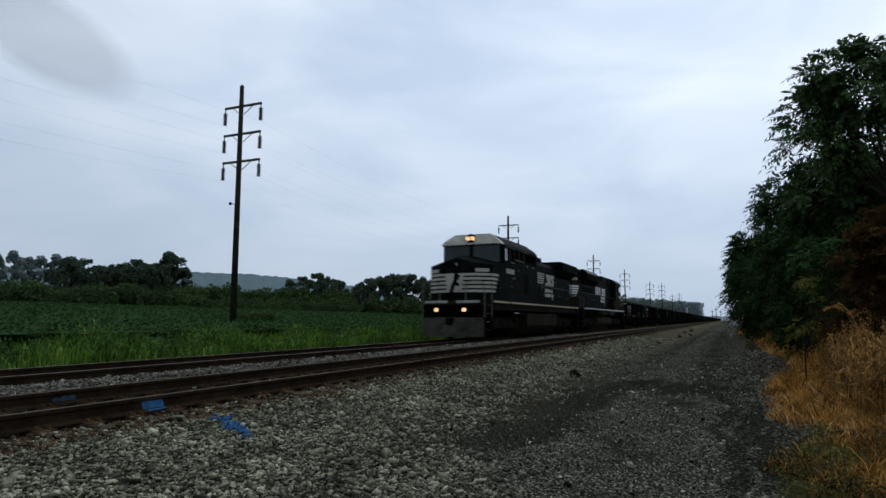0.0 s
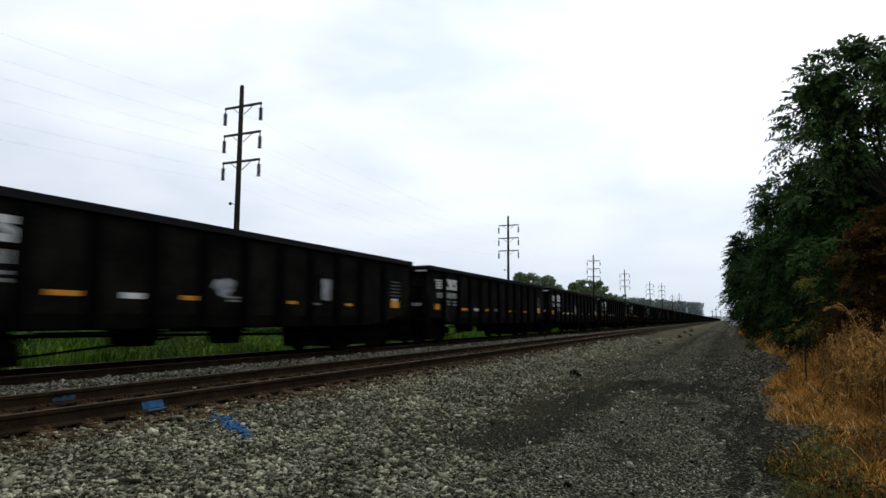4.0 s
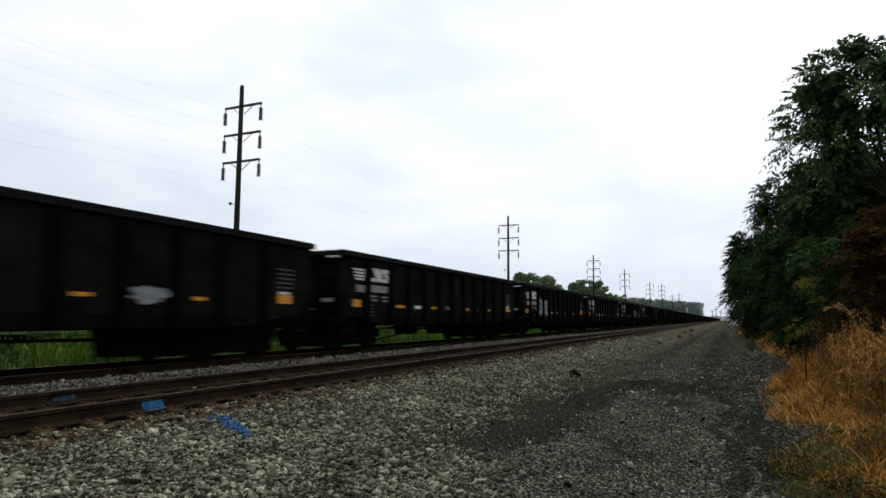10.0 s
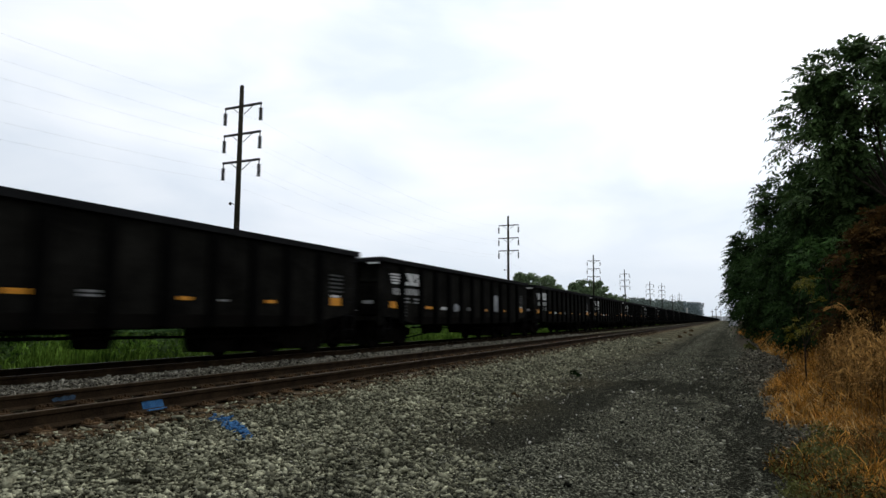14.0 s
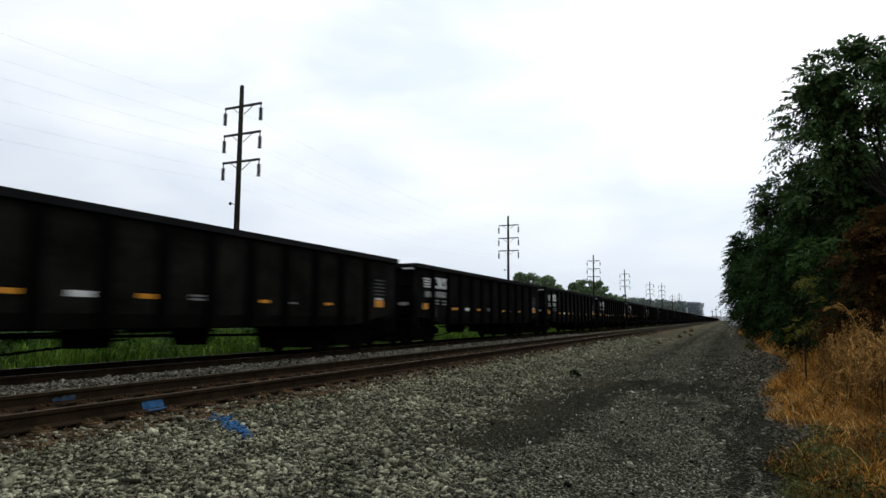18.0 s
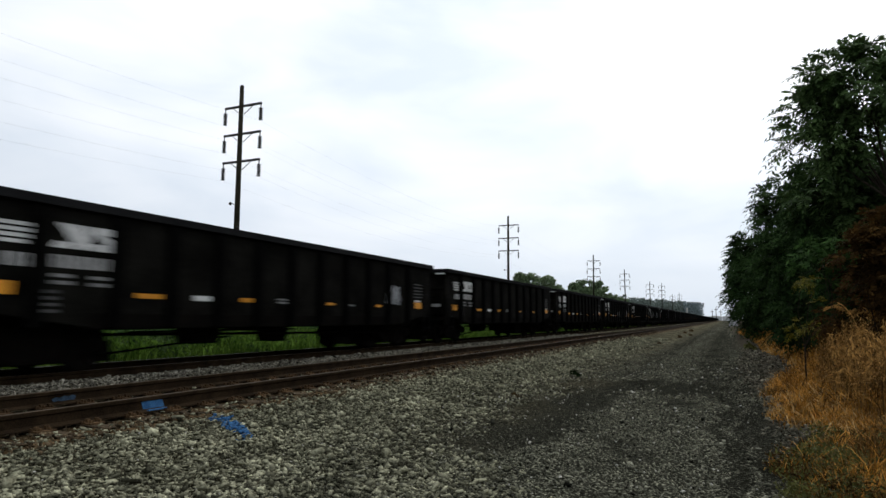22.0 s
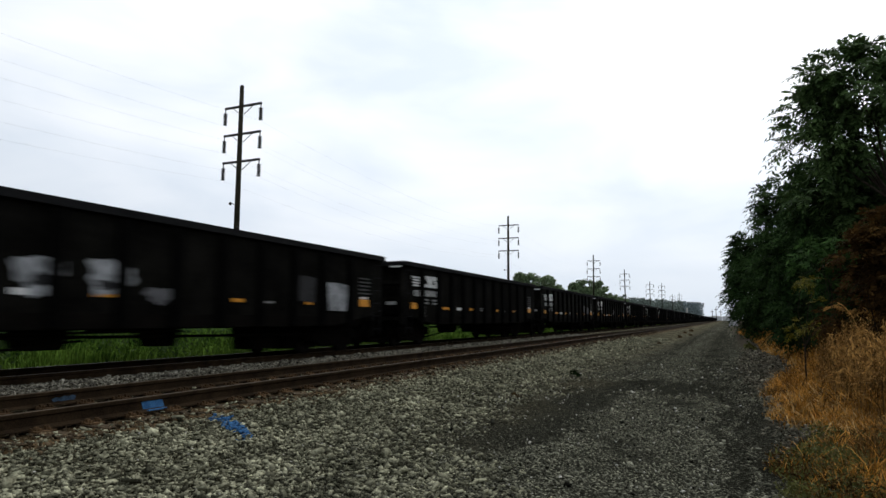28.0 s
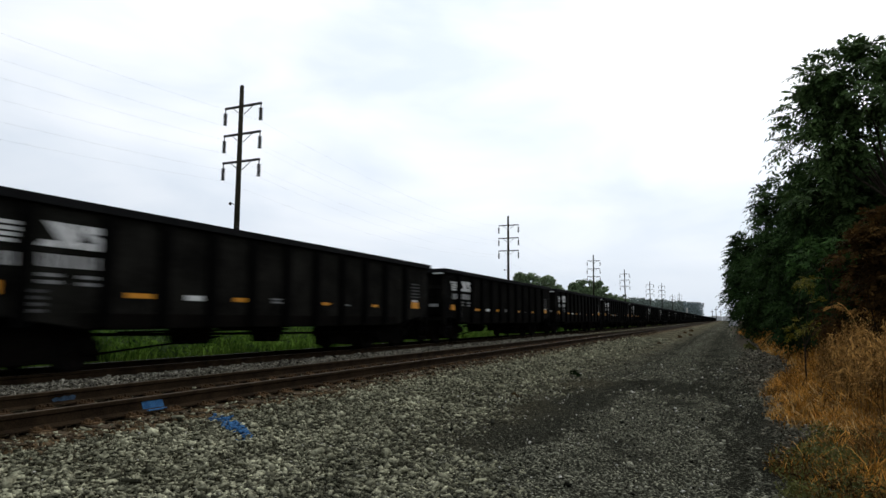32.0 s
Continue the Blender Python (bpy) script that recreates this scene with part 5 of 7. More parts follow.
def town():
    """Roofs and masts where the line ends; mist is painted into the pale buildings."""
    rng = random.Random(4)
    for i, (deg, d, w, h) in enumerate([(0.75, 1300, 22, 7), (0.35, 1350, 16, 6), (-0.1, 1250, 14, 7), (1.25, 1500, 18, 7)]):
        b = thing("far_building", "low building at the end of the line, painted pale as mist", "building", "buildings at the end of the line")
        part("wall", block(-w / 2, w / 2, -8, 8, -1, h), CABINET, b)
        part("roof", prism(bmesh.new(), [(-w / 2 - 0.5, h), (w / 2 + 0.5, h), (0, h + 2)], "y", -8.5, 8.5), CABINET, b)
        b.matrix_basis = pose(*bearing(deg, d), 0, 0, 0, rng.uniform(-20, 20))
    for deg, d, h in ((0.75, 1250, 24), (0.4, 1300, 20), (1.05, 1180, 18)):
        m = thing("far_mast", "thin grey mast in the mist", "mast", "masts at the end of the line")
        part("shaft", rod(bmesh.new(), (0, 0, 0), (0, 0, h), 0.6, 0.4, 8), ARM_STEEL, m)
        part("crossarm", block(-3, 3, -0.3, 0.3, h * 0.8, h * 0.84), ARM_STEEL, m)
        m.matrix_basis = pose(*bearing(deg, d), 0)


town()


# ---------------------------------------------------------------- rolling stock
# In a vehicle's own space y runs back along the train from its front end, x = +1.6 faces the path.
def wheelset(r):
    """An axle with two flanged wheels of radius r, turned as one piece."""
    half = [(0.0, 0.085), (0.66, 0.085), (0.69, 0.16), (0.70, r * 0.75), (0.70, r + 0.03), (0.735, r + 0.03), (0.745, r), (0.83, r - 0.006), (0.835, r * 0.80), (0.80, r * 0.62), (0.82, 0.17), (0.90, 0.14), (0.95, 0.10)]
    prof = [(-x, q) for x, q in half[:0:-1]] + half
    bm = bmesh.new()
    n = 24
    rings = [[bm.verts.new((x, q * math.cos(2 * math.pi * i / n), q * math.sin(2 * math.pi * i / n))) for i in range(n)] for x, q in prof]
    for a, b in zip(rings[:-1], rings[1:]):
        for i in range(n):
            bm.faces.new((a[i], a[(i + 1) % n], b[(i + 1) % n], b[i]))
    bm.faces.new(rings[0])
    bm.faces.new(rings[-1][::-1])
    return bm


def freight_truck(parent, y):
    """Three-piece freight truck: two cast side frames, springs, bolster; two wheelsets turn in it."""
    bm = bmesh.new()
    for s in (-1, 1):
        x0, x1 = (0.93, 1.06) if s > 0 else (-1.06, -0.93)
        prism(bm, [(-1.16, 0.36), (-1.16, 0.58), (-0.86, 0.64), (-0.42, 0.78), (0.42, 0.78), (0.86, 0.64), (1.16, 0.58), (1.16, 0.36), (0.80, 0.36), (0.46, 0.18), (-0.46, 0.18), (-0.80, 0.36)], "x", x0, x1)
        for yy in (-0.89, 0.89):
            box(bm, x0 - 0.02, x1 + 0.04, yy - 0.13, yy + 0.13, 0.36, 0.60)
            rod(bm, (x1 if s > 0 else x0, yy, 0.47), ((x1 + 0.09) if s > 0 else (x0 - 0.09), yy, 0.47), 0.10, n=10)
        for yy in (-0.22, 0.0, 0.22):
            rod(bm, ((x0 + x1) / 2 + s * 0.03, yy, 0.24), ((x0 + x1) / 2 + s * 0.03, yy, 0.56), 0.085, n=8)
    box(bm, -1.0, 1.0, -0.2, 0.2, 0.5, 0.74)
    for yy in (-0.42, 0.42):
        box(bm, -0.9, 0.9, yy - 0.05, yy + 0.05, 0.3, 0.42)
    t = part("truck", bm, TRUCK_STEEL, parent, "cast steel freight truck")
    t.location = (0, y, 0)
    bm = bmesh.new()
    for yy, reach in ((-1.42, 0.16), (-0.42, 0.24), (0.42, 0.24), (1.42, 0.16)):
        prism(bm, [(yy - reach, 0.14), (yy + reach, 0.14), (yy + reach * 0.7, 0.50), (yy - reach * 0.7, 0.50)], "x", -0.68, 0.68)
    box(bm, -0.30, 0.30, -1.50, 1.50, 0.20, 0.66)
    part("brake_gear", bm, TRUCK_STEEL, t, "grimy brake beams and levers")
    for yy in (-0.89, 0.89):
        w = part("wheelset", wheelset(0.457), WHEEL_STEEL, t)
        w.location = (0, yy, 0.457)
    return t


def coupler(parent, y, s):
    """A knuckle coupler reaching out along y by the sign s."""
    bm = bmesh.new()
    box(bm, -0.09, 0.09, min(y - s * 0.3, y + s * 0.40), max(y - s * 0.3, y + s * 0.40), 0.72, 0.92)
    prism(bm, [(-0.17, y + s * 0.35), (0.17, y + s * 0.35), (0.19, y + s * 0.58), (0.06, y + s * 0.66), (-0.15, y + s * 0.60)], "z", 0.66, 0.96)
    rod(bm, (0.28, y, 0.70), (0.20, y + s * 0.5, 0.42), 0.025, n=6)
    return part("coupler", bm, TRUCK_STEEL, parent)


RIBS = (1.40, 2.76, 3.95, 5.13, 6.31, 7.49, 8.67, 9.85, 11.03, 12.20, 13.50)
CAR_LEN = 15.30
SIDE = 1.56


def letter_shape(y0, y1, z0, z1, x):
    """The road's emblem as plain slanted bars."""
    bm = bmesh.new()
    w, h = y1 - y0, z1 - z0

    def bar(pts):
        prism(bm, [(y0 + a * w, z0 + b * h) for a, b in pts], "x", x, x + 0.006)
    bar([(0.05, 1.0), (0.40, 1.0), (0.58, 0.20), (0.52, 0.0), (0.36, 0.0)])
    bar([(-0.04, 0.0), (0.30, 0.0), (0.25, 0.26), (0.04, 0.26)])
    bar([(0.45, 1.0), (0.60, 1.0), (0.61, 0.40), (0.54, 0.28)])
    bar([(0.64, 1.0), (1.0, 1.0), (0.98, 0.70), (0.64, 0.72)])
    bar([(0.64, 0.72), (0.80, 0.72), (1.0, 0.42), (0.84, 0.32)])
    bar([(0.60, 0.0), (0.93, 0.0), (1.0, 0.42), (0.84, 0.32), (0.78, 0.28), (0.60, 0.30)])
    return bm


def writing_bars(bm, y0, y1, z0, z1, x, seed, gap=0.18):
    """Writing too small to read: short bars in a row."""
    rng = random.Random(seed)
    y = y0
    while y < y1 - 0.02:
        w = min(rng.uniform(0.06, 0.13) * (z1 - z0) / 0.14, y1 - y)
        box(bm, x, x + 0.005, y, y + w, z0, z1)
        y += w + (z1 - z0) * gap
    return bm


def build_gondola(full=True):
    car = thing("coal_gondola", "long black ribbed steel coal gondola with white emblem and yellow reflectors", "rail wagon", "gondolas of the coal train")
    # side sheets, floor and end sheets make the tub
    bm = bmesh.new()
    for s in (-1, 1):
        a, b = sorted((s * (SIDE - 0.03), s * SIDE))
        prism(bm, [(0.25, 1.05), (2.4, 0.74), (CAR_LEN - 2.4, 0.74), (CAR_LEN - 0.25, 1.05), (CAR_LEN - 0.02, 2.70), (0.02, 2.70)], "x", a, b)
    box(bm, -SIDE + 0.03, SIDE - 0.03, 0.6, CAR_LEN - 0.6, 0.98, 1.06)
    for y in (0.42, CAR_LEN - 0.48):
        box(bm, -SIDE + 0.03, SIDE - 0.03, y, y + 0.06, 1.06, 2.70)
    part("tub", bm, CAR_BLACK, car)
    # top chord all round
    for s in (-1, 1):
        a, b = sorted((s * (SIDE - 0.07), s * (SIDE + 0.11)))
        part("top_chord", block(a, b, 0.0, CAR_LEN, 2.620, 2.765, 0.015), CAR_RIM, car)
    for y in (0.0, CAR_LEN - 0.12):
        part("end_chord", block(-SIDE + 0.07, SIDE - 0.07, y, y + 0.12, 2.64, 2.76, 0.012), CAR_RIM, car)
    for y0, y1 in ((0.12, 0.44), (CAR_LEN - 0.44, CAR_LEN - 0.12)):
        part("end_shelf", block(-SIDE + 0.07, SIDE - 0.07, y0, y1, 2.655, 2.70), CAR_BLACK, car)
    # shadow below the side is painted in: the sill is near black
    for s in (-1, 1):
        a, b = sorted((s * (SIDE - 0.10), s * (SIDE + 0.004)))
        part("side_sill", block(a, b, 2.3, CAR_LEN - 2.3, 0.72, 0.98, 0.012), GRIME_AND_SHADE, car)
    part("centre_sill", block(-0.20, 0.20, 0.1, CAR_LEN - 0.1, 0.68, 0.98), GRIME_AND_SHADE, car)
    if full:
        rib = bmesh.new()
        prism(rib, [(-0.13, 0), (0.13, 0), (0.09, 0.10), (-0.09, 0.10)], "z", 0.76, 2.58)
        bmesh.ops.rotate(rib, verts=rib.verts[:], cent=(0, 0, 0), matrix=Matrix.Rotation(radians(-90), 3, 'Z'))
        first = part("rib", rib, RIB_SHADE, car)
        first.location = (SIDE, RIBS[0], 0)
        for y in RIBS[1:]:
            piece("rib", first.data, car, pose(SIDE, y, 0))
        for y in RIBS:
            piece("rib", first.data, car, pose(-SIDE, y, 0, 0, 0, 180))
    else:
        bm = bmesh.new()
        for s in (-1, 1):
            for y in RIBS:
                a, b = sorted((s * SIDE, s * (SIDE + 0.10)))
                box(bm, a, b, y - 0.11, y + 0.11, 0.76, 2.58)
        part("ribs", bm, RIB_SHADE, car)
    # corner posts, sloped end bracing and platform
    for y, s in ((0.0, 1), (CAR_LEN, -1)):
        bm = bmesh.new()
        for sx in (-1, 1):
            a, b = sorted((sx * (SIDE - 0.10), sx * SIDE))
            box(bm, a, b, min(y + s * 0.05, y + s * 0.16), max(y + s * 0.05, y + s * 0.16), 0.72, 2.65)
        for xx in (-0.55, 0.55):
            prism(bm, [(y + s * 0.05, 0.98), (y + s * 0.42, 0.98), (y + s * 0.42, 2.6), (y + s * 0.30, 2.6)], "x", xx - 0.05, xx + 0.05)
        box(bm, -SIDE + 0.1, SIDE - 0.1, min(y, y + s * 0.44), max(y, y + s * 0.44), 0.86, 0.98)
        for zz in (1.5, 2.05):
            box(bm, -SIDE + 0.1, SIDE - 0.1, min(y + s * 0.34, y + s * 0.43), max(y + s * 0.34, y + s * 0.43), zz, zz + 0.12)
        part("end_frame", bm, CAR_BLACK, car)
        part("draft_gear", block(-0.34, 0.34, min(y + s * 0.02, y + s * 1.0), max(y + s * 0.02, y + s * 1.0), 0.34, 0.86, 0.02), GRIME_AND_SHADE, car)
        if full:
            part("air_hose", rod(bmesh.new(), (0.30, y - s * 0.10, 0.78), (0.20, y - s * 0.52, 0.30), 0.035, n=6), GRIME_AND_SHADE, car)
            for sx in (-1, 1):
                bm = bmesh.new()
                for q in (0.12, 0.52):
                    rod(bm, (sx * 1.48, y + s * q, 0.86), (sx * 1.48, y + s * q, 0.30), 0.02, n=5)
                rod(bm, (sx * 1.48, y + s * 0.12, 0.30), (sx * 1.48, y + s * 0.52, 0.30), 0.02, n=5)
                part("stirrup_step", bm, GRIME_AND_SHADE, car)
        coupler(car, y, -s)
    freight_truck(car, 1.9)
    freight_truck(car, CAR_LEN - 1.9)
    if full:
        # ladder and grab irons by the ends
        for y0, y1 in ((0.20, 0.62), (CAR_LEN - 0.62, CAR_LEN - 0.20)):
            bm = bmesh.new()
            for i in range(6):
                z = 0.62 + i * 0.37
                rod(bm, (SIDE + 0.06, y0, z), (SIDE + 0.06, y1, z), 0.012, n=5)
            for y in (y0, y1):
                rod(bm, (SIDE + 0.05, y, 0.45), (SIDE + 0.05, y, 2.5), 0.014, n=5)
            part("ladder", bm, CAR_RIM, car)
        # white strips stand in for sky seen through below the end chords
        part("end_placard", block(1.14, 1.54, -0.018, 0.0, 2.56, 2.61), WHITE_MARK, car, "white strip painted as sky showing under the end chord")
        part("end_placard", block(1.15, 1.50, CAR_LEN, CAR_LEN + 0.018, 2.53, 2.59), WHITE_MARK, car, "white strip painted as sky showing under the end chord")
        part("brake_wheel", rod(bmesh.new(), (0.45, -0.02, 1.60), (0.45, 0.02, 1.60), 0.26, n=16), CAR_RIM, car)
        part("end_plate", block(1.00, 1.36, -0.03, -0.015, 1.36, 1.46), SOFT_MARK, car, "small pale plate")
        for k in range(5):
            part("end_rung", rod(bmesh.new(), (0.02, -0.05, 1.70 + k * 0.16), (0.58, -0.05, 1.70 + k * 0.16), 0.022, n=6), RUNG_MARK, car, "pale worn ladder rung")
        part("end_sill_edge", block(0.05, 0.82, -0.025, -0.005, 1.15, 1.175), RUNG_MARK, car, "worn pale edge of the end sill")
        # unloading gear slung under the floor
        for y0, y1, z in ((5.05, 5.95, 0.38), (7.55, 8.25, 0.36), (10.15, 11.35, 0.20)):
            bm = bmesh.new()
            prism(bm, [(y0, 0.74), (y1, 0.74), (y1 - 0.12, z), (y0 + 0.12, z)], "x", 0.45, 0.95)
            part("hopper_gate", bm, GRIME_AND_SHADE, car)
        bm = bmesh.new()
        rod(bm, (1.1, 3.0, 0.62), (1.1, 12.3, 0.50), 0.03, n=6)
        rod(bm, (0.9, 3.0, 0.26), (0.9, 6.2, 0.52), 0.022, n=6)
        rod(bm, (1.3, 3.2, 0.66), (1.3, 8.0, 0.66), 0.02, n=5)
        part("brake_rigging", bm, GRIME_AND_SHADE, car)
        part("air_reservoir", rod(bmesh.new(), (0.75, 6.3, 0.80), (0.75, 7.3, 0.80), 0.15, n=12), GRIME_AND_SHADE, car)
    # markings on the side towards the path
    x = SIDE + 0.004
    bm = bmesh.new()
    for i in range(4):
        z = 2.26 - i * 0.088
        prism(bm, [(0.64 + 0.05 * i, z), (1.32 - 0.03 * i, z), (1.30 - 0.03 * i, z + 0.055), (0.62 + 0.05 * i, z + 0.055)], "x", x, x + 0.005)
    part("emblem_stripes", bm, WHITE_MARK, car, "four white emblem stripes")
    part("emblem", letter_shape(1.64, 2.70, 1.99, 2.38, x), WHITE_MARK, car, "white slanted emblem")
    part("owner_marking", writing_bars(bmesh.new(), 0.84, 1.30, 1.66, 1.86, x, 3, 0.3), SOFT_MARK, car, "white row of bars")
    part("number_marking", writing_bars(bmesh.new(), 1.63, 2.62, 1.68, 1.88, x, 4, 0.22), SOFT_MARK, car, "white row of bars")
    if full:
        for k, (y0, y1, z0) in enumerate(((1.64, 1.98, 1.53), (1.64, 1.98, 1.42), (2.28, 2.62, 1.52), (2.28, 2.62, 1.41), (7.0, 7.35, 1.25), (7.0, 7.35, 1.32), (10.05, 10.3, 1.25))):
            part("data_marking", block(x, x + 0.005, y0, y1, z0, z0 + (0.055 if k < 4 else 0.04)), GREY_MARK, car, "small grey bar")
        for z in (1.28, 1.18, 1.08, 0.98):
            part("worn_marking", block(x, x + 0.005, 1.52, 1.76, z, z + 0.05), WORN_MARK, car, "worn grey bar")
        for k in range(5):
            part("end_marking", block(x, x + 0.005, 13.98, 14.58, 2.02 - k * 0.105, 2.06 - k * 0.105), WORN_MARK, car, "worn grey bar")
        for y0, y1, z0, z1 in ((0.62, 1.05, 1.24, 1.44), (3.18, 3.74, 1.25, 1.335), (5.80, 6.36, 1.25, 1.335), (9.00, 9.32, 1.25, 1.32), (11.50, 11.80, 1.25, 1.32), (14.02, 14.52, 1.25, 1.45)):
            part("reflector", block(x, x + 0.006, y0, y1, z0, z1), YELLOW_MARK, car, "yellow reflector")
        part("white_patch", block(x, x + 0.006, 4.50, 4.94, 1.24, 1.34), WHITE_MARK, car, "white stencil patch")
        part("white_patch", block(x, x + 0.006, 14.05, 14.45, 1.46, 1.52), WHITE_MARK, car, "white stencil patch")
    return car


def spray(car, y0, y1, z0, z1, material, seed, style="cloud"):
    """Spray-painted patches and strokes on the side sheets."""
    rng = random.Random(seed)
    bm = bmesh.new()
    x = SIDE + 0.012 + 0.0024 * (seed % 20)
    w, h = y1 - y0, z1 - z0

    def stroke(pts, r):
        for (a0, b0), (a1, b1) in zip(pts[:-1], pts[1:]):
            d = Vector((a1 - a0, b1 - b0))
            n = Vector((-d.y, d.x)).normalized() * r
            q = d.normalized() * r * 0.6
            prism(bm, [(a0 + n.x - q.x, b0 + n.y - q.y), (a0 - n.x - q.x, b0 - n.y - q.y), (a1 - n.x + q.x, b1 - n.y + q.y), (a1 + n.x + q.x, b1 + n.y + q.y)], "x", x, x + 0.003 + rng.uniform(0, 0.002))
    if style == "block":
        pts = [(y0 + w * rng.uniform(0, 0.12), z0 + h * rng.uniform(0, 0.08)), (y1 - w * rng.uniform(0, 0.12), z0), (y1, z1 - h * rng.uniform(0, 0.1)), (y0 + w * 0.5, z1), (y0, z1 - h * rng.uniform(0, 0.15))]
        prism(bm, pts, "x", x, x + 0.003)
    elif style == "cloud":
        p1, p2 = rng.uniform(0, 6.28), rng.uniform(0, 6.28)
        pts = []
        for i in range(28):
            q = 2 * math.pi * i / 28
            r = 0.40 + 0.07 * math.sin(3 * q + p1) + 0.05 * math.sin(7 * q + p2) + rng.uniform(-0.03, 0.03)
            pts.append((y0 + w * (0.5 + r * math.cos(q)), z0 + h * (0.5 + r * math.sin(q))))
        prism(bm, pts, "x", x, x + 0.003)
    else:
        for i in range(5):
            a = y0 + w * (i + 0.1) / 5
            b = y0 + w * (i + 0.9) / 5
            stroke([(a, z0 + h * rng.uniform(0, 0.2)), (a + rng.uniform(-0.05, 0.1), z1 - h * rng.uniform(0, 0.2)), (b, z1 - h * rng.uniform(0, 0.3)), (b - 0.05, z0 + h * rng.uniform(0.3, 0.6)), (a + 0.1, z0 + h * rng.uniform(0.3, 0.5)), (b, z0 + h * rng.uniform(0, 0.15))], min(w * 0.036, h * 0.07))
            part("spray_stroke", bm, material, car, "spray-painted stroke")
            bm = bmesh.new()
        bm.free()
        return None
    return part("spray_patch", bm, material, car, "patch of spray paint")


BLUE_SPRAY = surface("blue_spray_paint", (0.002, 0.018, 0.034), (0.022, 0.145, 0.245), scale=2.8, rough=0.8, bump=0, grain=9)
DEEP_SPRAY = surface("dark_blue_spray_paint", (0.004, 0.016, 0.035), (0.010, 0.040, 0.075), scale=3, rough=0.8, bump=0, grain=9)
WHITE_SPRAY = surface("white_spray_paint", (0.09, 0.095, 0.10), (0.30, 0.31, 0.32), scale=2.8, rough=0.85, bump=0, grain=9)
PALE_SPRAY = surface("pale_green_spray_paint", (0.20, 0.24, 0.20), (0.42, 0.47, 0.40), scale=4, rough=0.85, bump=0, grain=9)
GREEN_SPRAY = surface("green_spray_paint", (0.04, 0.08, 0.05), (0.08, 0.15, 0.09), scale=3, rough=0.85, bump=0, grain=9)
DIM_SPRAY = surface("worn_grey_spray_paint", (0.035, 0.035, 0.038), (0.11, 0.11, 0.115), scale=2.5, rough=0.9, bump=0, grain=7)
FAINT_SPRAY = surface("faint_grey_spray_paint", (0.006, 0.006, 0.0065), (0.020, 0.020, 0.021), scale=3.5, rough=0.9, bump=0, grain=9)
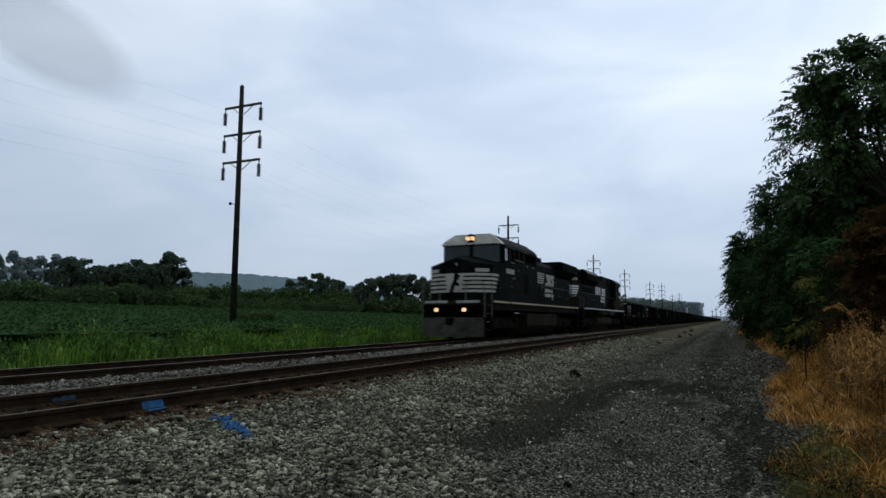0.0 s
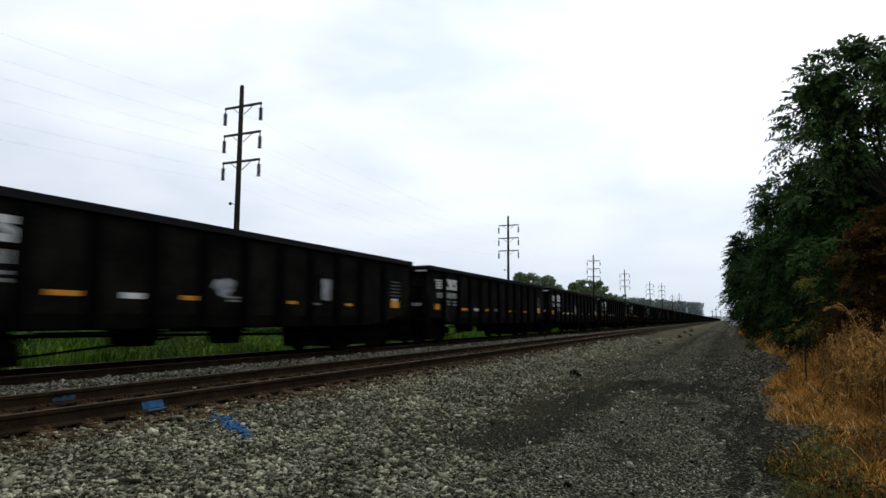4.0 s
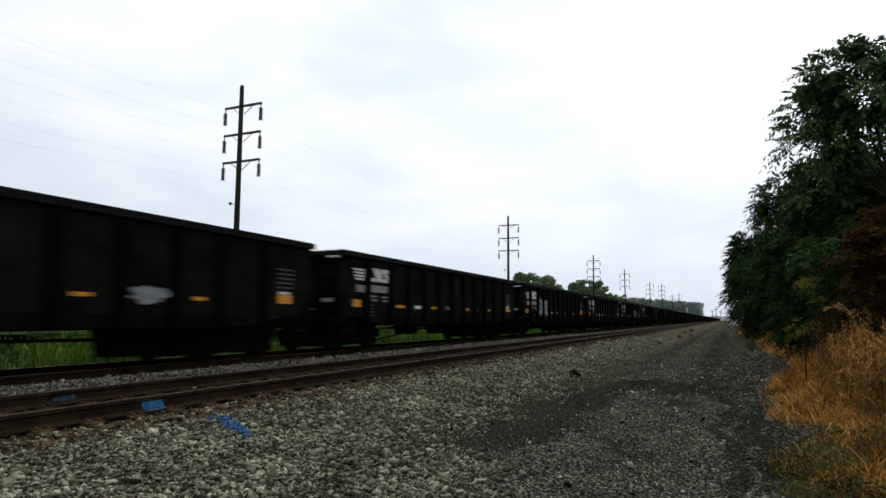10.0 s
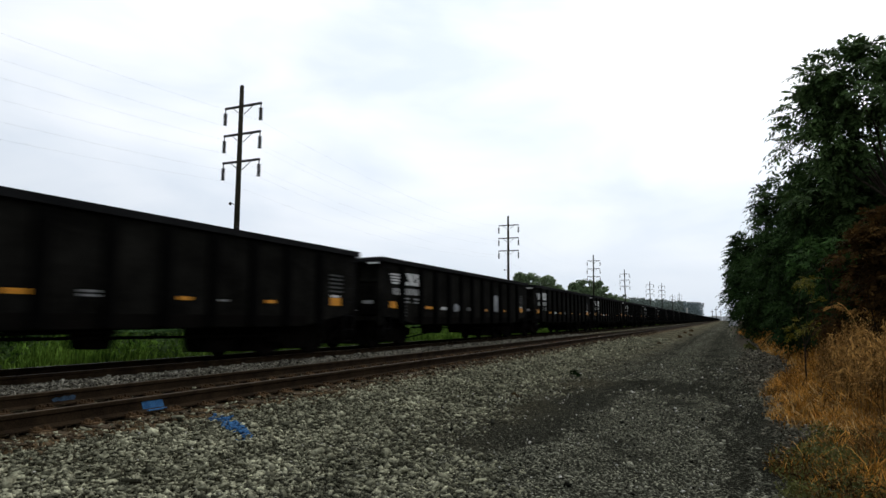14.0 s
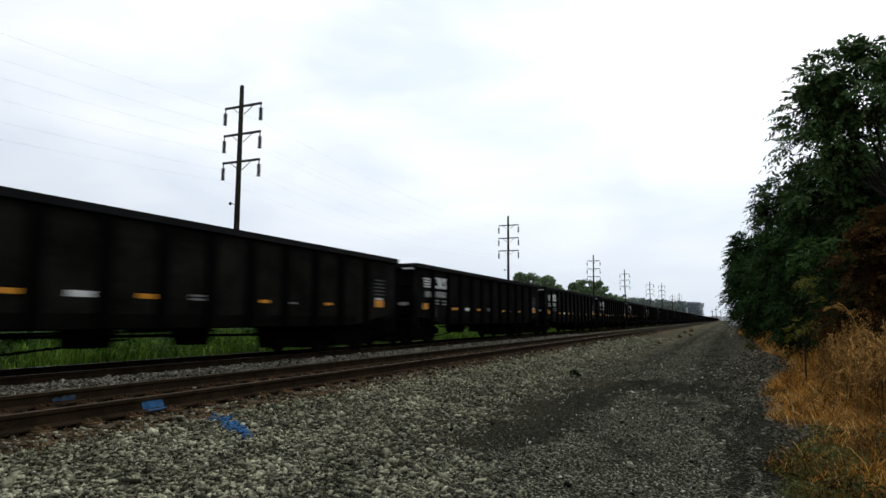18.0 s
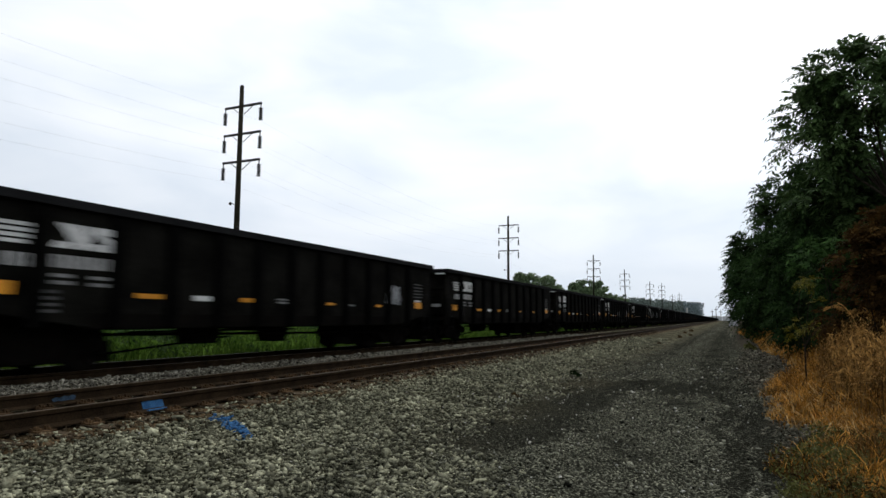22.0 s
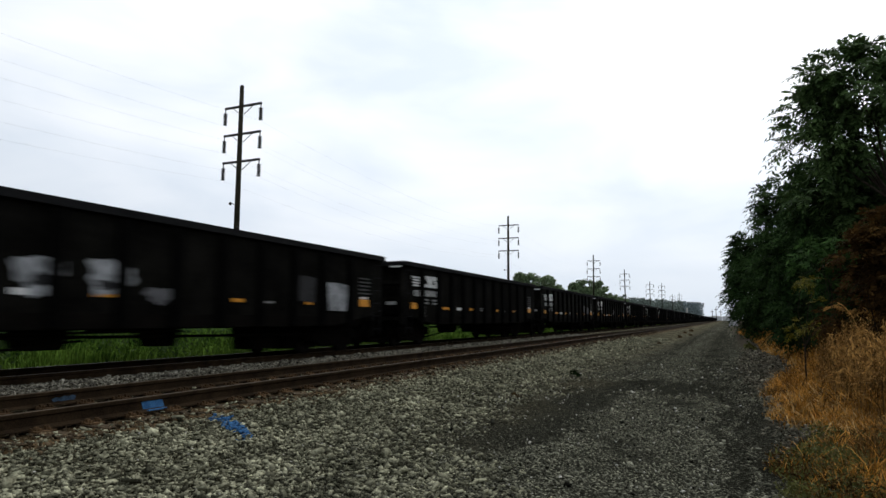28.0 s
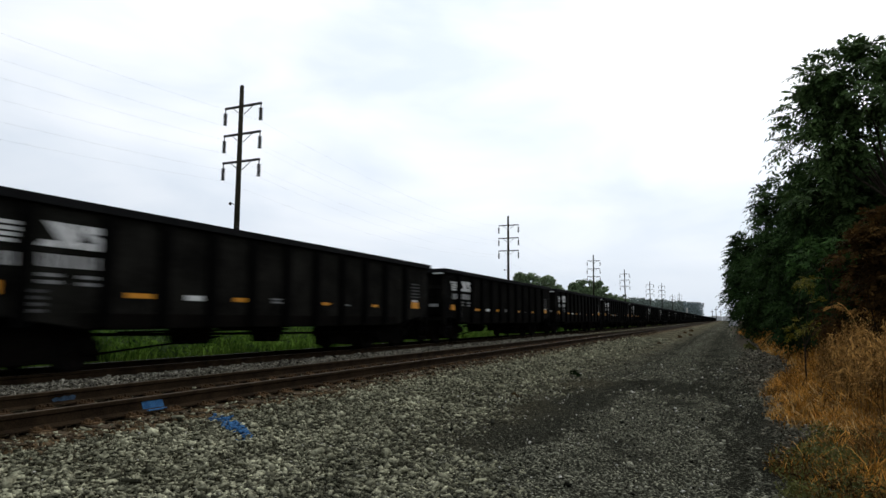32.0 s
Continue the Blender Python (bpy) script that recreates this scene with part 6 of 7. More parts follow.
SPRAYS = {
    0: [(8.55, 10.2, 1.22, 1.79, WHITE_SPRAY, "scrawl"), (12.0, 13.1, 1.11, 1.8, DIM_SPRAY, "cloud")],
    1: [(6.55, 7.25, 1.3, 1.78, WHITE_SPRAY, "cloud"), (10.35, 10.75, 1.36, 1.93, WHITE_SPRAY, "block")],
    3: [(6.3, 7.34, 1.22, 1.86, WHITE_SPRAY, "cloud")],
    6: [(9.75, 10.7, 1.21, 1.67, WHITE_SPRAY, "scrawl"), (12.4, 13.2, 1.25, 1.9, WHITE_SPRAY, "block")],
    7: [(4.25, 5.3, 1.72, 2.18, BLUE_SPRAY, "cloud"), (4.2, 5.35, 1.02, 1.74, BLUE_SPRAY, "cloud"), (6.6, 7.5, 1.09, 2.03, BLUE_SPRAY, "block"), (7.62, 8.62, 1.15, 1.98, BLUE_SPRAY, "cloud"), (8.8, 9.85, 1.1, 1.98, BLUE_SPRAY, "cloud"), (10.0, 10.75, 1.08, 1.9, WHITE_SPRAY, "block"),
        (12.3, 13.45, 1.1, 2.12, BLUE_SPRAY, "cloud"), (4.45, 5.1, 1.14, 1.34, PALE_SPRAY, "cloud"), (8.9, 9.4, 1.20, 1.34, GREEN_SPRAY, "cloud"), (7.0, 7.45, 1.2, 1.75, DEEP_SPRAY, "cloud"), (7.9, 8.4, 1.35, 1.6, DEEP_SPRAY, "cloud"), (12.6, 13.1, 1.4, 1.8, DEEP_SPRAY, "cloud")],
    8: [(10.0, 10.97, 1.13, 1.52, WHITE_SPRAY, "cloud")],
    10: [(3.3, 5.0, 1.1, 2.0, FAINT_SPRAY, "cloud"), (3.35, 4.95, 1.12, 2.0, WHITE_SPRAY, "scrawl")],
    12: [(9.05, 9.85, 1.17, 1.98, WHITE_SPRAY, "scrawl"), (10.05, 11.0, 1.11, 2.19, WHITE_SPRAY, "cloud"), (11.2, 12.05, 1.28, 1.81, WHITE_SPRAY, "scrawl")],
    14: [(5.5, 6.3, 1.15, 1.5, WHITE_SPRAY, "cloud"), (10.05, 10.75, 1.23, 1.98, WHITE_SPRAY, "block")],
    23: [(12.0, 13.1, 1.25, 2.0, DIM_SPRAY, "cloud"), (12.05, 12.95, 1.3, 1.95, WHITE_SPRAY, "scrawl")],
    25: [(12.1, 13.1, 1.18, 1.7, FAINT_SPRAY, "cloud")],
    26: [(7.3, 8.45, 1.12, 1.64, DIM_SPRAY, "scrawl"), (12.5, 13.3, 1.2, 1.85, DIM_SPRAY, "block")],
    28: [(2.65, 4.4, 1.02, 2.25, WHITE_SPRAY, "cloud"), (3.7, 5.7, 0.98, 2.2, PALE_SPRAY, "cloud"), (5.2, 7.4, 1.0, 2.15, WHITE_SPRAY, "cloud"), (3.2, 4.0, 1.3, 1.7, GREEN_SPRAY, "cloud"), (5.0, 5.8, 1.25, 1.6, DIM_SPRAY, "cloud"), (2.8, 7.2, 1.1, 2.1, DIM_SPRAY, "scrawl"), (9.9, 12.4, 1.2, 2.05, WHITE_SPRAY, "scrawl")],
    29: [(11.95, 13.55, 1.05, 1.95, DIM_SPRAY, "block"), (12.1, 13.45, 1.1, 1.85, WHITE_SPRAY, "block")],
    30: [(4.4, 5.4, 1.18, 1.95, WHITE_SPRAY, "cloud"), (5.55, 6.65, 1.22, 1.95, WHITE_SPRAY, "cloud"), (4.7, 5.1, 1.35, 1.6, FAINT_SPRAY, "cloud"), (5.8, 6.3, 1.35, 1.55, FAINT_SPRAY, "cloud"), (6.7, 7.6, 1.14, 1.5, DIM_SPRAY, "cloud"), (11.2, 11.9, 1.3, 1.95, FAINT_SPRAY, "block"), (12.4, 13.4, 1.11, 1.85, WHITE_SPRAY, "block")],
    32: [(11.2, 12.0, 1.3, 2.0, FAINT_SPRAY, "cloud"), (11.3, 11.9, 1.4, 1.9, DIM_SPRAY, "scrawl"), (12.35, 13.4, 1.2, 1.86, FAINT_SPRAY, "cloud"), (12.45, 13.3, 1.3, 1.75, DIM_SPRAY, "scrawl")],
    33: [(7.9, 9.3, 1.25, 1.9, FAINT_SPRAY, "cloud"), (8.0, 8.8, 1.35, 1.8, DIM_SPRAY, "scrawl")],
}
NEAR_CARS, ALL_CARS = 40, 78
TRAIN = []           # (thing, distance of its front end at the start)


def build_gondolas():
    proto = build_gondola(True)
    plain = build_gondola(False)
    for i in range(ALL_CARS):
        src = proto if i < NEAR_CARS else plain
        s0 = CAR_FIRST + CAR_PITCH * i
        if i in (0, NEAR_CARS):
            car = src
        else:
            car = copy_thing(src, pose(TRAIN_X, s0, 0))
        TRAIN.append((car, s0))
    for i, rows in SPRAYS.items():
        for k, (y0, y1, z0, z1, m, style) in enumerate(rows):
            spray(TRAIN[i][0], y0, y1, z0, z1, m, i * 20 + k, style)
        TRAIN[i][0]["label"] = "black ribbed coal gondola with spray paint on its side"


build_gondolas()


PLATE_OLIVE = surface("yellow_green_plate_paint", (0.095, 0.105, 0.045), (0.20, 0.215, 0.105), scale=6, rough=0.8, bump=0.05, grain=20, spec=0.05)
FADED_TAN = surface("faded_tan_paint", (0.050, 0.040, 0.028), (0.14, 0.115, 0.082), scale=4, rough=0.9, bump=0.05, grain=20, spec=0.05)
RAIL_CREAM = surface("cream_handrail_paint", (0.070, 0.064, 0.045), (0.17, 0.156, 0.115), scale=3, rough=0.7, bump=0.03, grain=16)
PLOW_DUST = surface("dusty_plow_steel", (0.016, 0.0155, 0.012), (0.062, 0.058, 0.046), scale=1.8, rough=0.95, bump=0.1, grain=18, spec=0.02)
RAIL_PAINT = surface("handrail_paint", (0.030, 0.026, 0.014), (0.090, 0.078, 0.045), scale=3, rough=0.7, bump=0.03, grain=16)


def loco_truck(parent, y, r=0.53, spread=1.95):
    """Three-axle truck with side frames, journal boxes and brake cylinders."""
    bm = bmesh.new()
    for s in (-1, 1):
        x0, x1 = sorted((s * 0.98, s * 1.14))
        prism(bm, [(-2.75, 0.72), (-2.75, 0.86), (-1.2, 0.98), (1.2, 0.98), (2.75, 0.86), (2.75, 0.72), (2.3, 0.60), (1.3, 0.60), (0.8, 0.46), (-0.8, 0.46), (-1.3, 0.60), (-2.3, 0.60)], "x", x0, x1)
        for k in (-1, 0, 1):
            box(bm, x0 - 0.03, x1 + 0.05, k * spread - 0.2, k * spread + 0.2, 0.36, 0.74)
            xs = x1 + 0.05 if s > 0 else x0 - 0.03
            rod(bm, (xs, k * spread, 0.54), (xs + s * 0.07, k * spread, 0.54), 0.15, n=12)
            for q in (-0.3, 0.3):
                rod(bm, (s * 1.06, k * spread + q, 0.62), (s * 1.06, k * spread + q, 0.95), 0.085, n=8)
        for k in (-0.5, 0.5):
            rod(bm, (s * 1.15, k * spread * 2 - 0.3, 0.86), (s * 1.15, k * spread * 2 + 0.3, 0.86), 0.12, n=10)
        rod(bm, (s * 1.17, -2.4, 0.5), (s * 1.17, 2.4, 0.5), 0.025, n=6)
        for q in (-1, 1):
            a0, a1 = sorted((s * 1.141, s * 1.20))
            prism(bm, [(q * 0.45, 0.50), (q * 1.55, 0.50), (q * 1.50, 0.80), (q * 0.75, 0.88)], "x", a0, a1)
    box(bm, -0.98, 0.98, -1.2, 1.2, 0.7, 1.0)
    box(bm, -0.62, 0.62, -3.0, 3.0, 0.10, 1.2)
    t = part("truck", bm, TRUCK_DUST, parent, "dusty three-axle truck")
    t.location = (0, y, 0)
    for k in (-1, 0, 1):
        w = part("wheelset", wheelset(r), WHEEL_STEEL, t)
        w.location = (0, k * spread, r)
    return t


def handrail(parent, y0, y1, x, z_deck=1.75, z_top=2.78, posts=6):
    rail = part("handrail", rod(bmesh.new(), (x, y0, z_top), (x, y1, z_top), 0.014, n=6), RAIL_PAINT, parent, "thin worn handrail")
    for i in range(posts):
        y = y0 + (y1 - y0) * i / (posts - 1)
        part("handrail_post", rod(bmesh.new(), (x, y, z_deck), (x, y, z_top), 0.012, n=6), LOCO_BLACK, rail)
    return rail


def end_rails(parent, y, s, mat):
    """Bent handrails, step wells and pilot rails at one end."""
    for sx in (-1, 1):
        bm = bmesh.new()
        rod(bm, (sx * 1.48, y, 1.0), (sx * 1.48, y, 2.45), 0.022, n=6)
        rod(bm, (sx * 1.48, y, 2.45), (sx * 1.20, y - s * 0.02, 2.62), 0.022, n=6)
        rod(bm, (sx * 1.20, y - s * 0.02, 2.62), (sx * 0.62, y - s * 0.05, 2.50), 0.022, n=6)
        rod(bm, (sx * 0.62, y - s * 0.05, 2.50), (sx * 0.62, y - s * 0.05, 1.7), 0.022, n=6)
        part("end_handrail", bm, mat, parent)
        part("grab_rail", rod(bmesh.new(), (sx * 1.50, y + s * 0.85, 1.0), (sx * 1.50, y + s * 0.85, 2.55), 0.022, n=6), mat, parent)
        a, b = sorted((sx * 1.05, sx * 1.52))
        for i in range(4):
            z = 0.42 + i * 0.36
            st = part("step", block(a, b, min(y + s * 0.12, y + s * 0.70), max(y + s * 0.12, y + s * 0.70), z, z + 0.04), GRIME_AND_SHADE, parent)
            e0, e1 = sorted((sx * 1.521, sx * 1.53))
            far = 0.44 if i == 1 else 0.62
            part("step_edge", block(e0, e1, min(y + s * 0.16, y + s * far), max(y + s * 0.16, y + s * far), z + 0.008, z + 0.030), SOFT_MARK if i == 1 else WORN_MARK, st, "pale worn step edge")
        bm = bmesh.new()
        a2, b2 = sorted((sx * 1.02, sx * 1.05))
        box(bm, a2, b2, min(y + s * 0.08, y + s * 0.76), max(y + s * 0.08, y + s * 0.76), 0.40, 1.72)
        box(bm, a, b, min(y + s * 0.70, y + s * 0.76), max(y + s * 0.70, y + s * 0.76), 0.40, 1.72)
        part("step_well", bm, GRIME_AND_SHADE, parent)


def snowplow(parent, y, s, mat):
    """A V-shaped pilot plow, from y outward by the sign s."""
    bm = bmesh.new()
    for sx in (-1, 1):
        v = [bm.verts.new(c) for c in ((0, y + s * 0.0, 0.14), (sx * 1.42, y + s * 0.62, 0.14), (sx * 1.42, y + s * 0.78, 0.98), (0, y + s * 0.36, 0.98), (0, y + s * 0.42, 0.14), (sx * 1.40, y + s * 0.98, 0.14), (sx * 1.40, y + s * 0.98, 0.98), (0, y + s * 0.7, 0.98))]
        for f in ((0, 1, 2, 3), (4, 5, 6, 7), (0, 1, 5, 4), (3, 2, 6, 7), (1, 2, 6, 5), (0, 3, 7, 4)):
            bm.faces.new([v[i] for i in f])
    return part("snowplow", bm, mat, parent, "dusty grey steel snowplow")


def side_emblem(parent, y0, y1, y2, z0, z1, x, paint, drop=0.0, shift=0.0):
    """Speed stripes, emblem and two rows of lettering bars on the hood side."""
    for i in range(5):
        z = z1 - 0.08 - i * (z1 - z0) / 5
        sl = 0.07 * i
        bm = prism(bmesh.new(), [(y0 - 0.02 * i, z), (y1 - 0.25 - sl, z), (y1 - 0.18 - sl, z + 0.082), (y0 - 0.02 * i + 0.02, z + 0.082)], "x", x, x + 0.005)
        part("speed_stripe", bm, paint, parent, "pale speed stripe")
    part("emblem", letter_shape(y1, y2, z0, z1, x), paint, parent, "pale slanted emblem")
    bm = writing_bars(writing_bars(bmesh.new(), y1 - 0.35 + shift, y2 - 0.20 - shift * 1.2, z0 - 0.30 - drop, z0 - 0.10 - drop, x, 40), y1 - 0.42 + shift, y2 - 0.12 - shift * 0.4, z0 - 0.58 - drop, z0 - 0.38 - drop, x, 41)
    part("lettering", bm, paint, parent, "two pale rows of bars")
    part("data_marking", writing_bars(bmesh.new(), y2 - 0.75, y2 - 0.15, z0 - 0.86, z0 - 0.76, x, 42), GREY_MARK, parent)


# sky sheen of the sloping roof edges, put into a lighter grey
ROOF_SHEEN = surface("roof_sheen_paint", (0.0075, 0.008, 0.0085), (0.022, 0.023, 0.0245), scale=1.6, rough=0.55, bump=0.05, grain=20, spec=0.1)


def chamfer_panel(parent, a, b, y0, y1):
    """A thin plate lying on a sloping roof edge from a to b (x, z), painted as sky sheen."""
    d = Vector((b[0] - a[0], b[1] - a[1])).normalized()
    o = Vector((abs(d.y), abs(d.x))) * 0.010
    pts = [(a[0], a[1]), (b[0], b[1]), (b[0] + o.x, b[1] + o.y), (a[0] + o.x, a[1] + o.y)]
    return part("roof_edge", prism(bmesh.new(), pts, "y", y0, y1), ROOF_SHEEN, parent, "grey sky sheen painted along the roof edge")


def hood_doors(parent, y0, y1, x, z0, z1, n):
    """Upright seams and latches of the hood doors, each door a thin raised panel."""
    w = (y1 - y0) / n
    bm = block(0, 0.012, 0.02, w - 0.02, z0, z1, 0.004)
    first = part("hood_door", bm, LOCO_BLACK, parent)
    first.location = (x, y0, 0)
    for i in range(1, n):
        piece("hood_door", first.data, parent, pose(x, y0 + w * i, 0))


def build_lead():
    """Wide-nosed cab unit at the head of the train, 24.9 m ahead at the start."""
    loco = thing("diesel_locomotive", "black wide-nosed diesel locomotive with cream stripes and lit headlights", "locomotive", "locomotives of the coal train")
    B = LOCO_BLACK
    part("underframe", block(-1.48, 1.48, 1.0, 19.7, 1.32, 1.72, 0.02), TRUCK_DUST, loco)
    part("deck", block(-1.54, 1.54, 0.9, 19.8, 1.70, 1.77, 0.01), B, loco)
    for s in (-1, 1):
        a, b = sorted((s * 1.545, s * 1.553))
        for y0, y1 in ((1.78, 4.08), (4.36, 19.6)):
            part("sill_stripe", block(a, b, y0, y1, 1.655, 1.735), SILL_STRIPE, loco, "cream stripe along the sill")
    for y0, y1 in ((1.2, 7.2), (13.6, 19.5)):
        part("bolster", block(-0.7, 0.7, y0, y1, 0.92, 1.33), GRIME_AND_SHADE, loco)
    # nose: a flat middle face with swept cheeks and a ridged top
    rings = [(1.15, [(-0.85, 1.77), (0.85, 1.77), (0.85, 3.42), (0.0, 3.66), (-0.85, 3.42)]), (1.68, [(-1.50, 1.77), (1.50, 1.77), (1.50, 3.34), (0.0, 3.84), (-1.50, 3.34)]),
             (3.32, [(-1.545, 1.77), (1.545, 1.77), (1.545, 3.52), (0.0, 3.90), (-1.545, 3.52)])]
    bm = bmesh.new()
    vs = [[bm.verts.new((a, y, z)) for a, z in r] for y, r in rings]
    bm.faces.new(vs[0])
    bm.faces.new(vs[2][::-1])
    for r0, r1 in zip(vs[:-1], vs[1:]):
        for i in range(5):
            bm.faces.new((r0[i], r0[(i + 1) % 5], r1[(i + 1) % 5], r1[i]))
    part("nose", bm, B, loco)

    def wrap(z0, z1, x0, stop):
        """A painted band on the middle face (from x0 outwards), the cheeks and the sides as far as stop."""
        bm = bmesh.new()
        for s in (-1, 1):
            plan = [(x0, 1.15), (0.85, 1.15), (1.50, 1.68), (1.525, stop)]
            for (ax, ay), (bx, by) in zip(plan[:-1], plan[1:]):
                d = Vector((bx - ax, by - ay)).normalized()
                o = Vector((d.y, -d.x)) * 0.012
                prism(bm, [(s * ax, ay), (s * bx, by), (s * (bx + o.x), by + o.y), (s * (ax + o.x), ay + o.y)], "z", z0, z1)
        return bm
    for i in range(5):
        z0 = 2.10 + i * 0.185
        part("nose_stripe", wrap(z0, z0 + 0.11, 0.0, 2.02 + 0.11 * i), CREAM, loco, "cream nose stripe")
    part("nose_panel", prism(bmesh.new(), [(-0.46, 2.10), (0.24, 2.10), (0.36, 2.95), (-0.54, 2.95)], "y", 1.120, 1.136), CREAM, loco, "cream emblem panel")
    part("nose_emblem", prism(bmesh.new(), [(-0.34, 2.10), (-0.16, 2.10), (-0.04, 2.42), (0.10, 2.36), (0.16, 2.46), (0.02, 2.58), (0.20, 2.84), (0.06, 2.95), (-0.10, 2.95), (-0.14, 2.66), (-0.24, 2.44)], "y", 1.106, 1.119), B, loco, "dark plain emblem")
    for s in (-1, 1):
        d = Vector((0.65, 0.53)).normalized()
        o = Vector((d.y, -d.x)) * 0.03
        a0, b0 = Vector((0.85, 1.15)) + d * 0.06, Vector((0.85, 1.15)) + d * 0.70
        bm = prism(bmesh.new(), [(s * a0.x, a0.y), (s * b0.x, b0.y), (s * (b0.x + o.x), b0.y + o.y), (s * (a0.x + o.x), a0.y + o.y)], "z", 3.01, 3.16)
        part("number_board", bm, CREAM, loco, "pale number board")
    part("nose_light", rod(bmesh.new(), (0, 1.13, 3.36), (0, 1.2, 3.36), 0.06, n=10), GREY_MARK, loco)
    # cab and the box behind it
    cab = bmesh.new()
    prof = [(-1.55, 1.77), (1.55, 1.77), (1.55, 4.42), (1.36, 4.62), (0.86, 4.98), (-0.86, 4.98), (-1.36, 4.62), (-1.55, 4.42)]
    prism(cab, prof, "y", 3.30, 9.0)
    part("cab", cab, B, loco)
    bm = bmesh.new()
    v = [bm.verts.new(c) for c in ((-1.52, 2.86, 4.44), (1.52, 2.86, 4.44), (1.36, 2.90, 4.63), (0.86, 3.08, 4.96), (-0.86, 3.08, 4.96), (-1.36, 2.90, 4.63))]
    w = [bm.verts.new((q[0] * 1.02, 3.34, q[1] + 0.005)) for q in ((-1.53, 4.43), (1.53, 4.43), (1.34, 4.63), (0.85, 4.985), (-0.85, 4.985), (-1.34, 4.63))]
    bm.faces.new(v)
    bm.faces.new(w[::-1])
    for i in range(6):
        bm.faces.new((v[i], v[(i + 1) % 6], w[(i + 1) % 6], w[i]))
    part("roof_front", bm, CREAM, loco, "cream roof front")
    for i in range(8):
        part("visor_bracket", block(-1.25 + i * 0.345, -1.21 + i * 0.345, 2.83, 2.88, 4.38, 4.46), GRIME_AND_SHADE, loco)
    lamp = part("headlight", rod(bmesh.new(), (0, 2.86, 4.73), (0, 3.06, 4.73), 0.22, n=16), GRIME_AND_SHADE, loco, "twin headlight, lit")
    for s in (-1, 1):
        part("lens", rod(bmesh.new(), (s * 0.12, 2.83, 4.73), (s * 0.12, 2.862, 4.73), 0.098, n=14), LAMP_GLOW, lamp, "glowing lens")
    # windshield, each half leaning in its frame
    for s in (-1, 1):
        bm = bmesh.new()
        prism(bm, [(s * 0.05, 3.86), (s * 0.05, 4.44), (s * 1.46, 4.44), (s * 1.46, 3.54), (s * 1.30, 3.52)], "y", 3.02, 3.30)
        fr = part("windshield", bm, GRIME_AND_SHADE, loco)
        bm = bmesh.new()
        prism(bm, [(s * 0.09, 3.88), (s * 0.09, 4.40), (s * 1.42, 4.40), (s * 1.42, 3.60), (s * 1.28, 3.57)], "y", 2.995, 3.012)
        part("pane", bm, GLASS_DARK, fr, "dark windshield glass")
    part("centre_post", block(-0.05, 0.05, 2.98, 3.30, 3.80, 4.46), B, loco)
    # the long last entry is a dark recess, drawn as near-black glass
    for y0, y1, z0, z1, m in ((3.38, 3.58, 3.68, 4.24, GLASS_SKY), (3.70, 3.92, 3.68, 4.24, GLASS_SIDE), (4.32, 4.62, 3.70, 4.26, GLASS_SIDE), (5.05, 5.42, 3.90, 4.28, GLASS_SIDE), (5.78, 6.22, 3.90, 4.28, GLASS_SIDE), (6.70, 8.60, 3.86, 4.26, GLASS_SIDE)):
        for s in (-1, 1):
            a, b = sorted((s * 1.552, s * 1.575))
            fr = part("side_window", block(a, b, y0 - 0.06, y1 + 0.06, z0 - 0.06, z1 + 0.06, 0.01), GRIME_AND_SHADE, loco)
            a, b = sorted((s * 1.576, s * 1.582))
            part("pane", block(a, b, y0, y1, z0, z1), m if s > 0 else GLASS_DARK, fr)
    part("window_sill", block(1.552, 1.60, 4.95, 6.36, 3.79, 3.845), FADED_TAN, loco, "faded tan window sill")
    part("window_sill", block(1.552, 1.60, 4.28, 4.66, 3.625, 3.655), GREY_MARK, loco, "thin pale window sill")
    part("rain_gutter", block(1.552, 1.585, 3.45, 7.4, 4.335, 4.355), RAIL_PAINT, loco, "thin worn rain gutter")
    part("window_post", block(1.552, 1.566, 3.99, 4.24, 3.66, 4.30), LOCO_DUSTY, loco, "dusty post between the windows")
    part("window_post", block(1.552, 1.566, 5.44, 5.76, 3.88, 4.30), LOCO_DUSTY, loco, "dusty post between the windows")
    part("window_post", block(1.552, 1.566, 6.26, 6.48, 3.88, 4.30), LOCO_DUSTY, loco, "dusty post between the windows")
    bm = block(1.552, 1.565, 3.52, 4.76, 3.07, 3.32)
    plate = part("number_plate", bm, GREY_MARK, loco, "grey framed plate with pale bars")
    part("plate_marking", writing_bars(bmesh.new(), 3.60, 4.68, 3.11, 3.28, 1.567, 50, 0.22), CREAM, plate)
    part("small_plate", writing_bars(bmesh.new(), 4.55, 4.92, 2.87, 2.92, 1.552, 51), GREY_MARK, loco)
    # shade of a recess, painted as a near-black panel on the flat side
    part("side_recess", block(1.50, 1.556, 6.3, 7.3, 2.2, 3.2), GRIME_AND_SHADE, loco)
    # long hood, roof gear and radiators
    prism_pts = [(-0.98, 1.77), (0.98, 1.77), (0.98, 4.06), (0.78, 4.34), (-0.78, 4.34), (-0.98, 4.06)]
    part("long_hood", prism(bmesh.new(), prism_pts, "y", 9.0, 19.35), B, loco)
    hood_doors(loco, 9.15, 13.2, 0.985, 1.95, 3.95, 7)
    hood_doors(loco, 13.4, 19.2, 0.985, 1.95, 3.45, 9)
    part("exhaust_housing", prism(bmesh.new(), [(-0.45, 4.33), (0.45, 4.33), (0.40, 4.74), (-0.40, 4.74)], "y", 13.38, 14.05), GRIME_AND_SHADE, loco)
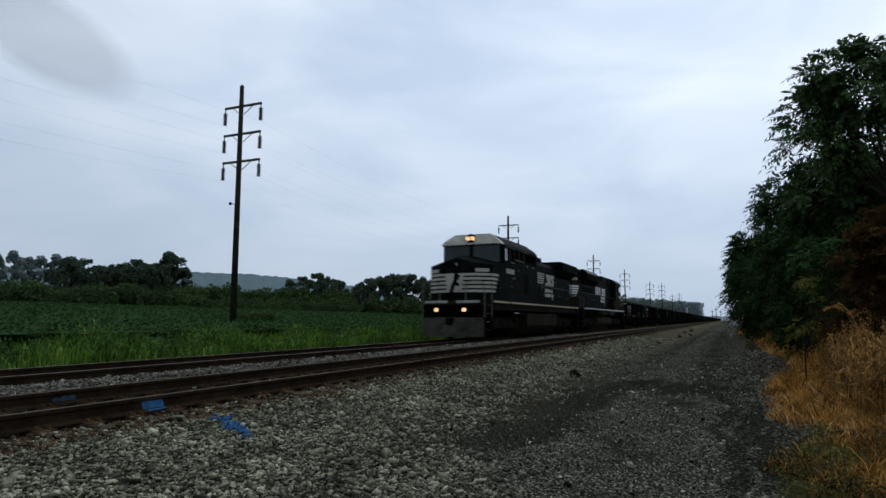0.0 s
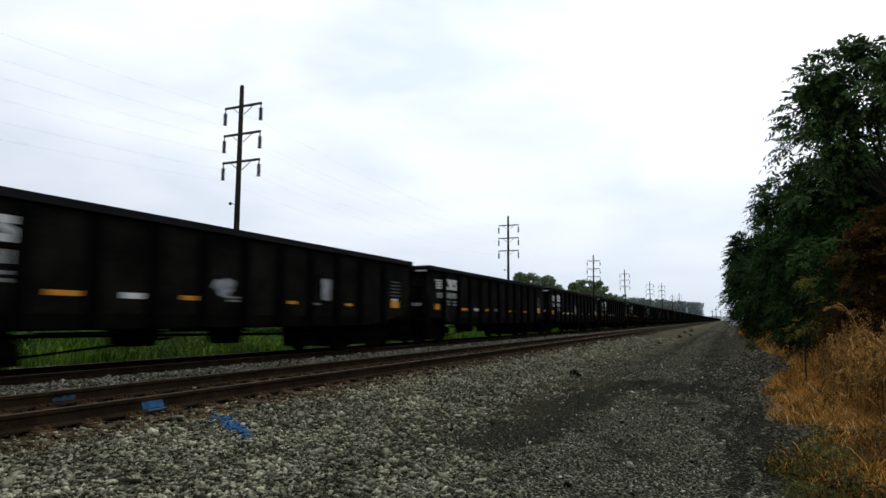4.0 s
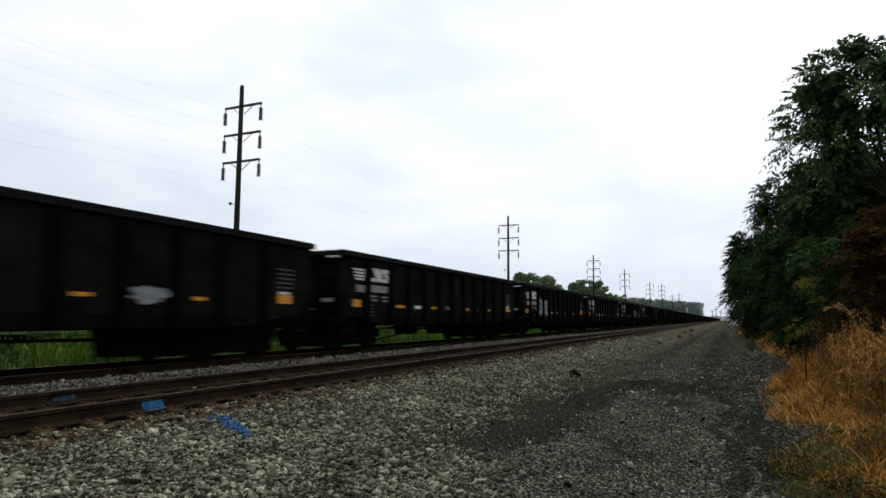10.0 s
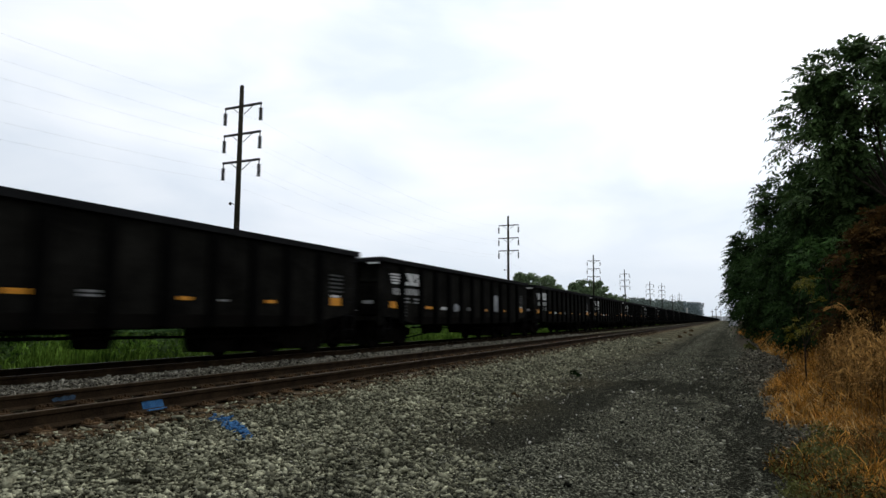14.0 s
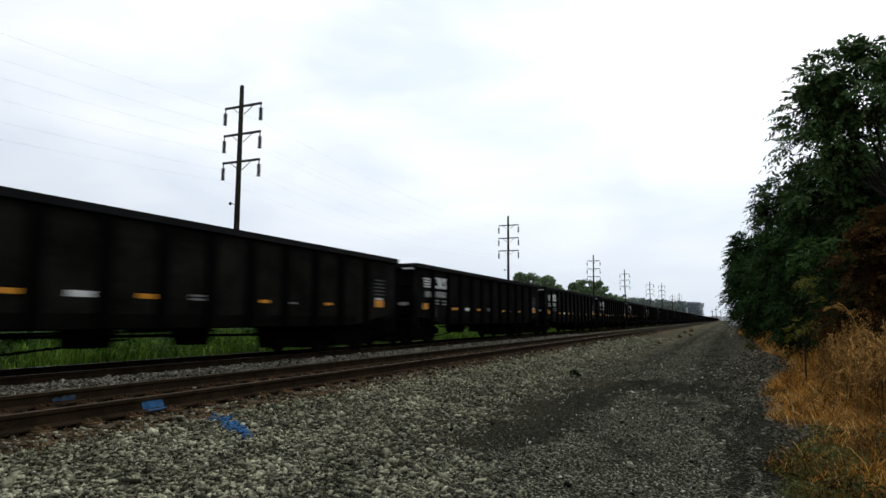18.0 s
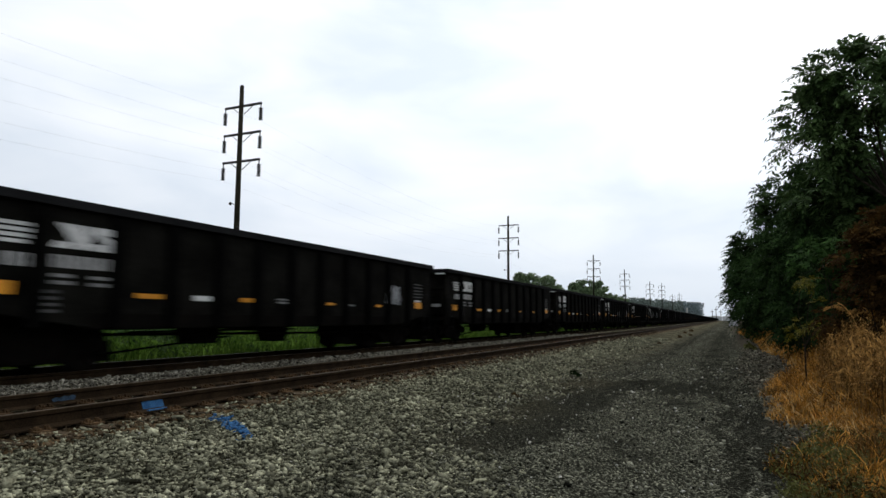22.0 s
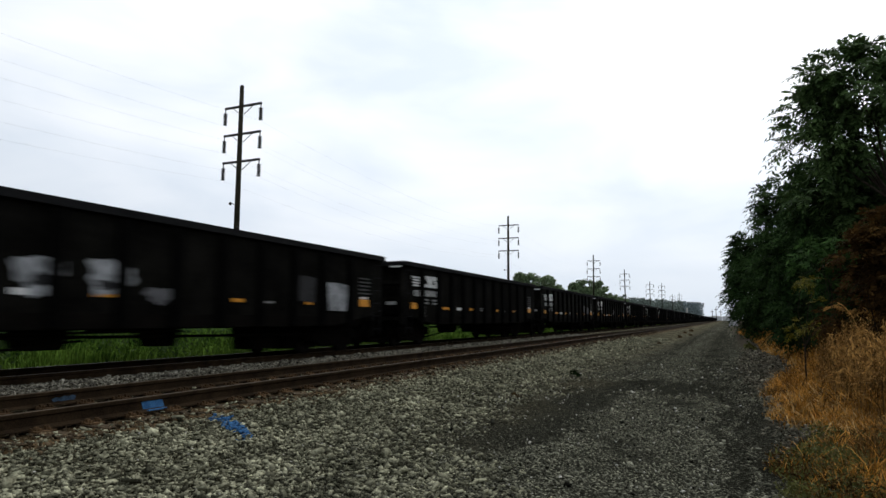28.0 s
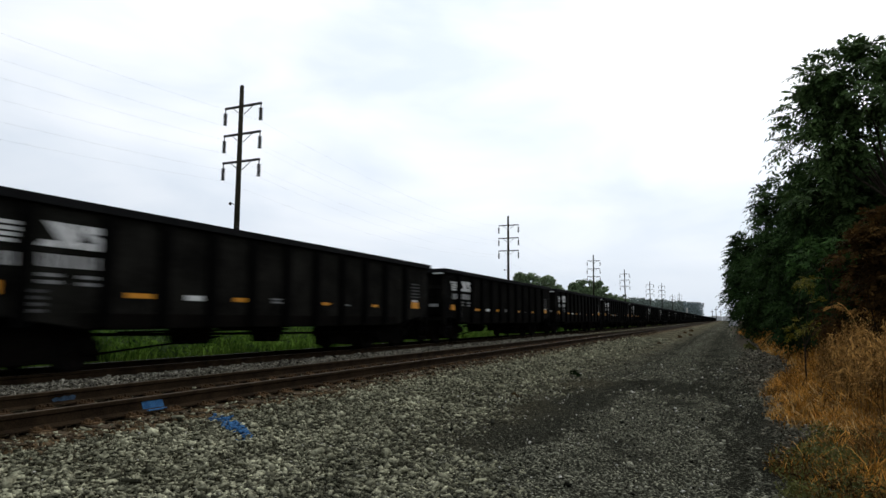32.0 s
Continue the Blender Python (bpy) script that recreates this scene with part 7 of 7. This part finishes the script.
    part("roof_hatch", block(-0.6, 0.6, 9.6, 10.2, 4.33, 4.42, 0.02), B, loco)
    bm = bmesh.new()
    for yy in (10.35, 10.6, 10.85):
        rod(bm, (0.3, yy, 4.32), (0.3, yy, 4.60), 0.05, n=8)
        rod(bm, (0.3, yy - 0.12, 4.60), (0.3, yy + 0.2, 4.62), 0.06, n=8)
    part("roof_fittings", bm, GRIME_AND_SHADE, loco)
    bm = bmesh.new()
    wing = [(-1.05, 3.62), (1.05, 3.62), (1.50, 4.06), (1.52, 4.54), (1.20, 4.64), (-1.20, 4.64), (-1.52, 4.54), (-1.50, 4.06)]
    prism(bm, wing, "y", 15.55, 19.45)
    prism(bm, [(-0.97, 4.0), (0.97, 4.0), (1.15, 4.32), (0.95, 4.52), (-0.95, 4.52), (-1.15, 4.32)], "y", 15.0, 15.55)
    part("radiator_wing", bm, B, loco)
    for s in (-1, 1):
        a, b = sorted((s * 1.525, s * 1.535))
        part("radiator_grille", block(a, b, 15.8, 19.2, 4.14, 4.48), GRIME_AND_SHADE, loco)
    chamfer_panel(loco, (1.53, 4.54), (1.21, 4.64), 15.6, 19.4)
    for y, z in ((9.4, 2.5), (10.6, 2.2), (11.9, 2.75), (13.9, 3.3), (15.3, 3.2), (16.2, 2.4), (17.4, 3.0), (18.3, 2.3), (18.9, 3.3)):
        part("small_plate", block(0.998, 1.008, y, y + 0.15, z, z + 0.06), GREY_MARK, loco)
    for y, z, w in ((4.2, 2.45, 0.3), (5.4, 3.30, 0.22), (7.7, 2.9, 0.25), (8.2, 3.35, 0.2), (2.6, 2.3, 0.18)):
        part("small_plate", block(1.550, 1.558, y, y + w, z, z + 0.06), WORN_MARK, loco)
    for y0, y1 in ((5.85, 6.05), (7.75, 8.75)):
        part("side_panel", block(1.550, 1.560, y0, y1, 2.0, 3.5, 0.004), LOCO_BLACK, loco)
    handrail(loco, 9.1, 19.4, 1.575, 1.64, posts=9)
    handrail(loco, 9.1, 19.4, -1.575, 1.64, posts=9)
    side_emblem(loco, 10.05, 12.72, 14.80, 2.97, 3.65, 1.0, CREAM, 0.12, 0.16)
    for k, y in enumerate((6.9, 8.0, 9.0)):
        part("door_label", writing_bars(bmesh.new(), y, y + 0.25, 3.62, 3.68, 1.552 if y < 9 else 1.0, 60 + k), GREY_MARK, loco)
    # running gear
    bm = bmesh.new()
    prism(bm, [(-1.10, 0.13), (1.10, 0.13), (1.46, 0.56), (1.46, 1.22), (-1.46, 1.22), (-1.46, 0.56)], "y", 7.15, 13.65)
    bmesh.ops.bevel(bm, geom=bm.edges[:], offset=0.04, segments=2, affect='EDGES')
    part("fuel_tank", bm, TANK_GREY, loco, "dusty grey fuel tank")
    loco_truck(loco, 4.15)
    loco_truck(loco, 16.55)
    end_rails(loco, 0.75, 1, RAIL_CREAM)
    end_rails(loco, 19.75, -1, LOCO_DUSTY)
    part("anticlimber", block(-1.30, 1.30, 0.62, 1.05, 1.52, 1.72, 0.03), LOCO_DUSTY, loco)
    for s in (-1, 1):
        a, b = sorted((s * 0.22, s * 1.30))
        part("anticlimber_edge", block(a, b, 0.60, 0.618, 1.61, 1.72), SOFT_MARK, loco, "cream edge of the front platform")
    part("pilot_beam", block(-1.5, 1.5, 0.85, 1.05, 0.9, 1.55, 0.02), GRIME_AND_SHADE, loco)
    for s in (-1, 1):
        lamp = part("ditch_light", block(s * 0.66 - 0.14, s * 0.66 + 0.14, 0.42, 0.86, 1.18, 1.44, 0.02), GRIME_AND_SHADE, loco, "lit ditch light")
        part("lens", rod(bmesh.new(), (s * 0.66, 0.395, 1.31), (s * 0.66, 0.43, 1.31), 0.09, n=14), LAMP_GLOW, lamp, "glowing lens")
    snowplow(loco, 0.0, 1, PLOW_DUST)
    bm = bmesh.new()
    for s in (-1, 1):
        for k in (0.30, 0.48):
            rod(bm, (s * k, 0.82, 1.25), (s * k, 0.66, 0.62), 0.03, n=6)
    part("air_hoses", bm, GRIME_AND_SHADE, loco)
    coupler(loco, 0.85, -1)
    coupler(loco, 19.8, 1)
    # stop light plates and horn on the roof
    part("horn", block(-0.5, 0.3, 8.4, 8.7, 4.98, 5.06, 0.02), GRIME_AND_SHADE, loco)
    return loco


TANK_DUST = surface("brown_dusty_tank", (0.010, 0.0090, 0.0050), (0.034, 0.030, 0.0175), scale=1.4, rough=0.9, bump=0.1, grain=22, spec=0.04)


def build_second():
    """Second unit, coupled back to front: long hood leading, cab trailing."""
    loco = thing("diesel_locomotive", "black diesel locomotive running hood first with dusty cab side", "locomotive", "locomotives of the coal train")
    B = LOCO_BLACK
    part("underframe", block(-1.10, 1.10, 0.6, 21.4, 1.22, 1.74, 0.02), GRIME_AND_SHADE, loco)
    part("deck", block(-1.54, 1.54, 0.5, 21.5, 1.73, 1.80, 0.01), B, loco)
    for s in (-1, 1):
        a, b = sorted((s * 1.545, s * 1.553))
        part("sill_stripe", block(a, b, 1.5, 20.9, 1.69, 1.775), WHITE_MARK, loco, "white stripe along the sill")
    # long hood with chamfered end
    bm = bmesh.new()
    prof = [(-1.0, 1.8), (1.0, 1.8), (1.0, 4.15), (0.80, 4.46), (-0.80, 4.46), (-1.0, 4.15)]
    prism(bm, prof, "y", 2.0, 16.3)
    part("long_hood", bm, B, loco)
    bm = bmesh.new()
    a = [(-0.62, 1.28, 1.8), (0.62, 1.28, 1.8), (0.62, 1.34, 4.30), (-0.62, 1.34, 4.30)]
    b = [(-1.0, 2.0, 1.8), (1.0, 2.0, 1.8), (1.0, 2.0, 4.56), (-1.0, 2.0, 4.56)]
    va, vb = [bm.verts.new(c) for c in a], [bm.verts.new(c) for c in b]
    bm.faces.new(va)
    bm.faces.new(vb[::-1])
    for i in range(4):
        bm.faces.new((va[i], va[(i + 1) % 4], vb[(i + 1) % 4], vb[i]))
    part("hood_end", bm, LOCO_DUSTY, loco, "dusty slanted hood end")

    def end_band(bm, s, k0, k1, z0, z1):
        """A painted quad on the slanted cheek of the hood end, from k0 to k1 of its width."""
        p0, p1 = Vector((s * (0.625 + 0.38 * k0), 1.29 + 0.72 * k0)), Vector((s * (0.625 + 0.38 * k1), 1.29 + 0.72 * k1))
        q = Vector((s * 0.02, -0.012))
        bm.faces.new([bm.verts.new(c) for c in ((p0.x + q.x, p0.y + q.y, z0), (p1.x + q.x, p1.y + q.y, z0), (p1.x + q.x, p1.y + q.y, z1), (p0.x + q.x, p0.y + q.y, z1))])
    for i in range(5):
        z0 = 2.60 + i * 0.178
        bm = bmesh.new()
        box(bm, -0.60, 0.60, 1.265, 1.279, z0, z0 + 0.115)
        reach = 0.62 + 0.15 * i
        for s in (-1, 1):
            end_band(bm, s, 0.0, min(reach, 1.0), z0, z0 + 0.115)
            if reach > 1.0:
                a, b = sorted((s * 1.004, s * 1.020))
                box(bm, a, b, 2.0, 2.0 + 0.75 * (reach - 1.0), z0, z0 + 0.115)
        part("end_stripe", bm, WHITE_MARK, loco, "white stripe round the hood end")
    for s in (-1, 1):
        bm = bmesh.new()
        for k in range(4):
            end_band(bm, s, 0.12 + 0.20 * k, 0.27 + 0.20 * k, 3.82, 4.02)
        part("number_marking", bm, SOFT_MARK, loco, "pale row of bars on the hood end")
    bm = bmesh.new()
    for k in range(5):
        box(bm, -0.50 + k * 0.21, -0.34 + k * 0.21, 1.275, 1.290, 3.66, 3.86)
    part("number_marking", bm, GREY_MARK, loco, "pale row of bars")
    part("end_lamp", rod(bmesh.new(), (0, 1.33, 4.08), (0, 1.26, 4.08), 0.11, n=12), GRIME_AND_SHADE, loco)
    bm = bmesh.new()
    prism(bm, [(-1.0, 3.60), (1.0, 3.60), (1.46, 3.95), (1.50, 4.42), (1.15, 4.72), (-1.15, 4.72), (-1.50, 4.42), (-1.46, 3.95)], "y", 3.15, 8.2)
    part("radiator_wing", bm, B, loco)
    part("radiator_cap", block(-1.0, 1.0, 2.1, 3.15, 4.46, 4.70, 0.06), B, loco)
    for s in (-1, 1):
        c, d = sorted((s * 1.50, s * 1.515))
        part("radiator_grille", block(c, d, 3.4, 8.0, 4.0, 4.38), GRIME_AND_SHADE, loco)
    hood_doors(loco, 2.9, 8.2, 1.003, 2.0, 3.5, 8)
    hood_doors(loco, 8.4, 16.0, 1.003, 2.0, 4.0, 12)
    bm = bmesh.new()
    rod(bm, (0, 10.3, 4.46), (0, 10.3, 4.78), 0.06, n=8)
    for dy in (-0.3, 0.0, 0.25):
        rod(bm, (-0.1, 10.3 + dy, 4.80), (0.55, 10.25 + dy, 4.86), 0.05, 0.12, 10)
    part("horn", bm, GRIME_AND_SHADE, loco)
    part("dynamic_brake_housing", block(-1.04, 1.04, 11.6, 16.2, 3.95, 4.76, 0.10), B, loco)
    part("brake_grille", block(1.042, 1.055, 13.7, 15.2, 4.05, 4.60), GRIME_AND_SHADE, loco)
    # cab at the trailing end
    bm = bmesh.new()
    prism(bm, [(-1.50, 1.8), (1.50, 1.8), (1.50, 4.34), (1.22, 4.66), (0.75, 4.84), (-0.75, 4.84), (-1.22, 4.66), (-1.50, 4.34)], "y", 16.3, 19.45)
    part("cab", bm, B, loco)
    part("cab_side_panel", block(1.502, 1.512, 15.4, 19.4, 1.85, 2.70, 0.003), LOCO_DUSTY, loco, "brown dusty lower cab side")
    part("side_box", block(0.9, 1.50, 15.3, 16.3, 1.8, 2.72, 0.02), LOCO_DUSTY, loco)
    for y0, y1, m in ((17.35, 17.95, GLASS_SIDE), (18.15, 19.2, GLASS_SKY)):
        for s in (-1, 1):
            c, d = sorted((s * 1.502, s * 1.522))
            fr = part("side_window", block(c, d, y0 - 0.06, y1 + 0.06, 3.50, 4.12, 0.01), GRIME_AND_SHADE, loco)
            c, d = sorted((s * 1.523, s * 1.53))
            part("pane", block(c, d, y0, y1, 3.56, 4.06), m if s > 0 else GLASS_DARK, fr)
    part("rain_gutter", block(1.50, 1.55, 16.3, 19.5, 4.30, 4.35, 0.01), LOCO_DUSTY, loco)
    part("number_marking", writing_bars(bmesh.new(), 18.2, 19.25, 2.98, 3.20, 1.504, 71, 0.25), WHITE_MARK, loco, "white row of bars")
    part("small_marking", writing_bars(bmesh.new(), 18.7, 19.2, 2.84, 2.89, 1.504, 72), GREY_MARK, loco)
    bm = bmesh.new()
    prism(bm, [(19.45, 1.8), (20.75, 1.8), (20.88, 2.6), (20.82, 3.25), (20.45, 3.55), (19.45, 3.66)], "x", -1.32, 1.32)
    bmesh.ops.bevel(bm, geom=bm.edges[:], offset=0.08, segments=2, affect='EDGES')
    part("nose", bm, LOCO_DUSTY, loco, "brown dusty low nose")
    part("nose_plate", block(1.322, 1.334, 19.98, 20.30, 2.02, 2.20), PLATE_OLIVE, loco, "pale yellow-green plate")
    for i in range(5):
        z0 = 2.25 + i * 0.2
        bm = box(bmesh.new(), -1.30, 1.30, 20.885, 20.90, z0, z0 + 0.11)
        box(bm, 1.322, 1.332, 20.35 + 0.05 * (4 - i), 20.88, z0, z0 + 0.11)
        part("nose_stripe", bm, WHITE_MARK, loco, "white nose stripe")
    for s in (-1, 1):
        part("windshield", block(min(s * 0.06, s * 1.15), max(s * 0.06, s * 1.15), 19.452, 19.47, 3.74, 4.30), GLASS_DARK, loco)
    handrail(loco, 2.2, 15.2, 1.575, 1.68, 2.84, posts=11)
    handrail(loco, 2.2, 15.2, -1.575, 1.68, 2.84, posts=11)
    side_emblem(loco, 8.70, 11.45, 13.35, 2.98, 3.64, 1.018, WHITE_MARK)
    # painted highlight on the radiator's top edge, small plates and latches on the hood
    chamfer_panel(loco, (1.50, 4.42), (1.15, 4.72), 3.15, 8.2)
    part("roof_edge", block(1.09, 1.16, 3.2, 8.15, 4.722, 4.745), GREY_MARK, loco, "pale highlight painted along the roof edge")
    chamfer_panel(loco, (1.50, 4.34), (1.22, 4.66), 16.4, 19.4)
    chamfer_panel(loco, (1.0, 4.15), (0.80, 4.46), 8.3, 11.5)
    for y, z in ((3.9, 2.9), (5.6, 2.75), (5.8, 2.2), (7.1, 3.1), (7.9, 2.5), (14.6, 2.6), (15.0, 3.3), (9.3, 2.1), (10.9, 2.05)):
        part("small_plate", block(1.018, 1.026, y, y + 0.16, z, z + 0.07), GREY_MARK, loco)
    for k in range(5):
        part("hood_vent", block(1.018, 1.030, 3.2 + k * 0.95, 3.95 + k * 0.95, 3.05, 3.40, 0.006), GRIME_AND_SHADE, loco)
    # tanks and running gear
    bm = bmesh.new()
    rod(bm, (0.78, 7.95, 0.80), (0.78, 15.3, 0.80), 0.46, n=20)
    rod(bm, (-0.78, 7.95, 0.80), (-0.78, 15.3, 0.80), 0.46, n=20)
    box(bm, -0.8, 0.8, 7.6, 15.28, 0.10, 1.22)
    part("fuel_tank", bm, TANK_DUST, loco, "dusty grey fuel tank")
    for y0, y1 in ((7.95, 11.2), (11.9, 15.1)):
        part("air_reservoir", rod(bmesh.new(), (1.32, y0, 1.46), (1.32, y1, 1.46), 0.185, n=14), TANK_DUST, loco, "long dusty air reservoir", smooth=True)
    loco_truck(loco, 4.45)
    loco_truck(loco, 18.2)
    end_rails(loco, 0.55, 1, RAIL_PAINT)
    end_rails(loco, 21.45, -1, RAIL_PAINT)
    part("pilot_beam", block(-1.5, 1.5, 0.5, 0.66, 0.5, 1.72, 0.02), GRIME_AND_SHADE, loco)
    part("pilot_beam", block(-1.5, 1.5, 21.34, 21.5, 0.30, 1.72, 0.02), GRIME_AND_SHADE, loco)
    # locker and hose panel on the platform behind the nose
    part("platform_locker", block(0.70, 1.40, 20.92, 21.32, 1.74, 2.62, 0.03), LOCO_DUSTY, loco, "brown dusty platform locker")
    part("locker_edge", block(1.40, 1.412, 20.92, 21.32, 1.80, 1.84), FADED_TAN, loco, "worn tan edge strip")
    for q in (-0.9, -0.45, 0.45, 0.9):
        part("air_hose", rod(bmesh.new(), (q, 21.52, 0.95), (q * 0.9, 21.78, 0.36), 0.04, n=6), GRIME_AND_SHADE, loco)
    snowplow(loco, 21.3, 1, GRIME_AND_SHADE)["label"] = "grimy black steel snowplow"
    coupler(loco, 0.5, -1)
    coupler(loco, 21.5, 1)
    return loco


TRAIN.append((build_lead(), 24.9))
TRAIN.append((build_second(), 45.05))


def build_moth():
    """A small moth that sits by the lens at first, then flutters past it."""
    wing = surface("moth_wing", (0.42, 0.45, 0.47), (0.55, 0.58, 0.60), scale=300, rough=0.9, bump=0, grain=900, spec=0.02)
    nt = wing.node_tree
    tc = nt.nodes.new("ShaderNodeTexCoord")
    ln = nt.nodes.new("ShaderNodeVectorMath")
    ln.operation = 'LENGTH'
    mp = nt.nodes.new("ShaderNodeMapping")
    mp.inputs["Location"].default_value = (-0.0062 / 0.0060, 0, 0)
    mp.inputs["Scale"].default_value = (1 / 0.0060, 1 / 0.0025, 0)
    clear = nt.nodes.new("ShaderNodeMapRange")
    clear.inputs["From Min"].default_value = 0.66
    clear.inputs["From Max"].default_value = 1.0
    clear.inputs["To Min"].default_value = 0.86
    clear.inputs["To Max"].default_value = 1.0
    tr = nt.nodes.new("ShaderNodeBsdfTransparent")
    mix = nt.nodes.new("ShaderNodeMixShader")
    nt.links.new(tc.outputs["Object"], mp.inputs["Vector"])
    nt.links.new(mp.outputs["Vector"], ln.inputs[0])
    nt.links.new(ln.outputs["Value"], clear.inputs["Value"])
    nt.links.new(clear.outputs["Result"], mix.inputs["Fac"])
    nt.links.new(nt.nodes["Principled BSDF"].outputs["BSDF"], mix.inputs[1])
    nt.links.new(tr.outputs["BSDF"], mix.inputs[2])
    nt.links.new(mix.outputs["Shader"], nt.nodes["Material Output"].inputs["Surface"])
    fur = surface("moth_fur", (0.16, 0.055, 0.014), (0.34, 0.13, 0.035), scale=400, rough=0.95, bump=0, grain=1500, spec=0.02)
    moth = thing("moth", "small brown moth with thin grey translucent wings", "moth")
    bm = bmesh.new()
    bmesh.ops.create_uvsphere(bm, u_segments=12, v_segments=8, radius=1.0)
    bmesh.ops.scale(bm, vec=(0.0011, 0.0040, 0.0010), verts=bm.verts[:])
    part("body", bm, fur, moth, smooth=True)
    for s in (-1, 1):
        bm = bmesh.new()
        n = 28
        prism(bm, [(0.0062 + 0.0060 * math.cos(2 * math.pi * i / n), 0.0025 * math.sin(2 * math.pi * i / n) * (1.0 + 0.12 * math.cos(2 * math.pi * i / n))) for i in range(n)], "z", -0.00003, 0.00003)
        w = part("wing", bm, wing, moth, "thin grey translucent wing")
        w.matrix_basis = pose(0, 0, 0.0008, 0, 0, 0 if s > 0 else 180)
    return moth


MOTH = build_moth()


def by_lens(right, up, ahead, roll, tilt=0.0):
    """A pose given in the camera's own directions."""
    return VIEW @ pose(right, up, -ahead, tilt, 0, roll)


def motions():
    """The train runs past along the farther track, and its wheels turn."""
    times = [r[0] for r in RUN]
    for ob, s0 in TRAIN:
        walk(ob, [(t, pose(TRAIN_X, s0 - travelled(t), 0)) for t in times])
    sit = by_lens(-0.0273, 0.0149, 0.036, -31)
    walk(MOTH, [(0.0, sit), (1.25, by_lens(-0.0270, 0.0151, 0.036, -33)), (1.40, by_lens(-0.031, 0.0185, 0.060, -50, 20)), (1.50, by_lens(0.0, 0.045, 0.06, -70, 30)), (1.60, by_lens(0.040, 0.0185, 0.062, -35, 40)),
                (1.72, by_lens(0.085, 0.035, 0.07, -20, 30)), (2.65, by_lens(0.07, 0.06, 0.07, 20, 30)), (2.80, by_lens(0.0335, 0.026, 0.060, 60, 40)), (2.90, by_lens(-0.002, 0.048, 0.065, 90, 40)), (3.00, by_lens(-0.066, 0.005, 0.125, 20, 78)),
                (3.12, by_lens(-0.12, -0.01, 0.08, 40, 30)), (4.5, by_lens(-2.0, 1.0, -1.0, 10)), (32.0, by_lens(-6.0, 3.0, -4.0, 0))])
    turned = {}
    for ob, _ in TRAIN:
        for w in ob.children_recursive:
            if not w.name.startswith("wheelset"):
                continue
            r, y = round(w.location.z, 3), round(w.location.y, 3)
            if (r, y) not in turned:
                rows = []
                for i in range(32 * FPS + 1):
                    t = i / FPS
                    rows.append((t, pose(0, y, r) @ Matrix.Rotation(travelled(t) / r, 4, 'X')))
                walk(w, rows)
                turned[(r, y)] = w
            elif w is not turned[(r, y)]:
                # alike wheels turn alike: they share the keys
                src = turned[(r, y)].animation_data
                w.rotation_mode = "QUATERNION"
                keys = w.animation_data_create()
                keys.action = src.action
                keys.action_slot = src.action_slot


motions()
